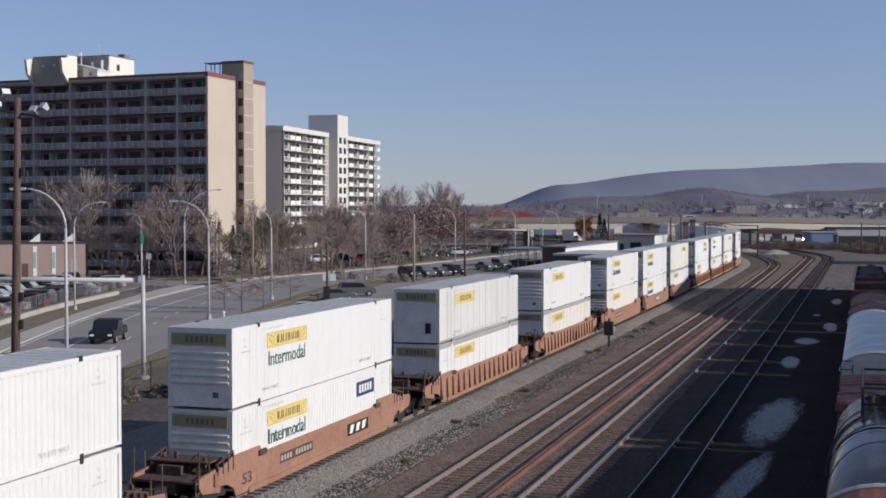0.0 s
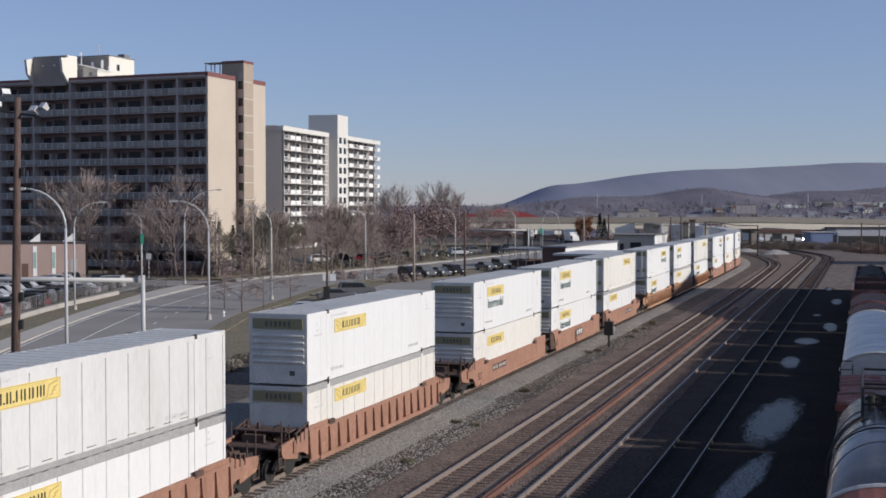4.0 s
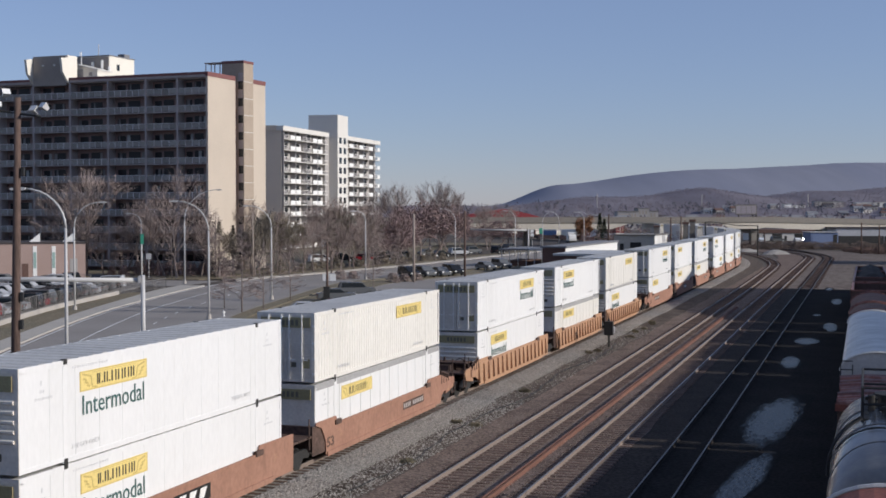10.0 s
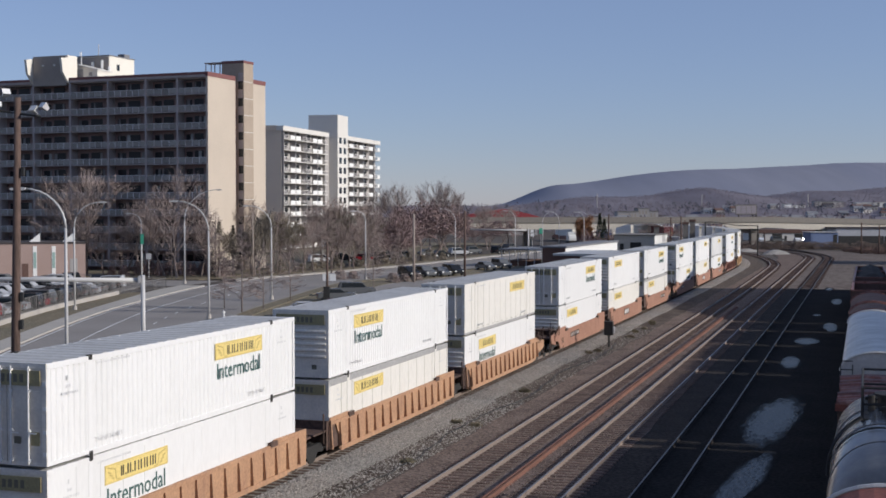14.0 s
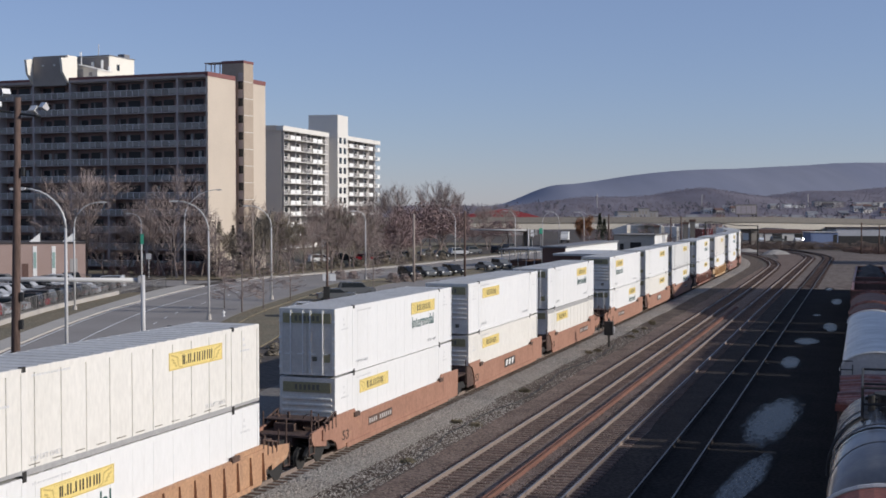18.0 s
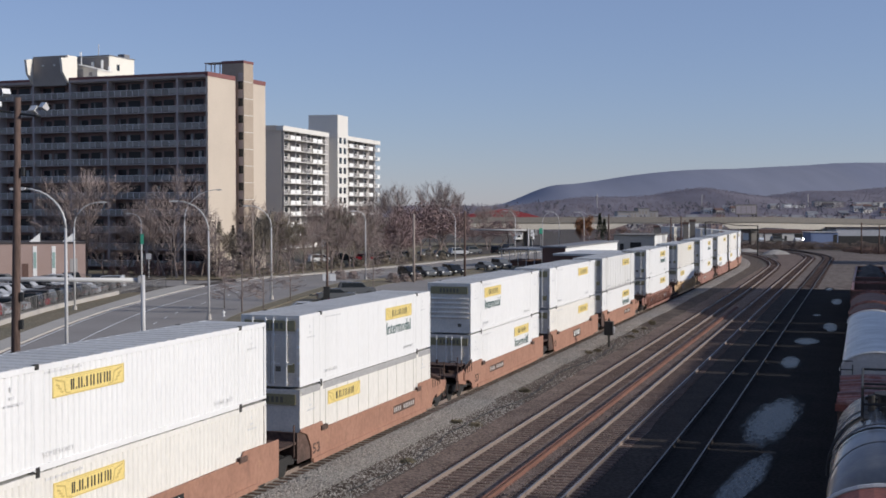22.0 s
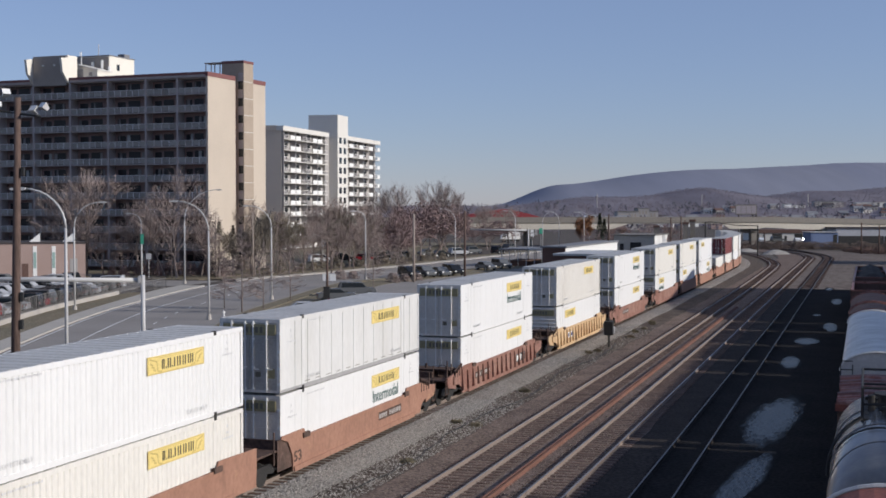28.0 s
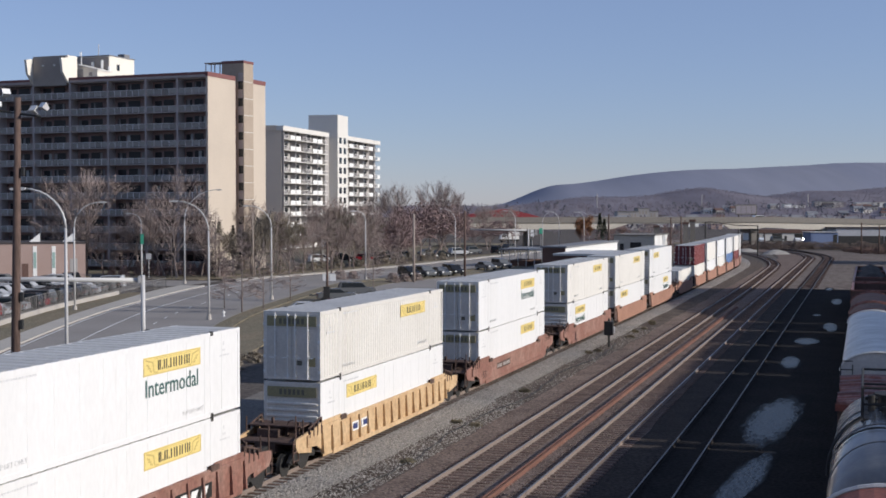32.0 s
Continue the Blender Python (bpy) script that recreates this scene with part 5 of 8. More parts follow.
# ---- low wall and fences ----
def chain_fence(p0, p1, name="chain_link_fence", label="grey chain-link fence with thin steel posts", h=1.5, gap=2.6, mat="old_steel"):
    p0, p1 = Vector(p0), Vector(p1)
    f = root(name, label, "fence")
    d = p1 - p0
    n = max(1, int(d.length / gap))
    for i in range(n + 1):
        p = p0 + d * (i / n)
        bm = bmesh.new()
        tube(bm, [p, p + Vector((0, 0, h + 0.05))], 0.04, 6)
        part("post", bm, M[mat], f)
    for z in (0.1, h):
        bm = bmesh.new()
        tube(bm, [p0 + Vector((0, 0, z)), p1 + Vector((0, 0, z))], 0.025, 5)
        part("fence_rail", bm, M[mat], f)
    bm = bmesh.new()
    u = d.normalized()
    k = -h
    while k < d.length:
        for s in (1, -1):
            a0, a1 = max(k, 0), min(k + h, d.length)
            if a1 > a0:
                za, zb = a0 - k, a1 - k
                if s < 0:
                    za, zb = h - za, h - zb
                tube(bm, [p0 + u * a0 + Vector((0, 0, 0.05 + za * 0.96)), p0 + u * a1 + Vector((0, 0, 0.05 + zb * 0.96))], 0.006, 3, False)
        k += 0.16
    tagged(part("wire_mesh", bm, M[mat], f), kind="stuff")
    return f


def build_fences():
    flat("retaining_wall", offset_line(ROAD_LEFT, -5.9)[6:42], offset_line(ROAD_LEFT, -5.62)[6:42], -0.06, 0.55, M["kerb"], "low pale concrete wall along the car park", "wall")
    line = offset_line(ROAD_LEFT, -6.1)
    for i in range(6, 42, 6):
        chain_fence(line[i], line[i + 6], h=1.9)
    # the fence swings round the corner of the side street
    chain_fence(line[42], ROAD_LEFT[48] + Vector((-3.9, 1.0, 0)), h=1.3)
    chain_fence(ROAD_LEFT[48] + Vector((-3.9, 1.0, 0)), Vector((-52, 184.5, 0)), h=1.3)
    # wire fence and gate close behind the train
    for p, q, h in (((-26.0, 53.5, 0), (-19.7, 62.8, 0), 1.4), ((-18.1, 66.6, 0), (-14.5, 84, 0), 1.9)):
        chain_fence(p, q, "wire_fence", "dark rusty wire fence beside the railway", h, 3.2, "dark_metal")
    gate = root("wire_gate", "dark wire gate with a diagonal brace", "gate")
    p, q = Vector((-19.7, 62.8, 0)), Vector((-18.1, 66.6, 0))
    for at in (p, q):
        bm = bmesh.new()
        tube(bm, [at, at + Vector((0, 0, 2.3))], 0.06, 8)
        part("gate_post", bm, M["dark_metal"], gate)
    for a, b, za, zb in ((p, q, 2.15, 2.15), (p, q, 0.2, 0.2), (p, q, 1.15, 1.15), (p, q, 2.15, 0.2)):
        bm = bmesh.new()
        tube(bm, [a + Vector((0, 0, za)), b + Vector((0, 0, zb))], 0.03, 6)
        part("gate_bar", bm, M["dark_metal"], gate)
    bm = bmesh.new()
    for k in range(26):
        at = p.lerp(q, (k + 0.5) / 26)
        tube(bm, [at + Vector((0, 0, 0.2)), at + Vector((0, 0, 2.15))], 0.006, 3, False)
    tagged(part("wire_mesh", bm, M["dark_metal"], gate), kind="stuff")


# ---- street furniture ----
def street_lamp(x, y, h, arm, toward, label="tall pale aluminium street lamp with a curved arm"):
    l = root("street_lamp", label, "street lamp", "street lamps along the road", m=pose(x, y, 0))
    bm = bmesh.new()
    tube(bm, [(0, 0, 0), (0, 0, h * 0.5), (0, 0, h - arm * 0.95)], [0.115, 0.095, 0.075], 8)
    part("post", bm, M["lamp_steel"], l, smooth=True)
    bm = bmesh.new()
    pts = []
    c, s = math.cos(radians(toward)), math.sin(radians(toward))
    for k in range(9):
        a = k / 8 * math.pi / 2
        r = arm * (1 - math.cos(a))
        pts.append((c * r, s * r, h - arm * 0.95 + arm * 0.95 * math.sin(a)))
    tube(bm, pts, [0.075 - 0.0035 * k for k in range(9)], 7)
    part("arm", bm, M["lamp_steel"], l, smooth=True)
    bm = bmesh.new()
    tip = Vector(pts[-1])
    m = Matrix.Translation(tip) @ Matrix.Rotation(radians(toward), 4, "Z")
    out = [(-0.1, 0.06), (0.35, 0.09), (0.75, 0.02), (0.7, -0.08), (0.1, -0.1), (-0.1, -0.05)]
    prism(bm, out, -0.16, 0.16)
    bm.transform(m)
    part("lamp_head", finish(bm), M["lamp_steel"], l, "grey cobra-head lantern")
    bm = bmesh.new()
    tube(bm, [(0, 0, 0), (0, 0, 0.5)], [0.26, 0.2], 10)
    part("base", bm, M["kerb"], l)
    return l


def utility_pole(x, y, h, r, mat="pole_wood", lean=0.0, arm=None, label="dark weathered timber utility pole"):
    p = root("utility_pole", label, "utility pole", "utility poles", m=pose(x, y, 0, 0, lean, 0))
    bm = bmesh.new()
    tube(bm, [(0, 0, -0.2), (0, 0, h * 0.5), (0, 0, h)], [r, r * 0.88, r * 0.74], 10)
    part("pole", bm, M[mat], p, smooth=True)
    if arm:
        z, x0, x1 = arm
        bm = bmesh.new()
        box(bm, x0, -0.07, z - 0.06, x1, 0.07, z + 0.06)
        part("crossarm", bm, M["pole_pale"], p)
    return p


def floodlight(x, y, z, turn, tilt, parent):
    f = new("floodlight")
    f.parent = parent
    f.matrix_basis = pose(x, y, z, tilt, 0, turn)
    bm = bmesh.new()
    outer = [(-0.24, -0.2), (0.24, -0.2), (0.24, 0.2), (-0.24, 0.2)]
    a = [bm.verts.new((p[0], -0.22, p[1])) for p in outer]
    b = [bm.verts.new((p[0] * 0.55, 0.2, p[1] * 0.55)) for p in outer]
    for i in range(4):
        bm.faces.new((a[i], a[(i + 1) % 4], b[(i + 1) % 4], b[i]))
    bm.faces.new(b)
    part("housing", finish(bm), M["lamp_steel"], f, "pale metal floodlight housing")
    bm = bmesh.new()
    box(bm, -0.22, -0.215, -0.18, 0.22, -0.2, 0.18)
    part("lens", bm, M["white_paint"], f, "white floodlight lens")
    return f


def build_street():
    # corner flood mast close behind the train
    mast = root("flood_mast", "dark timber pole carrying floodlights", "light pole", m=pose(-18.63, 56, 0, 0, 1.05, 0))
    bm = bmesh.new()
    tube(bm, [(0, 0, -0.2), (0, 0, 8), (0, 0, 15.4)], [0.22, 0.18, 0.135], 12)
    part("pole", bm, M["pole_wood"], mast, smooth=True)
    bm = bmesh.new()
    tube(bm, [(-1.1, 0, 14.85), (1.0, 0, 14.6)], 0.05, 6)
    part("crossarm", bm, M["dark_metal"], mast)
    for x, z, turn in ((-0.5, 15.55, 35), (-0.85, 15.0, 25), (0.78, 14.85, -30), (1.2, 15.0, -42)):
        floodlight(x, -0.1, z, turn, -38, mast).scale = (0.78, 0.78, 0.78)
    for z in (5.4, 6.6, 12.0):
        bm = bmesh.new()
        box(bm, 0.2, -0.14, z, 0.33, 0.04, z + 0.4)
        part("junction_box", bm, M["dark_metal"], mast)
    lamps = [(-20.56, 70.5, 11.7, 2.25, 180), (-38.4, 134.7, 11.3, 2.7, 0), (-46.2, 198, 9.9, 1.6, 180), (-36.7, 183.7, 13.3, 4.6, 0),
             (-22.4, 123.6, 11.35, 3.0, 180), (-20.1, 151.5, 10.95, 2.6, 180), (-11.6, 194, 10.3, 1.6, 180), (2.5, 262, 10.6, 2.6, 180),
             (16.2, 290, 10.2, 2.0, 180), (24.5, 318, 9.8, 2.4, 0), (30.5, 340, 10.0, 2.8, 180), (36, 330, 9.8, 2.0, 180), (43, 380, 9.7, 2.6, 180), (-22.6, 243, 10.0, 1.2, 0)]
    for x, y, h, arm, to in lamps:
        street_lamp(x, y, h, arm, to)
    utility_pole(-4.2, 186.5, 9.9, 0.2, "pole_pale", arm=(5.2, 0, 2.6))
    utility_pole(3.4, 202, 10.3, 0.2, "pole_wood")
    wood = utility_pole(-13.1, 146.2, 6.8, 0.16, "pole_wood")
    bm = bmesh.new()
    box(bm, -0.42, -0.3, 0.25, 0.3, -0.14, 1.75)
    box(bm, -0.46, -0.33, 1.75, 0.34, -0.13, 1.81)
    part("meter_cabinet", bm, M["dark_metal"], wood, "dark steel cabinet on the pole")
    utility_pole(-29.4, 200, 10.2, 0.12, "pole_pale", label="thin pale timber pole beside the road")
    utility_pole(32, 250, 9.5, 0.2, "pole_wood")
    for x, y, h, arm in ((52.8, 300, 8.7, (8.2, -1.0, 1.0)), (55.2, 300, 8.9, (8.3, -0.9, 1.1)), (98, 303, 7.4, (7.0, -1.2, 1.2)), (101.5, 301, 6.8, None), (59.5, 318, 7.8, None), (87.5, 352, 5.4, None)):
        utility_pole(x, y, h, 0.2, "pole_wood", arm=arm)
    # grey equipment towers behind the train
    for x, y, h in ((57.2, 305, 7.0), (59.2, 307, 7.6), (51.0, 309, 6.2)):
        e = root("equipment_tower", "narrow grey trackside equipment tower", "tower", m=pose(x, y, 0, 0, 0, -8))
        bm = bmesh.new()
        box(bm, -0.6, -0.6, -0.1, 0.6, 0.6, h)
        part("shaft", bm, M["bridge_grey"], e)
        bm = bmesh.new()
        box(bm, -0.75, -0.75, h, 0.75, 0.75, h + 0.5)
        part("cap", bm, M["brown_wall"], e)
    sm = root("signal_bridge", "dark steel signal mast with a long arm over the track", "signal mast", m=pose(58.4, 288, 0, 0, 0, -4))
    bm = bmesh.new()
    tube(bm, [(0, 0, -0.1), (0, 0, 7.7)], 0.17, 8)
    part("mast", bm, M["dark_metal"], sm)
    bm = bmesh.new()
    tube(bm, [(0, 0, 7.65), (1.2, 0, 7.75), (6.8, 0, 6.95), (11.5, 0, 6.85)], 0.1, 6)
    part("arm", bm, M["dark_metal"], sm)
    bm = bmesh.new()
    tube(bm, [(11.5, 0, -0.1), (11.5, 0, 6.9)], 0.14, 8)
    part("mast", bm, M["dark_metal"], sm)
    for x, y, h in ((113, 950, 22), (190, 950, 21), (265, 940, 21.5)):
        utility_pole(x, y, h, 0.45, "grey_wall", label="tall thin steel mast far off")
    gantry(-18.6, 80.1, 6.5, 15.0, True)
    gantry(19.6, 297, 6.0, 17.0, False)
    # fire hydrant on the pavement
    hy = root("fire_hydrant", "small white fire hydrant by the road", "hydrant", m=pose(-21.4, 126, 0.12) @ Matrix.Scale(0.8, 4))
    bm = bmesh.new()
    tube(bm, [(0, 0, 0), (0, 0, 0.06), (0, 0, 0.06), (0, 0, 0.6), (0, 0, 0.72)], [0.2, 0.2, 0.13, 0.13, 0.04], 10)
    part("barrel", bm, M["white_paint"], hy)
    bm = bmesh.new()
    tube(bm, [(-0.22, 0, 0.45), (0.22, 0, 0.45)], 0.06, 8)
    part("outlet", bm, M["white_paint"], hy)
    for x, y, z, w, h, c in ((-16.9, 186.3, 0.75, 0.9, 1.0, "white_paint"), (-15.9, 186.3, 0.75, 0.9, 1.0, "white_paint"), (-44.6, 196, 3.4, 0.8, 0.9, "lamp_steel"),
                             (-45.95, 197.6, 6.0, 0.5, 1.6, "green_sign"), (20.5, 298, 5.5, 0.8, 0.7, "white_paint"), (20.5, 297.7, 4.6, 0.8, 0.7, "white_paint"), (22.7, 300, 5.5, 0.8, 1.3, "green_sign")):
        sg = root("road_sign", "road sign panel on a thin post" if c != "green_sign" else "green street sign panel on a post", "road sign", m=pose(x, y, 0))
        bm = bmesh.new()
        tube(bm, [(0, 0, 0), (0, 0, z + h / 2)], 0.05, 6)
        part("post", bm, M["lamp_steel"], sg)
        bm = bmesh.new()
        box(bm, -w / 2, -0.09, z - h / 2, w / 2, -0.05, z + h / 2)
        part("panel", bm, M[c], sg)


def gantry(x, y, h, span, near):
    g = root("sign_gantry", "white-painted steel mast arm over the road", "sign gantry", m=pose(x, y, 0, 0, 0, 0 if near else -18))
    r = 0.155 if near else 0.22
    bm = bmesh.new()
    tube(bm, [(0, 0, 0), (0, 0, h)], [r, r * 0.85], 12)
    part("post", bm, M["lamp_steel"], g, smooth=True)
    bm = bmesh.new()
    tube(bm, [(-0.2, 0, h - 0.32), (-span, 0, h - 0.2)], [r * 0.95, r * 0.72], 12)
    part("mast_arm", bm, M["lamp_steel"], g, smooth=True)
    bm = bmesh.new()
    tube(bm, [(0, 0, 0), (0, 0, 0.25)], [0.4, 0.34], 10)
    part("base_plate", bm, M["kerb"], g)
    bm = bmesh.new()
    box(bm, -0.26, -0.23, h - 0.5, -0.12, 0.23, h - 0.06)
    part("bracket", bm, M["lamp_steel"], g)
    return g


# ---- the tall dark apartment tower with balconies ----
def tower_a():
    t = root("apartment_tower", "tall brown apartment tower with rows of dark balconies", "apartment building", m=pose(-38.96, 215, 0, 0, 0, -22))
    # local: x to the left is negative along the front, y away into the block
    W, D, TOP, FL = 62.0, 19.0, 32.6, 2.9
    bays = [0, 6.0, 12.3, 20.0, 27.9, 35.8, 43.3, 49.5, 55.8, 62.0]
    bm = bmesh.new()
    box(bm, -W, 1.9, 0, -0.4, D, TOP - 0.4)
    part("core_wall", bm, M["tower_dark"], t, "dark brown brick wall behind the balconies")
    bm = bmesh.new()
    box(bm, -W, 1.95, TOP - 0.4, -0.4, D, TOP)
    part("roof", bm, M["grey_roof"], t)
    bm = bmesh.new()
    box(bm, -W, 0.36, TOP - 0.3, -0.41, 1.94, TOP)
    part("roof_slab", bm, M["tower_frame"], t)
    bm = bmesh.new()
    box(bm, -0.4, 0, 0, 0, 8.7, TOP)
    part("side_wall", bm, M["tower_wall"], t, "sunlit cream side wall")
    bm = bmesh.new()
    box(bm, -0.4, 12.85, 0, 0, D, TOP)
    part("side_wall", bm, M["tower_wall"], t, "sunlit cream side wall")
    for y0, y1 in ((0, 8.7), (12.9, D)):
        bm = bmesh.new()
        box(bm, -0.5, y0 - 0.06, TOP, 0.06, y1, TOP + 0.75)
        part("fascia", bm, M["tower_cap"], t, "dull red roof fascia")
    bm = bmesh.new()
    box(bm, -W, -0.06, TOP - 0.1, -0.5, 0.35, TOP + 0.3)
    part("parapet", bm, M["tower_frame"], t)
    bm = bmesh.new()
    box(bm, -W, -0.09, TOP + 0.3, -0.5, 0.35, TOP + 0.75)
    part("fascia", bm, M["tower_cap"], t, "dull red roof fascia")
    # stair shaft
    bm = bmesh.new()
    box(bm, -3.2, 9.6, 0, 1.15, 12.8, TOP + 3.1)
    shaft = part("stair_shaft", bm, M["shaft_tan"], t, "tan stair shaft standing above the roof")
    bm = bmesh.new()
    box(bm, -3.25, 9.55, TOP + 3.1, 1.2, 12.85, TOP + 3.55)
    part("shaft_cap", bm, M["tower_cap"], shaft)
    for i in range(11):
        z = 2.2 + i * FL
        bm = bmesh.new()
        box(bm, 0.1, 9.56, z, 1.0, 9.6, z + 1.35)
        part("stair_window", bm, M["glass"], shaft)
        bm = bmesh.new()
        box(bm, 0.1, 9.57, z + 1.4, 1.0, 9.6, z + 2.85)
        part("dark_panel", bm, M["tower_frame"], shaft)
        bm = bmesh.new()
        box(bm, 1.15, 9.62, z + 1.3, 1.16, 12.78, z + 1.38)
        part("joint_line", bm, M["pale_wall"], shaft)
    bm = bmesh.new()
    for x in (-4.8, -6.6):
        for y in (9.9, 11.6):
            tube(bm, [(x, y, TOP), (x, y, TOP + 3.4)], 0.09, 5)
    box(bm, -6.8, 9.7, TOP + 3.3, -3.3, 11.8, TOP + 3.45)
    part("roof_frame", bm, M["tower_frame"], t, "open steel frame on the roof")
    # columns and balconies
    for b in bays[1:]:
        bm = bmesh.new()
        box(bm, -b - 0.17, -0.02, 0, -b + 0.17, 1.9, TOP - 0.1)
        part("column", bm, M["tower_frame"], t)
    slab_me, rail_me = {}, {}
    rg = random.Random(31)
    for i in range(11):
        z = 0.75 + i * FL
        for k in range(len(bays) - 1):
            a, b = -bays[k] - (0.17 if k else 0.4), -bays[k + 1] + 0.17
            w = round(a - b, 2)
            if w not in slab_me:
                bm = bmesh.new()
                box(bm, -w, 0.06, -0.1, 0, 1.88, 0.08)
                slab_me[w] = bpy.data.meshes.new("balcony")
                bm.to_mesh(slab_me[w])
                bm = bmesh.new()
                n = max(4, int(w / 1.2))
                box(bm, -w / n + 0.09, 0.1, 0.16, -0.09, 0.13, 0.97)
                rail_me[w] = bpy.data.meshes.new("panel")
                bm.to_mesh(rail_me[w])
                rail_me[w, 3] = n
                bm = bmesh.new()
                for j in range(n + 1):
                    x = -w * j / n
                    box(bm, x - 0.04 if j else x - 0.07, 0.05, 0.05, x + 0.04 if j else x, 0.1, 1.04)
                box(bm, -w, 0.08, 1.0, 0, 0.16, 1.06)
                rail_me[w, 1] = bpy.data.meshes.new("baluster")
                bm.to_mesh(rail_me[w, 1])
                bm = bmesh.new()
                box(bm, -w * 0.62, 1.84, 0.1, -w * 0.3, 1.9, 2.25)
                rail_me[w, 4] = bpy.data.meshes.new("side_pane")
                side = bmesh.new()
                box(side, -w * 0.92, 1.84, 0.9, -w * 0.7, 1.9, 2.1)
                side.to_mesh(rail_me[w, 4])
                rail_me[w, 2] = bpy.data.meshes.new("balcony_window")
                bm.to_mesh(rail_me[w, 2])
            m = Matrix.Translation((a, 0, z))
            bal = shared("balcony", slab_me[w], M["tower_frame"], t, m=m)
            for j in range(rail_me[w, 3]):
                shared("panel", rail_me[w], M["rail_panel"], bal, m=Matrix.Translation((-w * j / rail_me[w, 3], 0, 0)))
            shared("railing", rail_me[w, 1], M["rail_post"], bal)
            shared("balcony_door", rail_me[w, 2], M["dull_glass"], bal)
            shared("balcony_window", rail_me[w, 4], M["dull_glass"], bal)
            for _ in range(rg.choice((0, 1, 2, 2))):
                x, wide = -w * rg.uniform(0.08, 0.9), rg.uniform(0.25, 0.7)
                bm = bmesh.new()
                box(bm, x - wide, 1.78, 0.1 + rg.choice((0, 0, 0.8)), x, 1.83, 2.2)
                part("curtain", bm, M[rg.choice(("blind", "blind_dark", "blind_dark"))], bal)
    # roof houses: a plant room flush with the front, a lift house, low rooms between
    bm = bmesh.new()
    box(bm, -35.6, 0.0, TOP, -28.3, 2.6, TOP + 4.7)
    ph = part("roof_house", bm, M["penthouse"], t, "cream plant room on the roof")
    # panel darker than the cream house: the front's shade is painted on
    bm = bmesh.new()
    box(bm, -35.5, -0.3, TOP - 0.55, -28.4, -0.1, TOP + 4.6)
    part("front_cladding", bm, M["shade_tone"], ph, "thin front panel, grey-brown painted in for shade")
    for x in (-33.4, -31.0):
        bm = bmesh.new()
        box(bm, x, -0.42, TOP + 2.9, x + 0.3, -0.3, TOP + 3.15)
        part("wall_light", bm, M["white_paint"], ph)
    for x in (-36.0, -28.5):
        bm = bmesh.new()
        v = [bm.verts.new((x + dx, y, z)) for dx in (0.0, 0.45) for y, z in ((0.0, TOP - 0.2), (-1.6, TOP + 1.6), (-2.0, TOP + 4.0), (0.0, TOP + 4.3))]
        for f in ((0, 1, 2, 3), (7, 6, 5, 4), (0, 4, 5, 1), (1, 5, 6, 2), (2, 6, 7, 3), (3, 7, 4, 0)):
            bm.faces.new([v[q] for q in f])
        part("roof_fin", finish(bm), M["penthouse"], ph)
    bm = bmesh.new()
    box(bm, -35.6, 8, TOP, -25.5, 15.5, TOP + 5.3)
    lift = part("roof_house", bm, M["penthouse"], t, "cream lift house on the roof")
    # the lift house front gets its shade as a dark panel too
    bm = bmesh.new()
    box(bm, -35.5, 7.94, TOP + 2.2, -25.6, 8.0, TOP + 5.2)
    part("front_cladding", bm, M["shade_tone"], lift, "thin front panel, grey-brown painted in for shade")
    bm = bmesh.new()
    box(bm, -35.7, 7.9, TOP + 5.3, -25.4, 15.6, TOP + 5.5)
    part("roof_edge", bm, M["grey_roof"], lift)
    bm = bmesh.new()
    box(bm, -27.4, 13.2, TOP + 5.5, -26.0, 14.8, TOP + 6.2)
    part("roof_vent", bm, M["grey_roof"], lift)
    bm = bmesh.new()
    box(bm, -25.5, 10.2, TOP + 2.9, -25.46, 11.0, TOP + 4.0)
    part("roof_window", bm, M["glass"], lift)
    bm = bmesh.new()
    prism(bm, [(-29.4, TOP), (-24.6, TOP), (-24.6, TOP + 2.2), (-29.4, TOP + 3.4)], 3.4, 7.4)
    low = part("roof_house", finish(bm), M["penthouse"], t, "low cream roof room with a sloping top")
    bm = bmesh.new()
    prism(bm, [(-29.5, TOP + 3.4), (-24.4, TOP + 2.2), (-24.4, TOP + 2.45), (-29.5, TOP + 3.65)], 3.2, 7.5)
    part("roof_edge", finish(bm), M["pale_wall"], low)
    for x0, x1, z0, z1, mat in ((-29.2, -27.6, 0.3, 2.6, "grey_wall"), (-27.3, -25.9, 0.2, 0.9, "shade_tone"), (-26.4, -25.7, 1.3, 2.0, "grey_wall")):
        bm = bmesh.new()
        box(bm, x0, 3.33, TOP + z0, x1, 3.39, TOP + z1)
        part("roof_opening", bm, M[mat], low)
    for x, y, h in ((-28.9, 7.8, 4.3), (-25.3, 7.7, 3.4), (-26.9, 7.8, 4.6), (-32.6, 9, 6.4), (-34.6, 6, 5.6), (-30.0, 6, 6.0)):
        bm = bmesh.new()
        tube(bm, [(x, y, TOP), (x, y, TOP + h)], [0.22, 0.05] if h > 5 else 0.25, 6)
        part("vent_pipe", bm, M["white_paint"], t)
    bm = bmesh.new()
    tube(bm, [(-28.5, 9, TOP + 5.4), (-28.5, 9, TOP + 7.6)], 0.06, 5)
    part("aerial", bm, M["lamp_steel"], t)
    return t


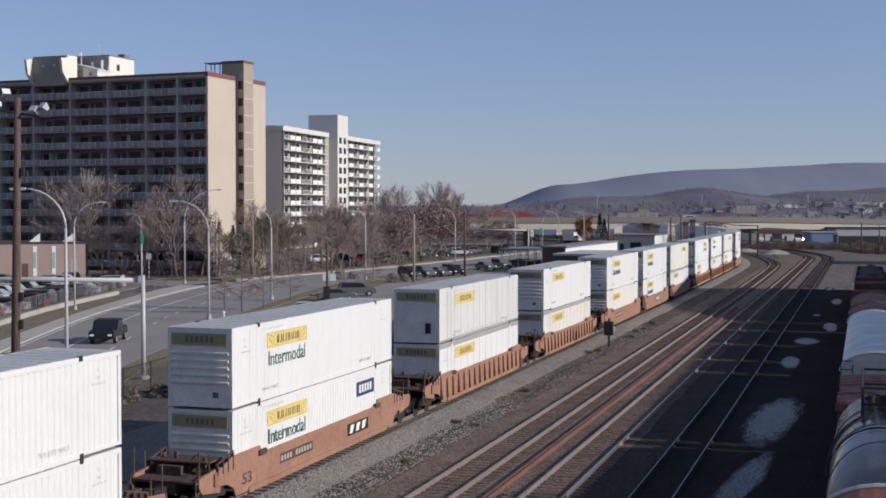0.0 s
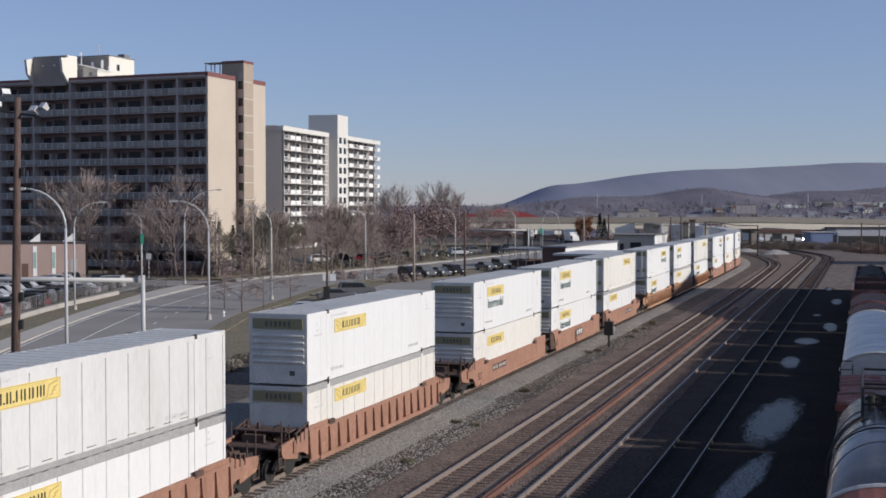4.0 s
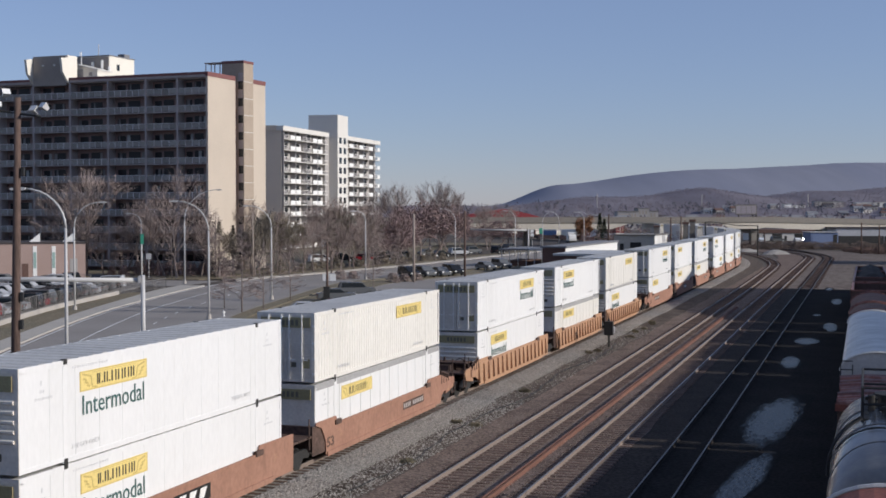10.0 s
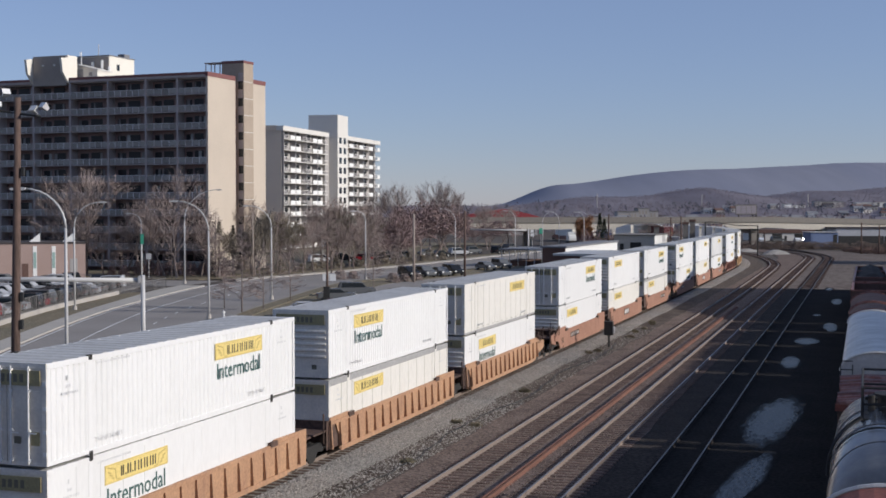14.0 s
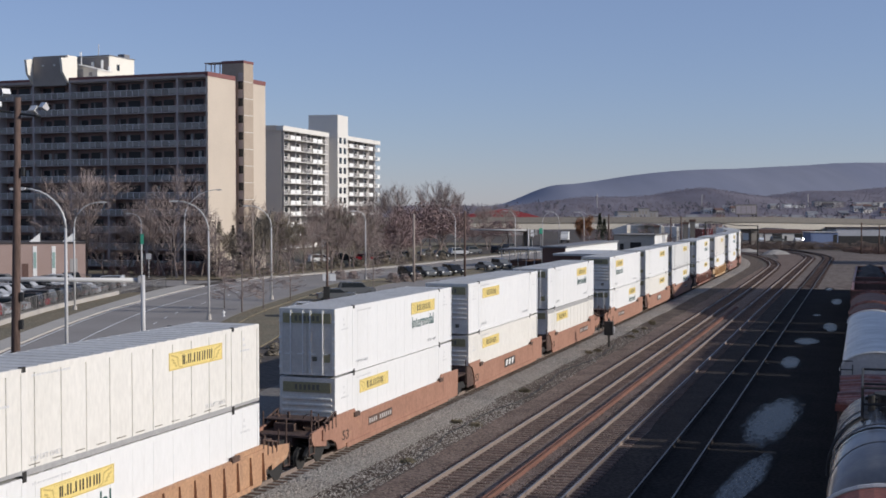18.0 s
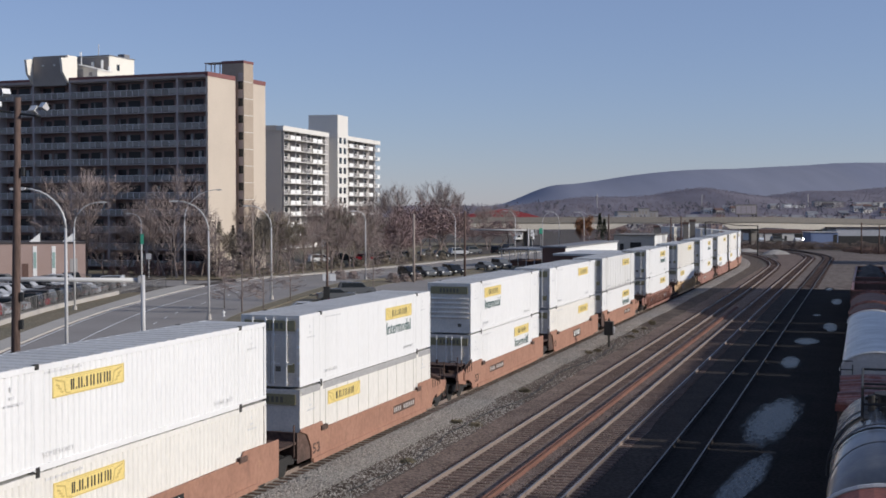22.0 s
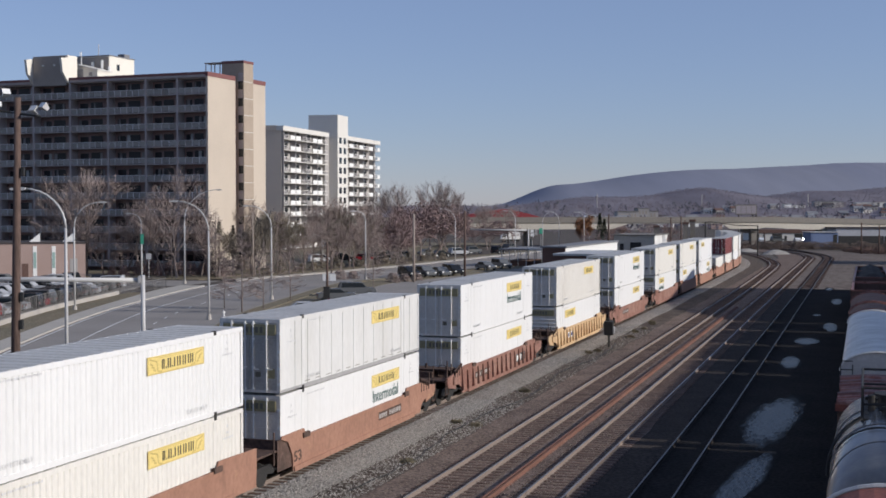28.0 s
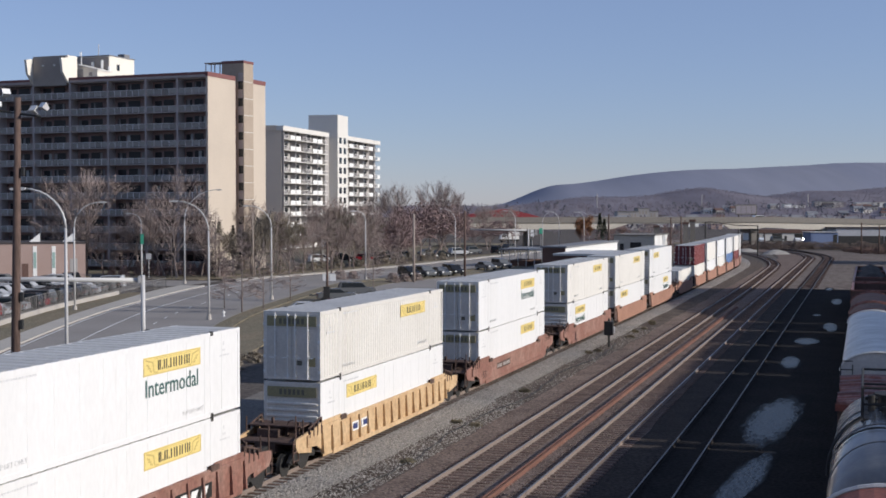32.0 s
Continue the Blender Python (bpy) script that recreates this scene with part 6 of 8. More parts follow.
# ---- the white tower farther off ----
def tower_b():
    t = root("apartment_tower", "white apartment tower with many small sunlit balconies", "apartment building", m=pose(-40.3, 327, 0, 0, 0, -15.2))
    L, D, TOP, FL = 79.0, 16.0, 30.4, 2.79
    # greyer than the pale outer walls: the balcony voids' shade is in the colour
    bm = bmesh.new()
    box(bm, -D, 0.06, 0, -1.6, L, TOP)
    part("wall", bm, M["grey_wall"], t, "wall behind the balconies, greyed for the recess shade")
    bm = bmesh.new()
    box(bm, -D, 0, 0, -0.5, 0.06, TOP)
    part("end_wall", bm, M["shade_end_wall"], t, "end wall on the shaded side, colour warmed against bluish shade")
    for y0, y1, name in ((-0.25, 33.0, 1), (44.9, 72.5, 1), (72.9, L, 1)):
        bm = bmesh.new()
        box(bm, -1.8, y0, TOP, 0.12, y1, TOP + 1.2)
        part("parapet", bm, M["pale_wall"], t)
    bm = bmesh.new()
    box(bm, -D, -0.2, TOP, -1.8, 0.0, TOP + 1.3)
    part("parapet", bm, M["shade_end_wall"], t)
    # grey here takes the place of the stair bay's shaded side
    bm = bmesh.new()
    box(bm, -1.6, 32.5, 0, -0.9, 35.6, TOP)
    part("recess", bm, M["grey_wall"], t, "recess beside the stair bay, grey painted in for shade")
    for y0, y1 in ((44.0, 45.2),):
        bm = bmesh.new()
        box(bm, -1.6, y0, 0, 0.05, y1, TOP)
        part("pier", bm, M["pale_wall"], t)
    bm = bmesh.new()
    box(bm, -1.6, 35.6, 0, 1.7, 44.0, TOP + 0.3)
    part("stair_bay", bm, M["pale_wall"], t, "pale stair bay with windows")
    bm = bmesh.new()
    prism(bm, [(-6.9, TOP), (-1.8, TOP), (-1.6, TOP + 0.32), (1.75, TOP + 0.32), (1.75, TOP + 6.4), (-6.9, TOP + 6.4)], 35.5, 44.1)
    part("roof_house", finish(bm), M["pale_wall"], t, "cream lift house on the roof")
    for x, y, h in ((-9, 4, 1.5), (-5, 7, 1.2), (-7, 50, 1.6), (-5, 61, 1.2)):
        bm = bmesh.new()
        box(bm, x, y, TOP, x + 2, y + 2, TOP + h)
        part("roof_vent", bm, M["grey_roof"], t)

    def mk(fn):
        bm = bmesh.new()
        fn(bm)
        me = bpy.data.meshes.new("piece")
        bm.to_mesh(me)
        bm.free()
        return me
    bay = 7.98
    slab = mk(lambda bm: box(bm, -1.6, 0.05, -0.09, 0.06, bay - 0.05, 0.09))
    panel = mk(lambda bm: box(bm, 0.0, 0.0, 0.09, 0.08, 3.3, 1.1))
    grille = mk(lambda bm: [box(bm, 0.0, 0.0, 1.02, 0.05, 3.3, 1.1)] + [box(bm, 0.0, 0.3 * i, 0.09, 0.03, 0.3 * i + 0.04, 1.02) for i in range(11)])
    fin = mk(lambda bm: box(bm, -1.6, -0.09, 0, 0.0, 0.09, FL))
    glass = mk(lambda bm: box(bm, -1.6, 4.4, 0.75, -1.57, 6.4, 2.05))
    door = mk(lambda bm: box(bm, -1.6, 0.7, 0.1, -1.57, 2.6, 2.15))
    stair = mk(lambda bm: box(bm, 1.7, 36.9, 0.5, 1.74, 38.9, 2.2))
    curtain = mk(lambda bm: box(bm, -1.58, 2.8, 0.1, -1.5, 3.6, 2.2))
    for i in range(11):
        z = 0.45 + i * FL
        for y in [0.5 + k * bay for k in range(4)] + [45.2 + k * 9.0 for k in range(3)] + [73.0]:
            m = Matrix.Translation((0, y, z)) @ Matrix.Diagonal((1, 1.12 if 45 < y < 72 else 0.74 if y > 72 else 1, 1, 1))
            b = shared("balcony", slab, M["pale_wall"], t, m=m)
            flip = int((y - 0.5) / bay) % 2 if y < 40 else 0
            shared("balcony_panel", panel, M["white_paint"], b, m=Matrix.Translation((0, 0.2 if flip else 4.3, 0)))
            shared("balcony_grille", grille, M["rail_post"], b, m=Matrix.Translation((0, 4.5 if flip else 0.15, 0)))
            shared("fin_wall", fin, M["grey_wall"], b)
            shared("window", glass, M["glass"], b)
            shared("balcony_door", door, M["glass"], b)
            shared("curtain", curtain, M["pale_wall"], b)
        for dy in (0, 3.6):
            shared("stair_window", stair, M["glass"], t, m=Matrix.Translation((0, dy, z)))
    return t


# ---- low brick building by the car park ----
def brick_hall():
    h = root("brick_hall", "low brown brick building with tall white window strips", "building", m=pose(-54.2, 196, 0, 0, 0, 16.5))
    bm = bmesh.new()
    box(bm, -45, 0, 0, 0, 14, 5.35)
    part("wall", bm, M["brick"], h)
    bm = bmesh.new()
    box(bm, -45.1, -0.1, 5.35, 0.1, 14.1, 5.6)
    part("roof", bm, M["dark_roof"], h)
    for x in (-4.6, -7.3, -10.1, -13.0, -15.9, -18.8, -21.7, -24.6, -27.5):
        bm = bmesh.new()
        box(bm, x - 0.28, -0.04, 0.5, x + 0.28, 0.02, 5.0)
        w = part("window_strip", bm, M["white_paint"], h, "tall white window strip")
        bm = bmesh.new()
        box(bm, x - 0.21, -0.06, 1.7, x + 0.21, -0.045, 4.1)
        part("pane", bm, M["green_glass"], w)
    for x, wd, z in ((-1.7, 1.1, 3.1), (-8.7, 0.9, 2.4)):
        bm = bmesh.new()
        box(bm, x - wd / 2, -0.05, 0, x + wd / 2, 0.02, z)
        part("door", bm, M["grey_wall"] if x > -5 else M["brown_wall"], h)
    for x in (-7.4, -2.5):
        bm = bmesh.new()
        v = [bm.verts.new(p) for p in ((x - 0.8, 3, 5.6), (x + 0.8, 3, 5.6), (x + 0.8, 3, 6.9), (x - 0.8, 5, 5.6), (x + 0.8, 5, 5.6), (x + 0.8, 5, 6.9))]
        for f in ((0, 1, 2), (3, 5, 4), (0, 2, 5, 3), (1, 4, 5, 2), (0, 3, 4, 1)):
            bm.faces.new([v[i] for i in f])
        part("skylight", finish(bm), M["white_paint"], h, "small white wedge skylight")
    return h


# ---- depot and station buildings beside the line ----
def shed(name, label, x, y, turn, w, d, h, wall, roof, side=None, roof_h=0.35, openings=()):
    s = root(name, label, "building", m=pose(x, y, 0, 0, 0, turn))
    bm = bmesh.new()
    box(bm, -w, 0, 0, 0, d, h)
    part("wall", bm, M[wall], s)
    bm = bmesh.new()
    box(bm, -w - 0.3, -0.3, h, 0.3, d + 0.3, h + roof_h)
    part("roof", bm, M[roof], s)
    if side:
        bm = bmesh.new()
        box(bm, 0, 0.1, 0.1, 0.06, d - 0.1, h - 0.02)
        part("side_cladding", bm, M[side], s, "white painted side wall")
    for a, b, z0, z1, mat in openings:
        bm = bmesh.new()
        box(bm, a, -0.05, z0, b, 0.02, z1)
        part("opening" if mat == "black" else "window", bm, M["dark_metal"] if mat == "black" else M[mat], s)
    return s


def build_station():
    shed("depot_shed", "brown depot shed with a white side wall", 20.0, 212, -19, 3.8, 43, 4.2, "brown_wall", "grey_roof", "white_paint", 0.25)
    shed("depot_shed", "low brown shed with a pale grey roof", 25.4, 187, -19, 9.4, 17, 3.75, "brown_wall", "roof_box", "brown_wall", 0.3)
    shed("concrete_hut", "tan flat-roofed hut with dark doorways", 48.4, 296, -19, 9.4, 18, 4.5, "bridge", "bridge_grey", "white_paint", 0.2,
         ((-8.0, -7.1, 0.6, 2.6, "black"), (-5.6, -3.0, 0.3, 2.9, "black")))
    # platform canopy
    c = root("platform_canopy", "open flat-roofed station canopy on thin posts", "canopy", m=pose(18.4, 236, 0, 0, 0, -19))
    bm = bmesh.new()
    box(bm, -8.4, 0, 3.05, 0, 14, 3.3)
    part("roof", bm, M["grey_roof"], c)
    bm = bmesh.new()
    box(bm, -2.8, -0.08, 3.0, 0.08, 0, 3.4)
    part("fascia", bm, M["pale_wall"], c)
    for i in range(6):
        for j in (0.4, 13.4):
            bm = bmesh.new()
            tube(bm, [(-8.1 + i * 1.55, j, 0), (-8.1 + i * 1.55, j, 3.05)], 0.08, 6)
            part("post", bm, M["lamp_steel"], c)
    bm = bmesh.new()
    box(bm, -8, 2, 0, -3.6, 12, 1.0)
    part("low_wall", bm, M["brown_wall"], c)
    # red tent-like roof far off
    r = root("red_roof_hall", "far hall with a long bright red sloping roof", "building", m=pose(38, 520, 0, 0, 0, 0))
    bm = bmesh.new()
    box(bm, -36, 0.5, 0, 0, 20, 7.2)
    part("wall", bm, M["grey_wall"], r)
    bm = bmesh.new()
    prism(bm, [(-38, 7.0), (1, 7.2), (0, 7.7), (-10.5, 10.3), (-14.5, 10.6), (-19, 9.6), (-26, 8.6), (-38, 7.9)], -0.5, 20.5)
    part("roof", finish(bm), M["red_roof"], r)
    # signal box on its post beside the track
    s = root("signal_cabinet", "black trackside signal box on a post", "signal", m=pose(12.7, 98.8, 0, 0, 0, -18))
    bm = bmesh.new()
    tube(bm, [(0, 0, -0.1), (0, 0, 1.0)], 0.09, 8)
    part("post", bm, M["dark_metal"], s)
    bm = bmesh.new()
    box(bm, -0.33, -0.25, 0.95, 0.33, 0.25, 2.0)
    part("cabinet", bm, M["dark_metal"], s)
    bm = bmesh.new()
    tube(bm, [(0, 0, 2.0), (0, 0, 2.25)], [0.1, 0.04], 8)
    part("cap", bm, M["dark_metal"], s)
    bm = bmesh.new()
    box(bm, 0.33, -0.15, 1.1, 0.44, 0.15, 1.6)
    part("side_box", bm, M["lamp_steel"], s)


# ---- road bridge across the line ----
def build_bridge():
    b = root("road_bridge", "long pale concrete road bridge on grey piers", "bridge")
    deck = smooth_line([(-40, 346), (20, 358), (70, 367), (95, 373), (118, 380), (150, 391)], 10)

    def fall(p):
        # the deck comes down gently towards its far end
        return 0.0 if p.x < 95 else (p.x - 95) * 0.022

    def beam(a, b_off, low, high, name, mat, label="", lines=deck):
        la, lb = offset_line(lines, a), offset_line(lines, b_off)
        bm = bmesh.new()
        rows = []
        for p, q, c in zip(la, lb, lines):
            z0, z1 = low(c) - fall(c), high - fall(c)
            rows.append([bm.verts.new(v) for v in ((p.x, p.y, z1), (q.x, q.y, z1), (q.x, q.y, z0), (p.x, p.y, z0))])
        for r0, r1 in zip(rows, rows[1:]):
            for k in range(4):
                bm.faces.new((r0[k], r0[(k + 1) % 4], r1[(k + 1) % 4], r1[k]))
        bm.faces.new(rows[0])
        bm.faces.new(rows[-1][::-1])
        return part(name, finish(bm), mat, b, label)
    beam(0.0, -13, lambda c: 6.5, 7.0, "deck", M["bridge"])
    beam(0.35, -0.05, lambda c: 6.85, 8.3, "parapet", M["bridge_grey"], "grey-brown bridge parapet")
    beam(-12.95, -13.35, lambda c: 6.85, 8.2, "parapet", M["bridge_grey"])
    # edge girder: shallow where the trains pass below, deeper elsewhere, arched over the widest span

    def depth(c):
        if 52 < c.x < 80:
            return 6.42
        if 92 < c.x < 120:
            return 5.3 - 0.45 * math.sin((c.x - 92) / 28 * math.pi)
        return 4.9 + 0.9 * smoothstep(110, 140, c.x)
    beam(0.2, -0.4, depth, 6.86, "girder", M["bridge"], "pale concrete edge girder")
    beam(0.5, 0.2, lambda c: 6.72, 6.86, "ledge", M["bridge_grey"], "thin dark drip ledge")
    for x, y, w in ((-8, 358, 1.0), (24, 366, 1.2), (89.6, 374, 0.8), (113.5, 381, 0.8), (138, 390, 0.9)):
        top = depth(Vector((x, y, 0))) - fall(Vector((x, y, 0)))
        p = new("pier")
        p.parent = b
        p.matrix_basis = pose(x, y, 0, 0, 0, 10)
        bm = bmesh.new()
        box(bm, -w, -0.8, -0.1, w, 1.2, top - 1.0)
        part("shaft", bm, M["bridge_grey"], p, "grey concrete pier shaft")
        bm = bmesh.new()
        box(bm, -w - 0.5, -1.2, top - 1.0, w + 0.5, 6.0, top)
        part("pier_head", bm, M["bridge_grey"], p)
    # billboard beyond it
    s = root("billboard", "large far billboard on dark legs", "billboard", m=pose(100.8, 430, 0, 0, 0, 0))
    bm = bmesh.new()
    box(bm, -3.6, 0, 8.7, 3.4, 0.4, 12.0)
    part("frame", bm, M["bridge_grey"], s)
    for i in range(4):
        bm = bmesh.new()
        box(bm, -3.45 + i * 1.7, -0.05, 9.0, -1.9 + i * 1.7, 0.0, 11.7)
        part("panel", bm, M["dull_panel"], s)
    for x in (-2.5, 2.2, 3.3):
        bm = bmesh.new()
        tube(bm, [(x, 0.5, 0), (x, 0.5, 12)], 0.25, 6)
        part("leg", bm, M["dark_metal"], s)


def house(x, y, w, d, h, wall, roof, turn, hip=2.2, z=0.0):
    s = root("house", "small far house with a pitched roof", "house", "houses on the far slope", m=pose(x, y, z, 0, 0, turn))
    bm = bmesh.new()
    box(bm, -w / 2, 0, 0, w / 2, d, h)
    part("wall", bm, M[wall], s)
    bm = bmesh.new()
    v = [bm.verts.new(p) for p in ((-w / 2 - 0.4, -0.4, h), (w / 2 + 0.4, -0.4, h), (w / 2 + 0.4, d + 0.4, h), (-w / 2 - 0.4, d + 0.4, h), (-w / 2, d / 2, h + hip), (w / 2, d / 2, h + hip))]
    for f in ((0, 1, 5, 4), (2, 3, 4, 5), (1, 2, 5), (3, 0, 4), (3, 2, 1, 0)):
        bm.faces.new([v[i] for i in f])
    part("roof", finish(bm), M[roof], s)
    for i in range(3):
        bm = bmesh.new()
        a = -w / 2 + w * (i + 0.3) / 3
        box(bm, a, -0.05, h * 0.45, a + w * 0.12, 0.02, h * 0.75)
        part("window", bm, M["glass"], s)


def build_far_town():
    rg = random.Random(11)
    walls, roofs = ["white_paint", "pale_wall", "grey_wall", "brick", "grey_wall"], ["grey_roof", "dark_roof", "brown_wall", "grey_roof"]
    for i in range(34):
        y = rg.uniform(640, 830)
        x = rg.uniform(0.09, 0.36) * y
        house(x, y, rg.uniform(5, 8), 7, rg.uniform(4.0, 5.6), rg.choice(walls), rg.choice(roofs), rg.uniform(-15, 15), rg.uniform(1.4, 2.2))
    for i in range(26):
        y = rg.uniform(850, 930)
        x = rg.uniform(0.2, 0.36) * y
        house(x, y, rg.uniform(5, 8), 6, rg.uniform(3.0, 4.0), rg.choice(walls), rg.choice(roofs), rg.uniform(-15, 15), 1.5, slope_height(x, y, 950, crest_low, 120) - 1.2)
    # long low blocks on the slope beyond the bridge
    for u, v, h, name, wall in ((1362, 1378, 2.6, "long white far block", "white_paint"), (1388, 1402, 2.8, "long white far block", "white_paint"), (1408, 1425, 2.6, "long white far block", "white_paint"),
                                (1442, 1492, 4.4, "long tan far block with a grey roof", "grey_wall"), (1515, 1552, 3.6, "long pale far block", "pale_wall"), (1556, 1590, 3.6, "long pale far block", "pale_wall")):
        x, y = (v - 784) / 2290 * 925.0, 925.0
        shed("far_block", name, x, y, 0, (v - u) / 2290 * y, 8, h, wall, "grey_roof" if h > 4 else "roof_box").location.z = slope_height(x, y, 950, crest_low, 120) - 0.6
    # sheds on the right beyond the yard
    shed("warehouse", "long pale grey warehouse with dark open bays", 165, 368, 0, 53.0, 20, 5.0, "pale_sheet", "dark_roof", None, 0.35,
         tuple((-52.6 + i * 6.6, -46.2 + i * 6.6, 0.0, 2.9, "black") for i in range(8)))
    shed("blue_shed", "faded pale blue metal shed by the line", 110.6, 362, 0, 7.6, 8, 4.0, "blue_shed", "roof_box", None, 0.15, ((-7.2, -5.4, 0.4, 3.0, "blue_shed"), (-1.4, -0.3, 0, 3.4, "black")))
    shed("low_building", "low pale building with dark bays and brown roof", 124, 432, 0, 21, 12, 2.5, "pale_wall", "brown_wall", None, 1.2,
         tuple((-20.6 + a, -20.6 + b, 0.0, z, "black") for a, b, z in ((0.0, 2.2, 2.2), (3.4, 4.2, 2.0), (6.6, 9.8, 2.3), (10.6, 11.4, 1.6), (14.0, 16.8, 2.3), (17.6, 20.4, 1.8))))
    # a steady white glint built as a glowing disc; its post is made up
    lamp = root("yard_lamp", "glowing disc on an added post, standing in for a glint", "lamp", m=pose(100.2, 360, 0))
    bm = bmesh.new()
    tube(bm, [(0, 0, -0.1), (0, 0, 2.2)], 0.08, 6)
    part("post", bm, M["dark_metal"], lamp)
    bm = bmesh.new()
    tube(bm, [(0, -0.35, 2.2), (0, 0.1, 2.2)], [0.36, 0.25], 3)
    part("lens", bm, M["glint_glow"], lamp, "white disc glowing in place of a glint")
    for x, w, h in ((112.0, 6.2, 10.7), (116.6, 4.6, 9.2), (105.8, 11.0, 9.0)):
        shed("far_hall", "tan far hall with an arcade of dark openings", x, 702, 0, w - 0.1, 15, h, "grey_wall", "bridge_grey", None, 0.3,
             tuple((-w + 0.5 + i * 1.7, -w + 1.5 + i * 1.7, h - 3.0, h - 1.0, "shade_tone") for i in range(int(w / 1.7))))
    p = bmesh.new()
    rg = random.Random(2)
    rings = []
    for k, (r, z) in enumerate(((2.9, -0.1), (2.2, 0.45), (1.3, 0.85), (0.5, 1.05))):
        rings.append([p.verts.new((r * 1.25 * math.cos(a * math.tau / 20) * rg.uniform(0.9, 1.1), r * 0.8 * math.sin(a * math.tau / 20) * rg.uniform(0.9, 1.1), z + rg.uniform(-0.1, 0.1))) for a in range(20)])
    for a, b in zip(rings, rings[1:]):
        for i in range(20):
            p.faces.new((a[i], a[(i + 1) % 20], b[(i + 1) % 20], b[i]))
    p.faces.new(rings[-1])
    o = part("stone_pile", p, M["stone_pile"], smooth=True)
    o.matrix_basis = pose(77.8, 302, 0, 0, 0, 10)
    tagged(o, "pale heap of crushed stone beside the tracks", "stone pile")
    o = shared("stone_pile", o.data, None, smooth=True)
    o.matrix_basis = pose(75.5, 321, 0, 0, 0, 40) @ Matrix.Diagonal((1.0, 1.0, 0.7, 1))
    tagged(o, "small grey heap of crushed stone below the bridge", "stone pile")


# ---- trees ----
def tree_meshes(seed, height, spread, leafy=0, droop=0.0, twig_r=0.018):
    """A tapered trunk with limbs, and a crown of fine twigs with a few dead leaves."""
    rg = random.Random(seed)
    wood, fine = bmesh.new(), bmesh.new()

    def grow(p, d, length, r, depth):
        pts, rad = [p], [r]
        n = 4
        q = p
        for i in range(n):
            d = (d + Vector((rg.gauss(0, 0.16), rg.gauss(0, 0.16), rg.gauss(0.03 - droop, 0.1)))).normalized()
            q = q + d * length / n
            pts.append(q)
            rad.append(r * (1 - 0.45 * (i + 1) / n))
        if depth <= 1:
            tube(wood, pts, rad, 6 if depth == 0 else 5, False)
        else:
            tube(fine, pts, [max(x, twig_r) for x in rad], 3, False)
        if depth >= 4:
            for _ in range(leafy):
                c = pts[rg.randint(1, n)] + Vector((rg.gauss(0, 0.25), rg.gauss(0, 0.25), rg.gauss(0, 0.25)))
                s = rg.uniform(0.1, 0.2)
                a, b = Vector((rg.gauss(0, 1), rg.gauss(0, 1), rg.gauss(0, 1))).normalized() * s, Vector((rg.gauss(0, 1), rg.gauss(0, 1), rg.gauss(0, 1))).normalized() * s
                fine.faces.new([fine.verts.new(c + v) for v in (a, b, -a, -b)])
            return
        kids = 5 if depth == 0 else 4 if depth < 3 else 5
        for k in range(kids + (2 if depth == 0 else 0)):
            i = rg.randint(2, n) if depth else rg.randint(2, n)
            a = rg.uniform(0, math.tau)
            tilt = rg.uniform(0.45, 0.95) * spread
            side = Vector((math.cos(a), math.sin(a), 0))
            nd = (d * math.cos(tilt) + side * math.sin(tilt) + Vector((0, 0, 0.18 - droop))).normalized()
            grow(pts[i], nd, length * rg.uniform(0.52, 0.78), rad[i] * rg.uniform(0.5, 0.68), depth + 1)
        if depth < 3:
            grow(pts[-1], d, length * 0.62, rad[-1], depth + 1)
    grow(Vector((0, 0, -0.2)), Vector((0, 0, 1)), height * 0.36, height * 0.0125, 0)
    return wood, fine


def tree_kind(name, label, seed, height, spread, leafy, crown_mat, group, droop=0.0, twig_r=0.015):
    t = root(name, label, "tree", group)
    wood, fine = tree_meshes(seed, height, spread, leafy, droop, twig_r)
    part("trunk", wood, M["bark"], t, smooth=True)
    part("crown", fine, M[crown_mat], t)
    return t


def leader_tree(name, label, seed, h):
    """A slender young tree: one straight leader, whorls of thin level branches with fine twigs."""
    t = root(name, label, "tree", "young street trees")
    rg = random.Random(seed)
    wood, fine = bmesh.new(), bmesh.new()
    tube(wood, [(0, 0, -0.2), (0.04, 0.02, h * 0.5), (0, 0, h)], [0.085, 0.05, 0.015], 7)
    for i in range(70):
        f = 0.16 + 0.82 * i / 70
        a, reach = rg.uniform(0, math.tau), h * 0.25 * (1.02 - f) ** 0.7 * rg.uniform(0.7, 1.15)
        p = Vector((0, 0, h * f))
        d = Vector((math.cos(a), math.sin(a), rg.uniform(0.05, 0.3)))
        pts = [p, p + d * reach * 0.5, p + d * reach + Vector((0, 0, rg.uniform(-0.1, 0.15)))]
        tube(fine, pts, [0.028, 0.02, 0.01], 3, False)
        for k in range(18):
            q = pts[0].lerp(pts[2], rg.uniform(0.3, 1.0))
            e = (d + Vector((rg.gauss(0, 0.7), rg.gauss(0, 0.7), rg.gauss(0.1, 0.4)))).normalized() * reach * rg.uniform(0.15, 0.4)
            tube(fine, [q, q + e], [0.015, 0.009], 3, False)
    part("trunk", wood, M["bark"], t, smooth=True)
    part("crown", fine, M["twigs"], t)
    return t


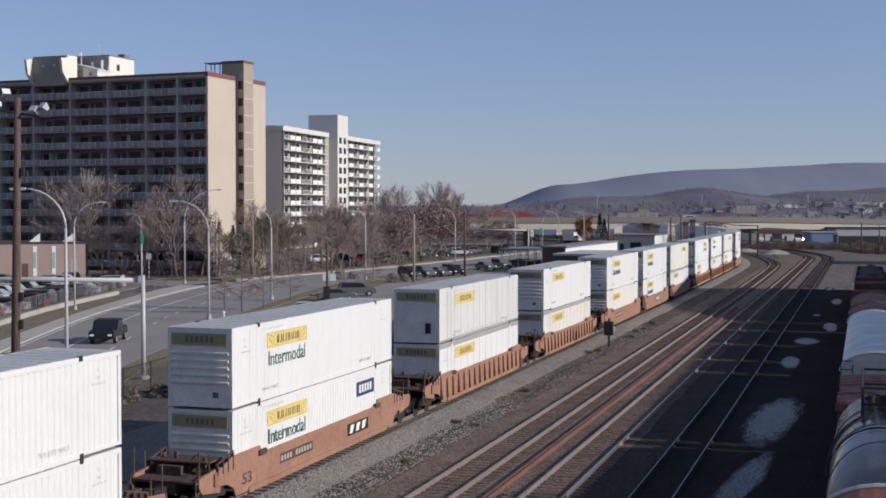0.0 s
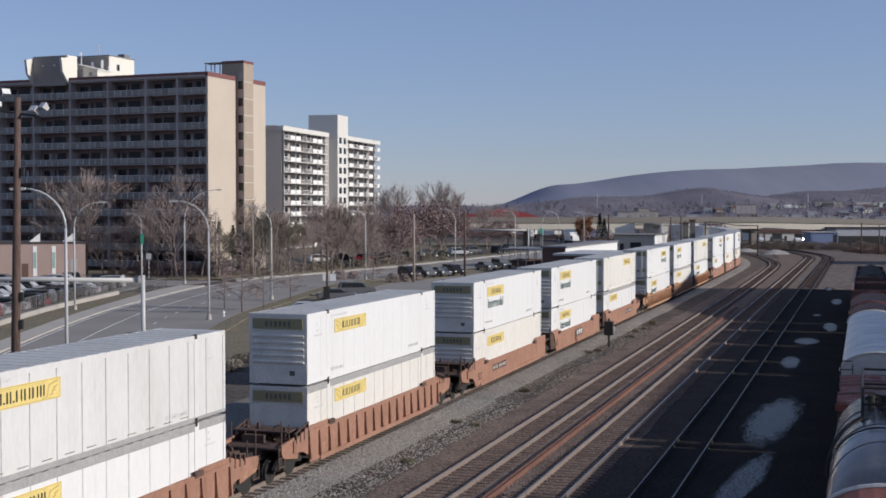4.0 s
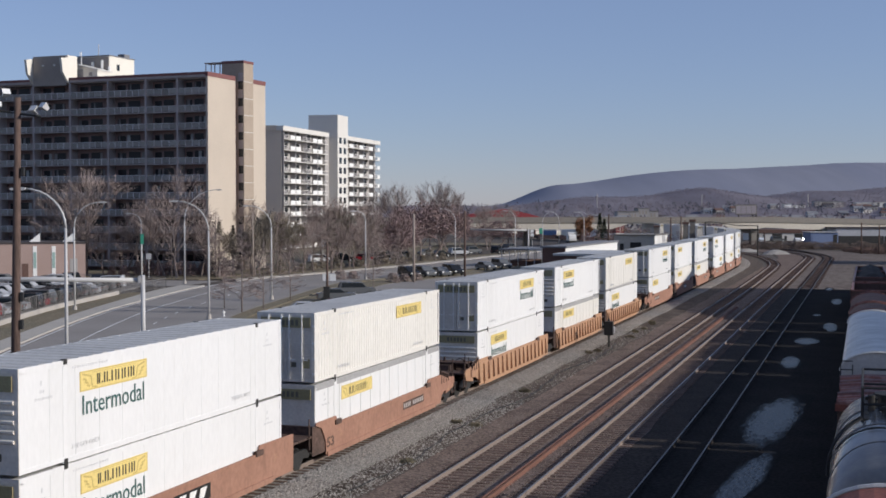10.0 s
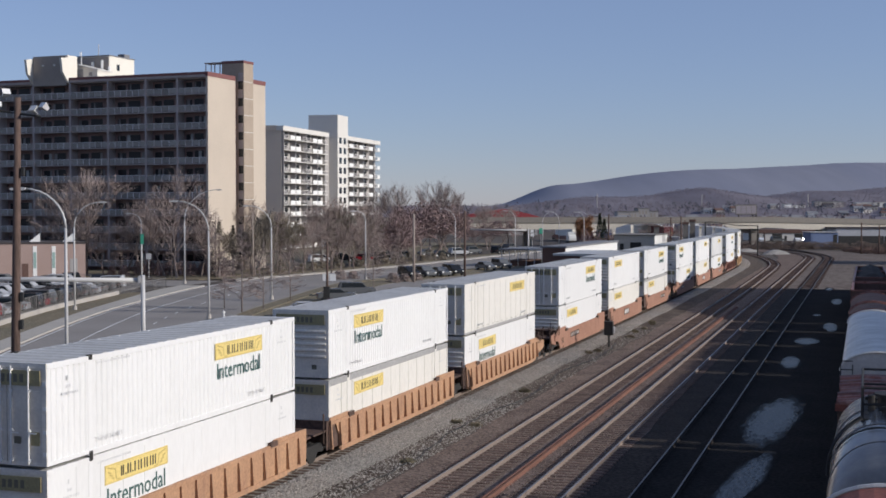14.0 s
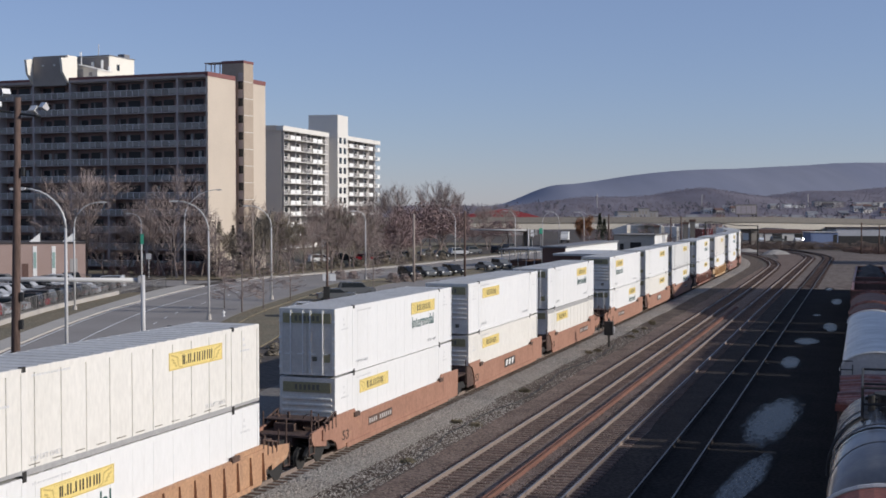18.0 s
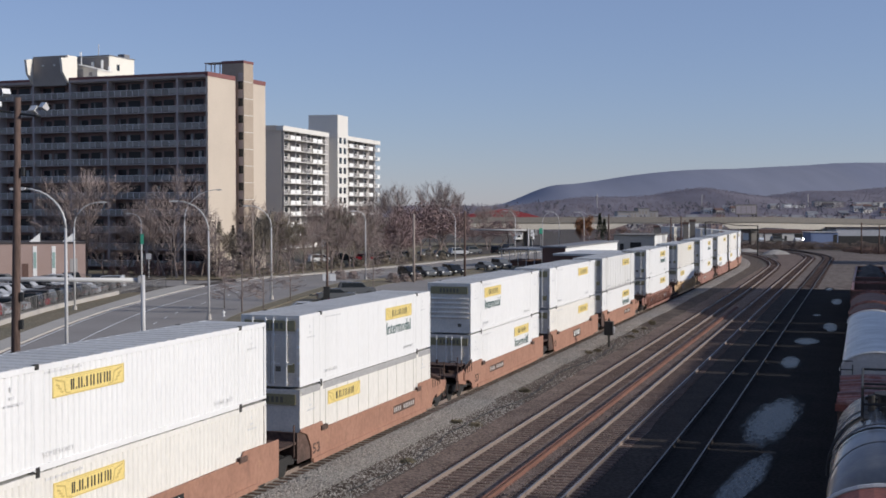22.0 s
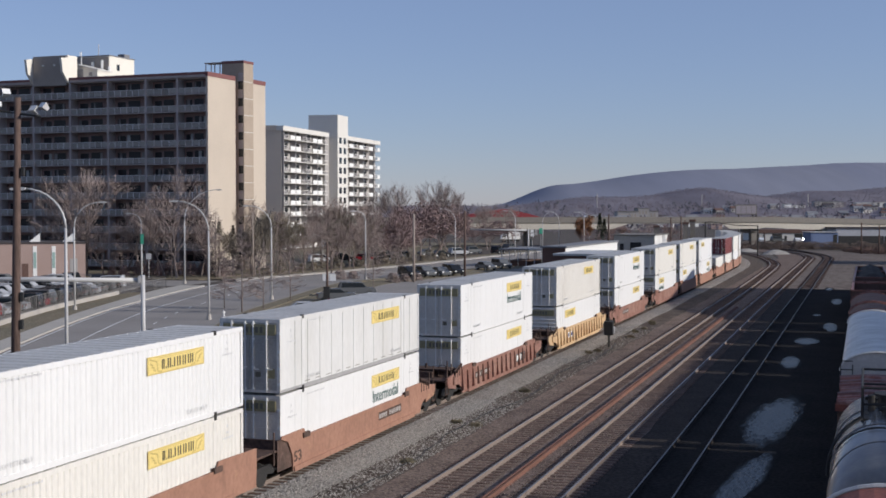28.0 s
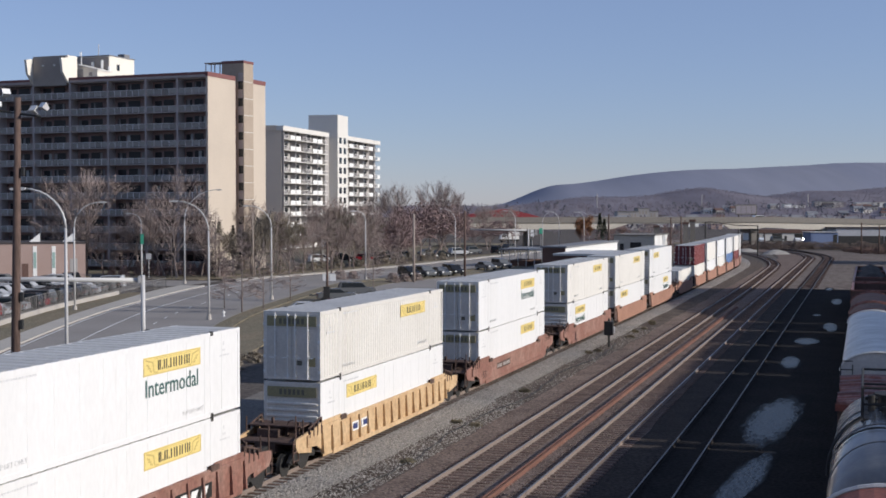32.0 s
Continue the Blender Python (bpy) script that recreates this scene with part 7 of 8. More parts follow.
def conifer(name, label, h, r, mat, seed, dense=260):
    t = root(name, label, "tree")
    rg = random.Random(seed)
    bm = bmesh.new()
    tube(bm, [(0, 0, -0.1), (0, 0, h * 0.95)], [h * 0.025, 0.02], 6)
    part("trunk", bm, M["bark"], t)
    bm = bmesh.new()
    for i in range(int(h * dense)):
        f = rg.random() ** 0.7
        z = h * (0.06 + 0.94 * f)
        rr = r * (1.02 - f) * rg.uniform(0.35, 1.0) ** 0.5 + 0.08
        a = rg.uniform(0, math.tau)
        c = Vector((rr * math.cos(a), rr * math.sin(a), z))
        s = rg.uniform(0.12, 0.3)
        u = Vector((math.cos(a), math.sin(a), rg.uniform(-0.4, 0.5))) * s
        v = Vector((-math.sin(a), math.cos(a), rg.uniform(-0.3, 0.3))) * s * 0.5
        bm.faces.new([bm.verts.new(c + q) for q in (u, v, -u, -v)])
    part("crown", bm, M[mat], t)
    return t


def shrub_row(name, label, pts, mat, seed, r=1.1, h=1.6):
    rg = random.Random(seed)
    bm = bmesh.new()
    for x, y in pts:
        k = rg.uniform(0.7, 1.3)
        for i in range(420):
            a, f = rg.uniform(0, math.tau), rg.random()
            rr = r * k * math.sqrt(rg.random()) * (1 - 0.6 * f)
            c = Vector((x + rr * math.cos(a), y + rr * math.sin(a), h * k * f))
            s = rg.uniform(0.06, 0.16)
            u = Vector((rg.gauss(0, 1), rg.gauss(0, 1), rg.gauss(0.6, 1))).normalized() * s * 1.8
            v = Vector((rg.gauss(0, 1), rg.gauss(0, 1), rg.gauss(0, 1))).normalized() * s * 0.5
            bm.faces.new([bm.verts.new(c + q) for q in (u, v, -u, -v)])
    return tagged(part(name, bm, M[mat]), label, "shrubs", kind="stuff")


def plant(kinds, spots, rg):
    for x, y, k, s in spots:
        m = pose(x, y, 0, 0, 0, rg.uniform(0, 360))
        o = copy_thing(kinds[k], m)
        o.scale = (s, s, s * rg.uniform(0.94, 1.06))


def build_trees():
    rg = random.Random(21)
    G = "bare trees by the road"
    bare = [tree_kind("bare_tree", "leafless grey-brown winter tree with fine twigs", s, h, sp, 0, "twigs", G, 0, 0.014)
            for s, h, sp in ((1, 14, 1.0), (2, 15, 0.62), (3, 12, 1.1))]
    brown = [tree_kind("oak_tree", "winter tree holding dull reddish-brown leaves", s, h, sp, 1, "red_twigs", "reddish trees by the road", 0.02, 0.02) for s, h, sp in ((5, 12, 1.1), (6, 10, 1.15))]
    young = [leader_tree("young_tree", "slender leafless young street tree with level branches", 9, 9.0)]
    tan = [tree_kind("orange_tree", "tree with rusty orange autumn leaves", 13, 11, 0.75, 3, "orange_leaves", "")]
    olive = [tree_kind("dull_tree", "twiggy tree with sparse dull olive leaves", 15, 9, 0.7, 0, "olive_leaves", "thin trees before the towers")]
    kinds = bare + brown + young + tan + olive
    spots = [
        (-56.8, 206, 0, 1.5), (-61, 209, 2, 1.3), (-40.9, 199, 2, 1.62), (-46, 208, 1, 0.75), (-36, 205, 1, 0.8), (-51.5, 210, 1, 1.0),
        (-30.0, 206, 7, 1.5), (-27.6, 209, 7, 1.55), (-19.6, 240, 7, 1.7), (-17.2, 238, 7, 1.5), (-33.2, 205, 7, 1.0), (-31.5, 212, 7, 1.1), (-28.8, 203, 7, 1.05), (-27, 213, 0, 0.75), (-25.0, 210, 7, 1.25), (-23.6, 221, 7, 1.2), (-21.4, 215, 0, 0.8),
        (-19.6, 226, 7, 1.3), (-17.6, 220, 1, 0.75), (-16.2, 236, 7, 1.2), (-13.4, 228, 2, 0.8), (-12.2, 244, 7, 1.25), (-22.5, 240, 1, 0.9), (-28, 232, 1, 0.85),
        (-11.5, 262, 3, 1.1), (-7.5, 255, 3, 1.25), (-4.6, 270, 4, 1.55), (-1.8, 280, 3, 1.35), (-9, 285, 3, 1.45), (-15, 270, 4, 1.15), (1.2, 300, 3, 1.25), (4.4, 310, 4, 1.3), (-18, 262, 3, 0.8),
        (-7.4, 292, 1, 1.3), (-3.4, 300, 1, 1.4), (-12.2, 300, 1, 1.15), (-0.8, 304, 1, 1.3), (11.5, 335, 1, 0.9), (-33, 222, 1, 1.0), (-25.5, 224, 2, 1.1), (-20, 232, 0, 1.1), (-14, 240, 1, 1.0), (-10, 252, 3, 1.15),
        (12, 330, 4, 1.0), (15.5, 350, 3, 0.95), (9, 340, 3, 0.8), (18, 365, 0, 1.0), (22, 400, 1, 0.95), (13, 390, 0, 1.05),
        (37.6, 336, 6, 0.95), (36.4, 338, 6, 0.75), (-20.4, 131, 5, 1.0), (-18.9, 136, 5, 0.85), (-17.6, 149, 5, 0.8), (-23.2, 137, 5, 0.75), (-9.3, 172, 5, 0.8), (-6.8, 200, 5, 0.8),
        (46, 420, 3, 0.8), (52, 410, 3, 0.7), (58, 425, 4, 0.8), (66, 410, 0, 0.6), (74, 420, 3, 0.7),
    ]
    spots += [(-53.5, 204, 2, 0.95), (-48.8, 206, 0, 0.8), (-43.6, 203, 1, 0.85), (-38.2, 204, 2, 0.9), (-36.6, 201, 5, 1.1), (-50.5, 203, 5, 1.0), (-42.0, 200, 5, 0.9), (-34.6, 197, 5, 1.2),
              (-30.2, 206, 2, 0.75), (-26.4, 206, 5, 1.2), (-22.6, 209, 2, 0.8), (-18.4, 214, 5, 1.2), (-15.4, 224, 2, 0.85), (-8.6, 240, 3, 0.9), (-5.5, 246, 4, 1.0), (-11.8, 234, 5, 1.1)]
    plant(kinds, spots, rg)
    shrub_row("bushes", "low reddish-brown bushes at the foot of the tower", [(-52 + i * 0.85 + rg.uniform(-0.6, 0.6), 206 + rg.uniform(-3, 4)) for i in range(22)], "red_twigs", 14, 1.3, 1.9)
    for i, k in enumerate(kinds):
        k.matrix_basis = pose(-70 - 6 * i, 238 + 3 * i, 0)
    conifer("conifer", "dark green narrow conifer", 9.5, 1.7, "conifer", 1).matrix_basis = pose(40.6, 335, 0)
    conifer("conifer", "dark green narrow conifer", 8, 1.6, "conifer", 2).matrix_basis = pose(42.0, 337, 0)
    for x, y, h, r, k in ((-34.6, 200, 8.6, 1.9, 3), (-32.6, 201, 8.0, 1.5, 4)):
        conifer("conifer", "olive-brown conical evergreen before the tower", h, r, "olive_leaves", k, 110).matrix_basis = pose(x, y, 0)
    shrub_row("shrubs", "low brown winter shrubs along the verge", [(-26 + i * 1.7 + rg.uniform(-1, 1), 214 + i * 3.6) for i in range(16)], "olive_leaves", 5, 1.3, 1.8)
    shrub_row("hedge", "low brown hedge beside the car park", [(-15.4, 194), (-13.6, 196), (-7.2, 186), (-5.6, 188), (-3.9, 191)], "twigs", 6, 1.2, 1.2)
    shrub_row("weeds", "dark brown weeds and brush below the bridge", [(76 + i * 1.25 + rg.uniform(-1, 1), 344 + rg.uniform(-6, 9)) for i in range(78)] + [(76 + i * 1.25, 338 + rg.uniform(-4, 4)) for i in range(78)], "brush", 7, 1.9, 1.6)
    shrub_row("yard_brush", "reddish-brown weeds at the far end of the yard", [(99.5 + rg.uniform(0, 17), 300 + rg.uniform(0, 30)) for _ in range(60)], "red_weeds", 17, 1.5, 0.8)
    shrub_row("station_brush", "bare brown brush behind the station sheds", [(35.5 + i * 0.9 + rg.uniform(-1.5, 1.5), 318 + rg.uniform(-9, 9)) for i in range(26)], "red_twigs", 11, 1.8, 4.4)
    shrub_row("track_weeds", "low dry brown weeds between the tracks", [tuple(lateral(s, 3.9 + rg.gauss(0, 0.45)).translation[:2]) for s in [rg.uniform(-6, 90) for _ in range(12)]], "grass", 12, 0.3, 0.01)
    shrub_row("weeds_near", "dry brown brush between road and railway", [(-16.5 + i * 0.22 + rg.uniform(-1.2, 1.2), 70 + i * 1.5) for i in range(26)] + [(-20.8 + i * 0.28 + rg.uniform(-0.4, 0.4), 66.5 + i * 0.75) for i in range(12)], "olive_leaves", 8, 0.6, 0.25)


# ---- cars ----
def car_kind(name, label, profile, glass, length, width):
    c = root(name, label, "car", "parked cars")
    bm = bmesh.new()
    prism(bm, profile, -width / 2, width / 2)
    finish(bm)
    bmesh.ops.bevel(bm, geom=[e for e in bm.edges if abs(e.verts[0].co.y - e.verts[1].co.y) < 1e-4], offset=0.09, segments=2, affect="EDGES")
    body = part("body", bm, CAR_PAINT[0], c, smooth=False)
    body.material_slots[0].link = "OBJECT"
    body.material_slots[0].material = CAR_PAINT[0]
    for s in (-1, 1):
        bm = bmesh.new()
        prism(bm, glass, -0.012, 0.012)
        w = part("side_window", finish(bm), M["glass"], c)
        w.matrix_basis = Matrix.Translation((0, s * (width / 2 + 0.004), 0))
    for a, b, n in (((glass[0][0] - 0.1, glass[0][1]), (glass[3][0] - 0.04, glass[3][1]), "rear_window"), ((glass[1][0] + 0.1, glass[1][1]), (glass[2][0] + 0.04, glass[2][1]), "windscreen")):
        bm = bmesh.new()
        d = 0.05 if n == "windscreen" else -0.05
        v = [bm.verts.new(p) for p in ((a[0] + d, -width * 0.42, a[1]), (a[0] + d, width * 0.42, a[1]), (b[0] + d, width * 0.38, b[1]), (b[0] + d, -width * 0.38, b[1]))]
        f = bm.faces.new(v)
        r = bmesh.ops.extrude_face_region(bm, geom=[f])
        bmesh.ops.translate(bm, vec=(-d * 0.6, 0, -0.02), verts=[q for q in r["geom"] if isinstance(q, bmesh.types.BMVert)])
        part(n, finish(bm), M["glass"], c)
    for x in (-length * 0.3, length * 0.31):
        for s in (-1, 1):
            bm = bmesh.new()
            tube(bm, [(0, -0.11, 0), (0, 0.11, 0)], 0.34, 14)
            w = part("wheel", bm, M["tyre"], c)
            w.matrix_basis = Matrix.Translation((x, s * (width / 2 - 0.08), 0.34))
            bm = bmesh.new()
            tube(bm, [(0, s * 0.112, 0), (0, s * 0.125, 0)], 0.2, 10)
            part("rim", bm, M["bright_metal"], w)
    for s in (-1, 1):
        for x, mat, n in ((length / 2 + 0.005, "white_paint", "headlight"), (-length / 2 - 0.005, "tower_cap", "tail_light")):
            bm = bmesh.new()
            box(bm, x - 0.04, s * width * 0.36 - 0.16, 0.66, x + 0.02, s * width * 0.36 + 0.16, 0.82)
            part(n, bm, M[mat], c)
    return c


bridge_cars = []


def build_cars():
    sedan = car_kind("parked_car", "parked dark saloon car on asphalt", [(-2.25, 0.3), (2.25, 0.3), (2.28, 0.62), (2.1, 0.82), (1.15, 0.93), (0.45, 1.42), (-0.95, 1.45), (-1.7, 0.98), (-2.25, 0.9)],
                     [(-1.45, 0.95), (0.95, 0.95), (0.4, 1.36), (-0.9, 1.38)], 4.5, 1.78)
    suv = car_kind("parked_suv", "parked tall estate car on asphalt", [(-2.3, 0.35), (2.3, 0.35), (2.32, 0.75), (2.15, 1.0), (1.25, 1.08), (0.6, 1.7), (-2.0, 1.74), (-2.28, 1.1)],
                   [(-1.95, 1.1), (1.05, 1.1), (0.55, 1.62), (-1.85, 1.66)], 4.6, 1.85)
    van = car_kind("pickup_truck", "dark pickup truck driving on the road", [(-2.7, 0.45), (2.7, 0.45), (2.72, 0.85), (2.55, 1.1), (1.4, 1.16), (0.85, 1.8), (-0.75, 1.82), (-0.95, 1.15), (-2.7, 1.12)],
                   [(-0.7, 1.18), (1.2, 1.18), (0.8, 1.72), (-0.66, 1.74)], 5.4, 1.95)
    tagged(van, category="pickup truck")
    del van["group"]
    rg = random.Random(5)
    spots = [(-10.5, 157, 12), (-12.3, 149, 9), (-13.4, 127.2, 6), (-10.8, 131.2, 82), (-5.2, 199, -60), (-2.8, 201, -62), (-0.4, 203.5, -62), (1.6, 206.5, -62), (7.4, 224, -60), (10.4, 230, -60),
             (-24, 253, 20), (-20, 258, 15), (-16.5, 263, 20), (-12.5, 266, 15), (-8, 271, 20), (-3.5, 292, 30), (-0.5, 285, 30), (3.5, 296, 30), (7, 305, 40), (13, 305, 60), (17, 330, 60)]
    far_spots = [(101.5, 412, 80), (107.6, 416, 10), (112.5, 411, 85), (117.2, 415, 60), (120.5, 411, 90)]
    spots += [(-44.5 - rg.uniform(0, 0.5), 118 + i * 3.0, 178) for i in range(19)] + [(-51 - rg.uniform(0, 0.6), 126 + i * 3.1, 0) for i in range(17)] + [(-60, 130 + i * 3.3, 0) for i in range(15)]
    shades = [0, 1, 1, 0, 2, 2, 1, 0, 4, 1]
    for i, (x, y, a) in enumerate(spots):
        o = copy_thing(rg.choice([sedan, suv]) if i > 3 else (suv, sedan, sedan, sedan)[i], pose(x, y, 0.024, 0, 0, a + rg.uniform(-3, 3)))
        n = {10: 3, 12: 4}.get(i, rg.choice(shades)) if i > 9 else (1, 1, 2, 4, 0, 1, 1, 0, 1, 1)[i]
        for ch in o.children:
            if ch.name.startswith("body"):
                ch.material_slots[0].link = "OBJECT"
                ch.material_slots[0].material = CAR_PAINT[n]
        words = ("black", "dark grey", "silver", "white", "dark red", "dark blue", "tan")[n]
        tagged(o, f"parked {words} {'saloon' if 'car' in o.name else 'tall estate'} car on asphalt")
    for i, (x, y, a) in enumerate(far_spots):
        o = copy_thing((sedan, suv)[i % 2], pose(x, y, 0.0, 0, 0, a))
        for ch in o.children:
            if ch.name.startswith("body"):
                ch.material_slots[0].link = "OBJECT"
                ch.material_slots[0].material = CAR_PAINT[(3, 1, 3, 2, 0)[i]]
        tagged(o, "parked " + ("white", "dark grey", "white", "silver", "black")[i] + " car below the road bridge")
    for start in (70.8, -38.0):
        o = copy_thing(suv, pose(start, 370, 7.0))
        for ch in o.children:
            if ch.name.startswith("body"):
                ch.material_slots[0].link = "OBJECT"
                ch.material_slots[0].material = CAR_PAINT[3]
        o.name = "driven_car"
        tagged(o, "white estate car driving over the road bridge", "car")
        if "group" in o:
            del o["group"]
        bridge_cars.append((o, start))
    sedan.matrix_basis = pose(-48, 181, 0.024, 0, 0, 85)
    suv.matrix_basis = pose(-52, 181, 0.024, 0, 0, 95)
    return van


def box_truck():
    t = root("box_truck", "white box truck below the bridge", "truck")
    for name, dims, mat in (("cargo_box", (-2.0, -1.2, 0.95, 2.1, 1.2, 3.45), "white_paint"), ("chassis", (-2.0, -0.9, 0.55, 3.9, 0.9, 0.95), "dark_metal")):
        bm = bmesh.new()
        box(bm, *dims)
        part(name, bm, M[mat], t)
    bm = bmesh.new()
    prism(bm, [(2.2, 0.95), (4.0, 0.95), (4.0, 1.6), (3.6, 2.5), (2.2, 2.6)], -1.1, 1.1)
    part("cab", finish(bm), M["white_paint"], t)
    bm = bmesh.new()
    prism(bm, [(2.6, 1.65), (3.8, 1.65), (3.5, 2.3), (2.6, 2.35)], -1.12, 1.12)
    part("cab_window", finish(bm), M["glass"], t)
    for x in (-1.2, 3.1):
        for s in (-1, 1):
            bm = bmesh.new()
            tube(bm, [(0, -0.13, 0), (0, 0.13, 0)], 0.45, 14)
            part("wheel", bm, M["tyre"], t).matrix_basis = Matrix.Translation((x, s * 1.0, 0.45))
    return t


# ---- freight cars standing on the siding, and spare rail between the tracks ----
def lateral(s, off, z=0.0, table=OUTER):
    x, y, h = on_line(s, table)
    return pose(x + math.cos(h) * off, y - math.sin(h) * off, z, 0, 0, -math.degrees(h))


def trucks_for(car, ys):
    for y in ys:
        tr = new("truck")
        tr.parent = car
        tr.matrix_basis = Matrix.Translation((0, y, 0))
        for sx in (-1, 1):
            bm = bmesh.new()
            box(bm, sx * 1.0 - 0.08, -1.2, 0.3, sx * 1.0 + 0.08, 1.2, 0.75)
            part("side_frame", bm, M["dark_metal"], tr)
        for dy in (-0.88, 0.88):
            shared("wheelset", mesh_of("wheelset", wheelset), M["dark_metal"], tr, m=Matrix.Translation((0, dy, 0.28)))


def hopper_car(s, off, length, paint, label):
    c = root("covered_hopper", label, "rail car", m=lateral(s, off, 0.2))
    bm = bmesh.new()
    n = 14
    prof = [(1.55 * math.cos(math.pi * k / n), 3.25 + 0.85 * math.sin(math.pi * k / n)) for k in range(n + 1)]
    prism(bm, [(-1.5, 1.3), (1.5, 1.3)] + [(1.55, 1.5)] + prof + [(-1.55, 1.5)], 0, length)
    part("body", finish(bm), M[paint], c)
    # worn rim round both ends of the roof
    for y in (0.0, length):
        bm = bmesh.new()
        ring = [(x * 1.012, z * 1.006) for x, z in prof]
        for (xa, za), (xb, zb) in zip(ring, ring[1:]):
            tube(bm, [(xa, y, za), (xb, y, zb)], 0.07, 6)
        part("rim", bm, M["worn_rust" if paint == "rust_load" else "tank_paint"], c, "worn rim")
    for k in range(1, int(length / 2.6)):
        bm = bmesh.new()
        y = k * 2.6
        for (xa, za), (xb, zb) in zip(prof, prof[1:]):
            tube(bm, [(xa, y, za), (xb, y, zb)], 0.008, 4)
        part("roof_seam", bm, M[paint], c)
    bm = bmesh.new()
    box(bm, -1.15, -0.03, 1.9, 1.15, 0.02, 3.1)
    part("end_recess", bm, M["dark_metal"], c, "dark recess in the end wall")
    bm = bmesh.new()
    box(bm, -1.4, -1.1, 0.95, 1.4, length + 1.1, 1.3)
    part("underframe", bm, M["dark_metal"], c)
    for sx in (-1, 1):
        bm = bmesh.new()
        for i in range(8):
            tube(bm, [(sx * 1.3 - 0.25, -0.5, 1.1 + i * 0.38), (sx * 1.3 + 0.25, -0.5, 1.1 + i * 0.38)], 0.025, 5)
        for d in (-0.25, 0.25):
            tube(bm, [(sx * 1.3 + d, -0.5, 0.9), (sx * 1.3 + d, -0.5, 3.6)], 0.025, 5)
        part("ladder", bm, M["dark_metal"], c)
    trucks_for(c, (1.4, length - 1.4))
    return c


def slatted_car(s, off, length):
    c = root("gondola_car", "rusty red car under a load of worn ribbed sheets", "rail car", m=lateral(s, off, 0.2))
    rg = random.Random(17)
    # dark body colour makes the gaps between the ribs look shaded
    bm = bmesh.new()
    box(bm, -1.5, 0, 1.0, 1.5, length, 3.05)
    part("body", bm, M["dark_brown_steel"], c)
    bm = bmesh.new()
    box(bm, -1.58, -0.06, 2.95, 1.58, 0.1, 3.2)
    part("end_beam", bm, M["rust_red"], c, "bright rust-red end beam")
    n = 17
    for i in range(n):
        y = 0.14 + i * (length - 0.3) / n
        w = (length - 0.3) / n * rg.uniform(0.55, 0.8)
        x0, x1, z = -1.55 + rg.uniform(0, 0.12), 1.55 - rg.uniform(0, 0.12), 3.1 + rg.uniform(-0.03, 0.06)
        bm = bmesh.new()
        tube(bm, [(x0, y, z + 0.06), (-0.5, y + rg.uniform(-0.04, 0.04), z + 0.16), (0.5, y + rg.uniform(-0.04, 0.04), z + 0.16), (x1, y, z + 0.06)], w / 2, 7)
        part("sheet_rib", bm, M["worn_rust"], c, smooth=True)
    bm = bmesh.new()
    box(bm, -1.3, -0.6, 0.8, 1.3, length + 0.6, 1.0)
    part("underframe", bm, M["dark_metal"], c)
    trucks_for(c, (1.2, length - 1.2))
    return c


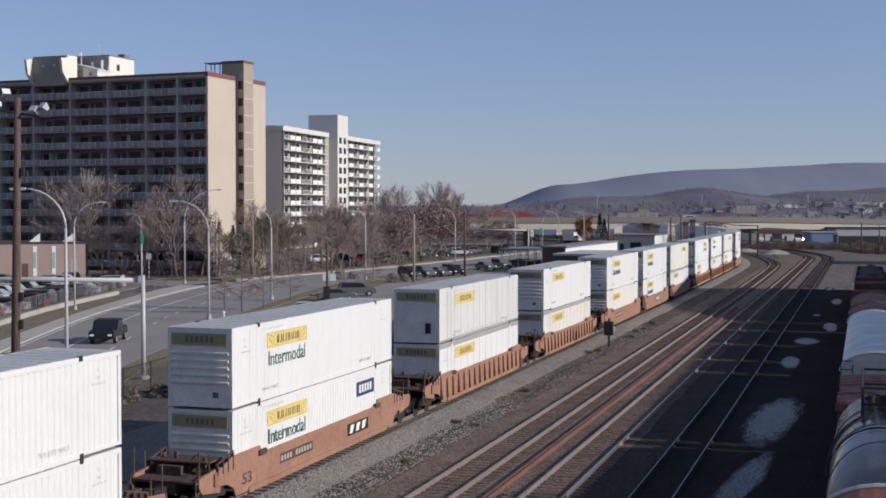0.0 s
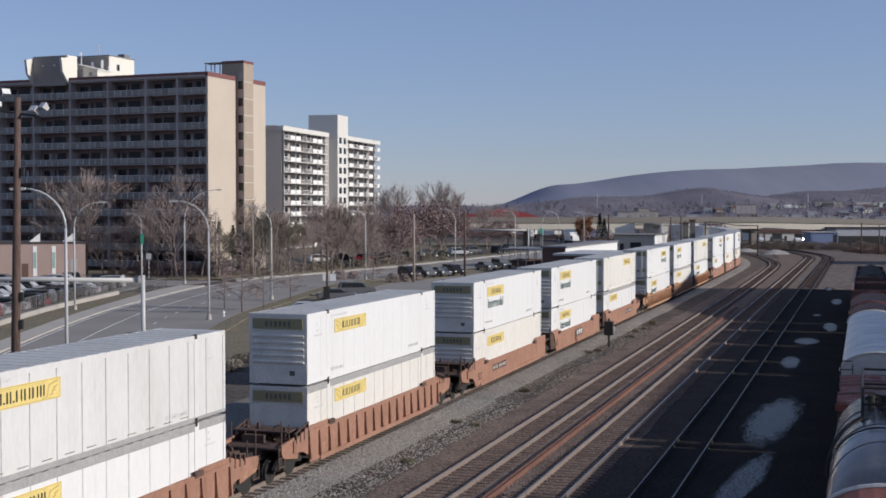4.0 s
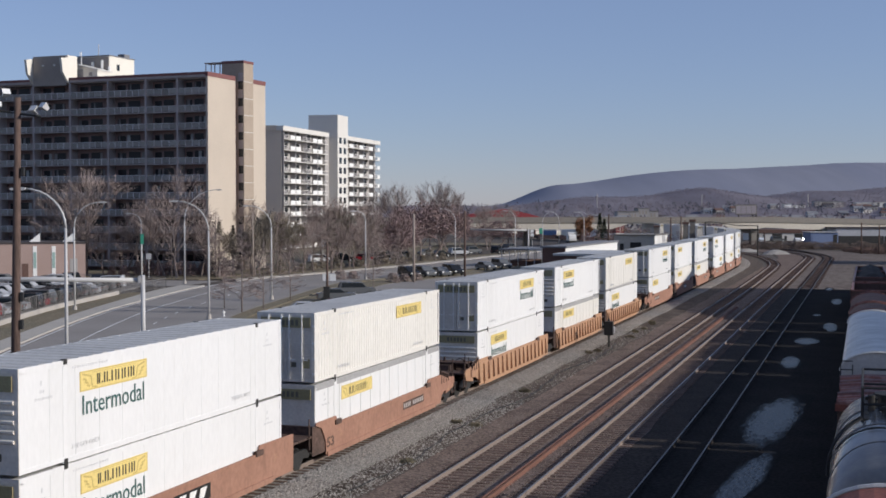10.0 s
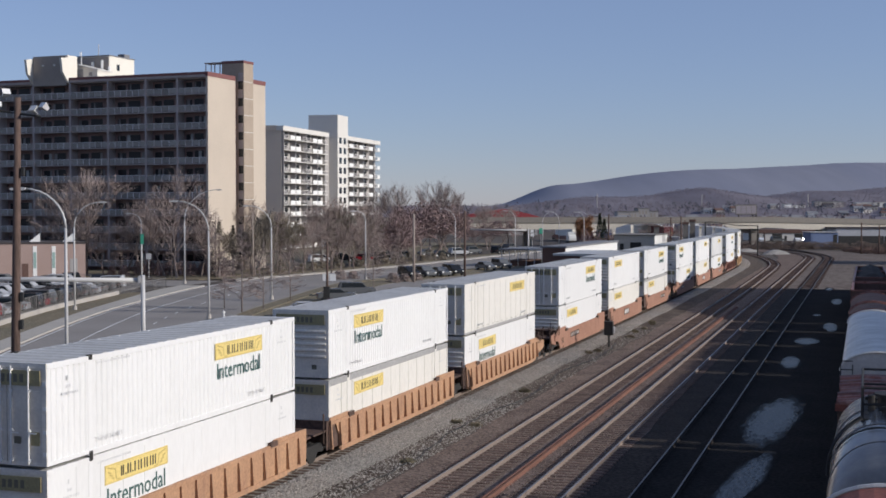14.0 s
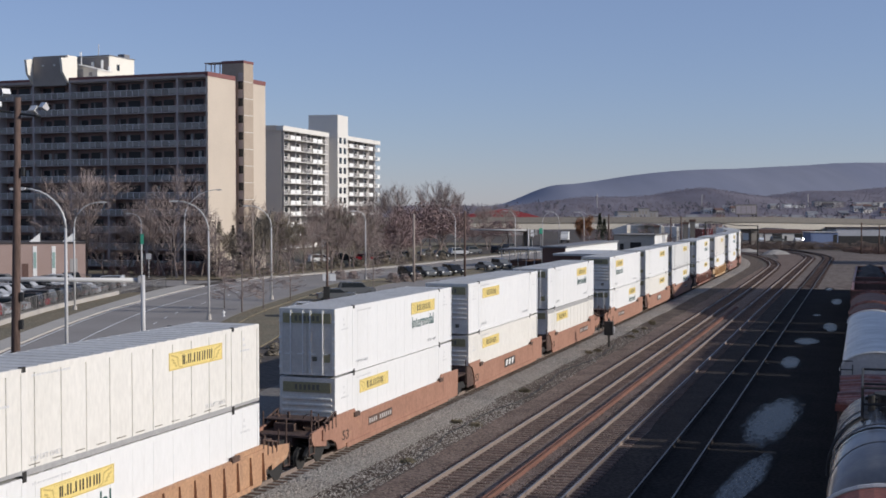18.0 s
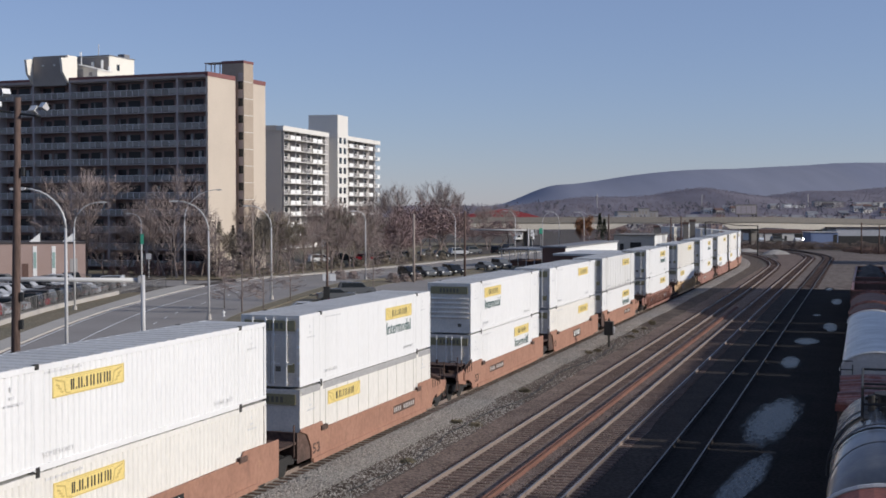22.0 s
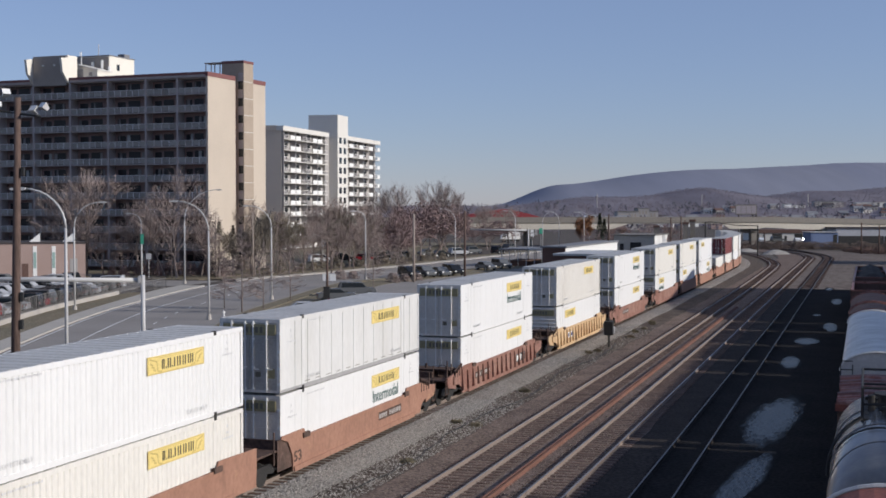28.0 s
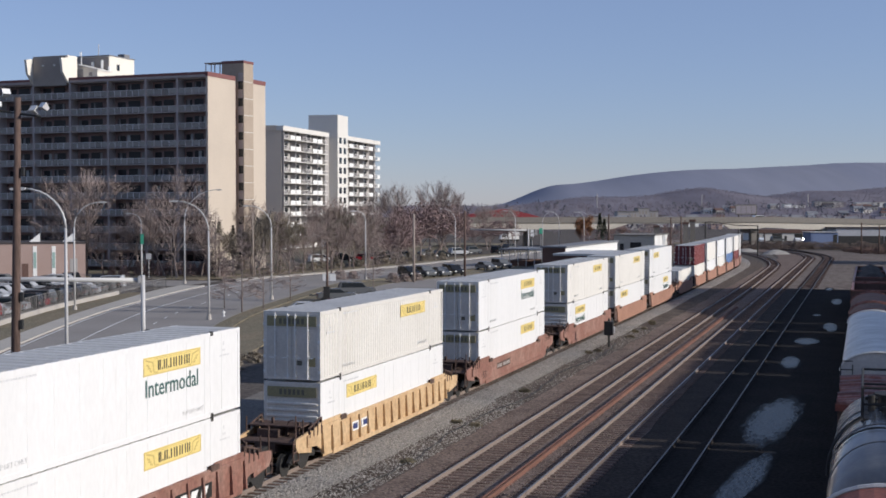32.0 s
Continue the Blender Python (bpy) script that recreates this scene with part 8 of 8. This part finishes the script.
def tank_car(s, off, length):
    c = root("tank_car", "glossy grey tank car with black railings round its dome", "rail car", m=lateral(s, off, 0.2))
    bm = bmesh.new()
    tube(bm, [(0, 0.0, 2.55), (0, 0.18, 2.55), (0, 0.55, 2.55), (0, length - 0.55, 2.55), (0, length - 0.18, 2.55), (0, length, 2.55)], [0.7, 1.2, 1.5, 1.5, 1.2, 0.7], 40)
    part("tank", bm, M["tank_gloss"], c, smooth=True)
    for y in (length * 0.28, length * 0.5, length * 0.74):
        bm = bmesh.new()
        ring = [(1.515 * math.cos(k * math.tau / 32), y, 2.55 + 1.515 * math.sin(k * math.tau / 32)) for k in range(33)]
        tube(bm, ring, 0.02, 4, False)
        part("weld_band", bm, M["tank_gloss"], c)
    bm = bmesh.new()
    tube(bm, [(0.3, length * 0.74, 3.9), (0.3, length * 0.74, 4.4)], 0.5, 16)
    tube(bm, [(0.3, length * 0.74, 4.4), (0.3, length * 0.74, 4.5)], 0.56, 16)
    part("dome", bm, M["dark_metal"], c)
    for x, y, r, h in ((-0.35, 0.7, 0.12, 4.5), (0.95, 0.72, 0.1, 4.35), (0.1, 0.63, 0.14, 4.3), (0.7, 0.64, 0.09, 4.5), (-0.15, 0.8, 0.1, 4.4)):
        bm = bmesh.new()
        tube(bm, [(x, length * y, 3.8), (x, length * y, h)], r, 10)
        tube(bm, [(x - r * 1.6, length * y, h - 0.1), (x + r * 1.6, length * y, h - 0.1)], r * 0.5, 8)
        part("valve", bm, M["dark_metal"], c)
    x0, x1, y0, y1 = -0.62, 1.5, length * 0.58, length * 0.92
    for x in (x0, x1):
        for y in (y0, y1):
            bm = bmesh.new()
            tube(bm, [(x, y, 3.55), (x, y, 4.95)], 0.05, 6)
            part("railing_post", bm, M["dark_metal"], c)
    for z in (4.45, 4.95):
        bm = bmesh.new()
        tube(bm, [(x0, y0, z), (x1, y0, z), (x1, y1, z), (x0, y1, z), (x0, y0, z)], 0.04, 5)
        part("railing", bm, M["dark_metal"], c)
    bm = bmesh.new()
    for i in range(5):
        box(bm, x0, y0 + i * (y1 - y0) / 5 + 0.03, 3.94, x0 + 0.55, y0 + (i + 1) * (y1 - y0) / 5 - 0.03, 3.99)
    part("platform", bm, M["dark_metal"], c)
    for d in (-0.22, 0.22):
        bm = bmesh.new()
        arc = [(-0.62, y0 - 0.1 + d, 4.0)]
        for k in range(9):
            a = radians(112 + k * 9)
            arc.append((1.62 * math.cos(a), y0 - 0.1 + d - 0.12 * k, 2.55 + 1.62 * math.sin(a)))
        tube(bm, arc, 0.035, 5)
        part("ladder_rail", bm, M["dark_metal"], c)
    bm = bmesh.new()
    arc = [(1.56 * math.cos(a), length * 0.45 - 0.05 * k, 2.55 + 1.56 * math.sin(a)) for k, a in enumerate(radians(v) for v in range(150, 60, -8))]
    tube(bm, arc, 0.03, 5)
    part("hose", bm, M["dark_metal"], c, "black hose lying over the tank")
    for y in (0.2, 0.25):
        bm = bmesh.new()
        box(bm, 0.02, length * y, 4.045, 0.3, length * y + 0.52, 4.075)
        part("placard", bm, M["yellow"], c, "small yellow placard")
    bm = bmesh.new()
    box(bm, -1.4, -0.8, 0.8, 1.4, length + 0.8, 1.05)
    part("underframe", bm, M["dark_metal"], c)
    trucks_for(c, (1.4, length - 1.4))
    return c


def loaded_car(s, off, length, load, level, top, label):
    c = root("gondola_car", label, "rail car", m=lateral(s, off, 0.2))
    # walls in a dark brown that holds the shade these cars stand in
    for x0, x1, y0, y1 in ((-1.5, -1.4, 0, length), (1.4, 1.5, 0, length), (-1.4, 1.4, 0, 0.1), (-1.4, 1.4, length - 0.1, length)):
        bm = bmesh.new()
        box(bm, x0, y0, 0.9, x1, y1, top)
        part("side_wall", bm, M["brown_wall"], c)
    for sx in (-1, 1):
        bm = bmesh.new()
        box(bm, sx * 1.47 - 0.09, -0.05, top, sx * 1.47 + 0.09, length + 0.05, top + 0.12)
        part("top_chord", bm, M["worn_rust"], c, "worn orange-brown top rail")
        for k in range(9):
            bm = bmesh.new()
            y = 0.4 + k * (length - 0.8) / 8
            box(bm, min(sx * 1.5, sx * 1.6), y - 0.06, 0.95, max(sx * 1.5, sx * 1.6), y + 0.06, top - 0.02)
            part("side_rib", bm, M["brown_wall"], c)
    for y in (-0.04, length - 0.1):
        bm = bmesh.new()
        box(bm, -1.36, y, top + 0.004, 1.36, y + 0.14, top + 0.12)
        part("end_chord", bm, M["worn_rust"], c, "worn orange-brown top rail")
    bm = bmesh.new()
    rg = random.Random(4)
    g = [[bm.verts.new((-1.4 + 2.8 * i / 8, 0.1 + (length - 0.2) * j / 20, level + 0.75 * math.sin(math.pi * i / 8) * min(1, j / 2, (20 - j) / 2) + rg.uniform(-0.1, 0.1))) for i in range(9)] for j in range(21)]
    for j in range(20):
        for i in range(8):
            bm.faces.new((g[j][i], g[j][i + 1], g[j + 1][i + 1], g[j + 1][i]))
    part("load", bm, M[load], c, "heaped loose load", smooth=True)
    trucks_for(c, (1.4, length - 1.4))
    return c


def puddle(x, y, rx, ry, seed, turn=18):
    rg = random.Random(seed)
    bm = bmesh.new()
    n = 40
    ph = [rg.uniform(0, math.tau) for _ in range(6)]
    ring = []
    for k in range(n):
        a = k * math.tau / n
        r = 1 + 0.16 * math.sin(2 * a + ph[0]) + 0.11 * math.sin(3 * a + ph[1]) + 0.06 * math.sin(5 * a + ph[2]) + 0.06 * math.sin(9 * a + ph[3])
        ring.append(bm.verts.new((rx * r * math.cos(a), ry * r * math.sin(a), 0)))
    bm.faces.new(ring)
    o = part("puddle", bm, M["water"])
    o.matrix_basis = pose(x, y, 0.028, 0, 0, -turn)
    tagged(o, "shallow puddle reflecting the sky on the darkened yard", "puddle", "puddles in the yard")


def build_yard():
    tank_car(-7.4, 23.1, 14.2)
    hopper_car(-27.1, 23.1, 17.4, "rust_red", "rust-red round-roofed covered hopper car with a worn pale rim")
    slatted_car(9.2, 23.1, 7.8)
    hopper_car(19.0, 23.1, 24.8, "tank_paint", "pale grey round-roofed covered hopper car on the siding")
    for at, long in ((45.0, 6.0), (52.2, 9.7)):
        hopper_car(at, 23.1, long, "rust_load", "rusty brown round-roofed covered hopper car on the siding")
    # low black load: the shaded inside of these cars, put into colour
    for at, long in ((63.2, 11.0), (75.5, 7.6)):
        loaded_car(at, 23.1, long, "shade_black", 1.6, 4.1, "nearly empty tall gondola car, darkened for shade, worn red rim")
    loaded_car(84.6, 23.1, 16.0, "dark_scrub", 3.6, 3.9, "tall dark gondola car heaped with dark scrap")
    loaded_car(102.4, 23.1, 16.0, "dark_scrub", 3.2, 3.6, "dark gondola car heaped with dark scrap")
    # a worn black cable lies loose along the gravel between the tracks
    rg = random.Random(9)
    bm = bmesh.new()
    pts = []
    for k in range(46):
        x, y = beside(4 + k * 1.25, 4.25 + 0.3 * math.sin(k * 0.37) + rg.uniform(-0.12, 0.12))
        pts.append((x, y, 0.05))
    tube(bm, pts, 0.035, 5)
    tagged(part("loose_cable", bm, M["dark_metal"]), "worn black cable lying along the gravel", "cable")
    for off, mat in ((9.47, "rust_rail"), (9.63, "rust_rail")):
        o = part("spare_rail", rail(off, OUTER, 101.0), M[mat])
        tagged(o, "long rusty orange spare rail lying between tracks", "rail", "spare rails")
    for i, (x, y, rx, ry, turn) in enumerate(((16.75, 65.0, 1.25, 10.2, 20), (11.35, 49.2, 0.75, 8.0, 22), (23.9, 88.7, 0.65, 5.0, 16), (29.0, 103.3, 1.0, 3.6, 16), (34.7, 115.5, 0.75, 4.8, 16),
                                              (45.0, 147.5, 0.8, 5.0, 17), (50.9, 170.3, 0.5, 3.6, 17), (37.2, 128.5, 0.4, 1.6, 17))):
        puddle(x, y, rx, ry, i + 1, turn)
    # tall unseen blocks added on the yard's far side to shade the tracks
    # they stand square to the sun; narrow gaps between them let streaks of light through
    across, along = Vector((-SUN_TO.x, -SUN_TO.y, 0)), Vector((-SUN_TO.y, SUN_TO.x, 0))
    gaps = [-60, 57.4, 59.2, 84.7, 92.0, 103.0, 115.3, 124.2]
    turn = Matrix((( -across.x, along.x, 0, 0), (-across.y, along.y, 0, 0), (0, 0, 1, 0), (0, 0, 0, 1)))
    for a, b in zip(gaps, gaps[1:]):
        bm = bmesh.new()
        box(bm, 0, a + (0.42 if a < 70 else 0.66), -0.06, 8, b - (0.42 if b < 70 else 0.66), 12.9)
        o = part("yard_building", bm, M["brick"])
        o.matrix_basis = Matrix.Translation(across * -22.5) @ turn
        tagged(o, "plain unseen brick block added beyond the yard to cast shade", "building", kind="structure")
    bm = bmesh.new()
    out = [(124.6, -0.06), (177, -0.06), (176.5, 13.2), (172.5, 18.9), (170.5, 18.9), (138, 15.7), (124.6, 12.9)]
    lo = [bm.verts.new((0, v, z)) for v, z in out]
    hi = [bm.verts.new((8, v, z)) for v, z in out]
    for i in range(len(out)):
        bm.faces.new((lo[i], lo[(i + 1) % len(out)], hi[(i + 1) % len(out)], hi[i]))
    bm.faces.new(lo[::-1])
    bm.faces.new(hi)
    o = part("yard_building", finish(bm), M["brick"])
    o.matrix_basis = Matrix.Translation(across * -22.5) @ turn
    far = bmesh.new()
    box(far, 0, 258.5, -0.06, 8, 275.5, 9.7)
    low = part("yard_building", far, M["brick"])
    low.matrix_basis = Matrix.Translation(across * -22.5) @ turn
    tagged(low, "plain low unseen brick block added beyond the yard to cast shade", "building", kind="structure")
    tagged(o, "plain gabled unseen brick block added beyond the yard to cast shade", "building", kind="structure")


def build_loose_stone():
    """Single ballast stones where the line passes nearest, beside the rails."""
    rg = np.random.default_rng(6)
    base = np.array([(1, 0, 0), (-1, 0, 0), (0, 1, 0), (0, -1, 0), (0, 0, 1), (0, 0, -0.6)], float)
    tri = np.array([(0, 2, 4), (2, 1, 4), (1, 3, 4), (3, 0, 4), (2, 0, 5), (1, 2, 5), (3, 1, 5), (0, 3, 5)])
    n = 46000
    s = rg.uniform(-9, 75, n)
    s = np.where(rg.random(n) < 0.6, rg.uniform(-9, 28, n), s)
    pick = rg.random(n)
    off = np.where(pick < 0.55, rg.uniform(1.35, 3.3, n), np.where(pick < 0.68, rg.uniform(3.2, 5.0, n), rg.uniform(5.2, 12.2, n)))
    h = HEAD
    x = BASE_X + s * math.sin(h) + math.cos(h) * off
    y = BASE_Y + s * math.cos(h) - math.sin(h) * off
    size = rg.uniform(0.016, 0.042, n)
    verts = base[None] * size[:, None, None] * rg.uniform(0.6, 1.3, (n, 6, 3))
    verts += np.stack([x, y, 0.035 + size * 0.3], 1)[:, None]
    verts = verts.reshape(n, 6, 3)
    for name, mask, mat, label in (("ballast_stones", off < 5.1, "stones", "loose grey crushed stones of the track ballast"),
                                   ("old_ballast_stones", (off >= 5.1) & (rg.random(n) < 0.7), "brown_stones", "loose brown stones of the older ballast")):
        k = int(mask.sum())
        me = bpy.data.meshes.new(name)
        me.from_pydata(verts[mask].reshape(-1, 3).tolist(), [], (tri[None] + 6 * np.arange(k)[:, None, None]).reshape(-1, 3).tolist())
        tagged(shared(name, me, M[mat]), label, "stones", kind="stuff")


build_distance()
build_road()
build_fences()
build_street()
tower_a()
tower_b()
brick_hall()
build_station()
build_bridge()
build_far_town()
build_trees()
pickup = build_cars()
truck = box_truck()
build_yard()
build_train()
build_loose_stone()
build_tracks()
motions()
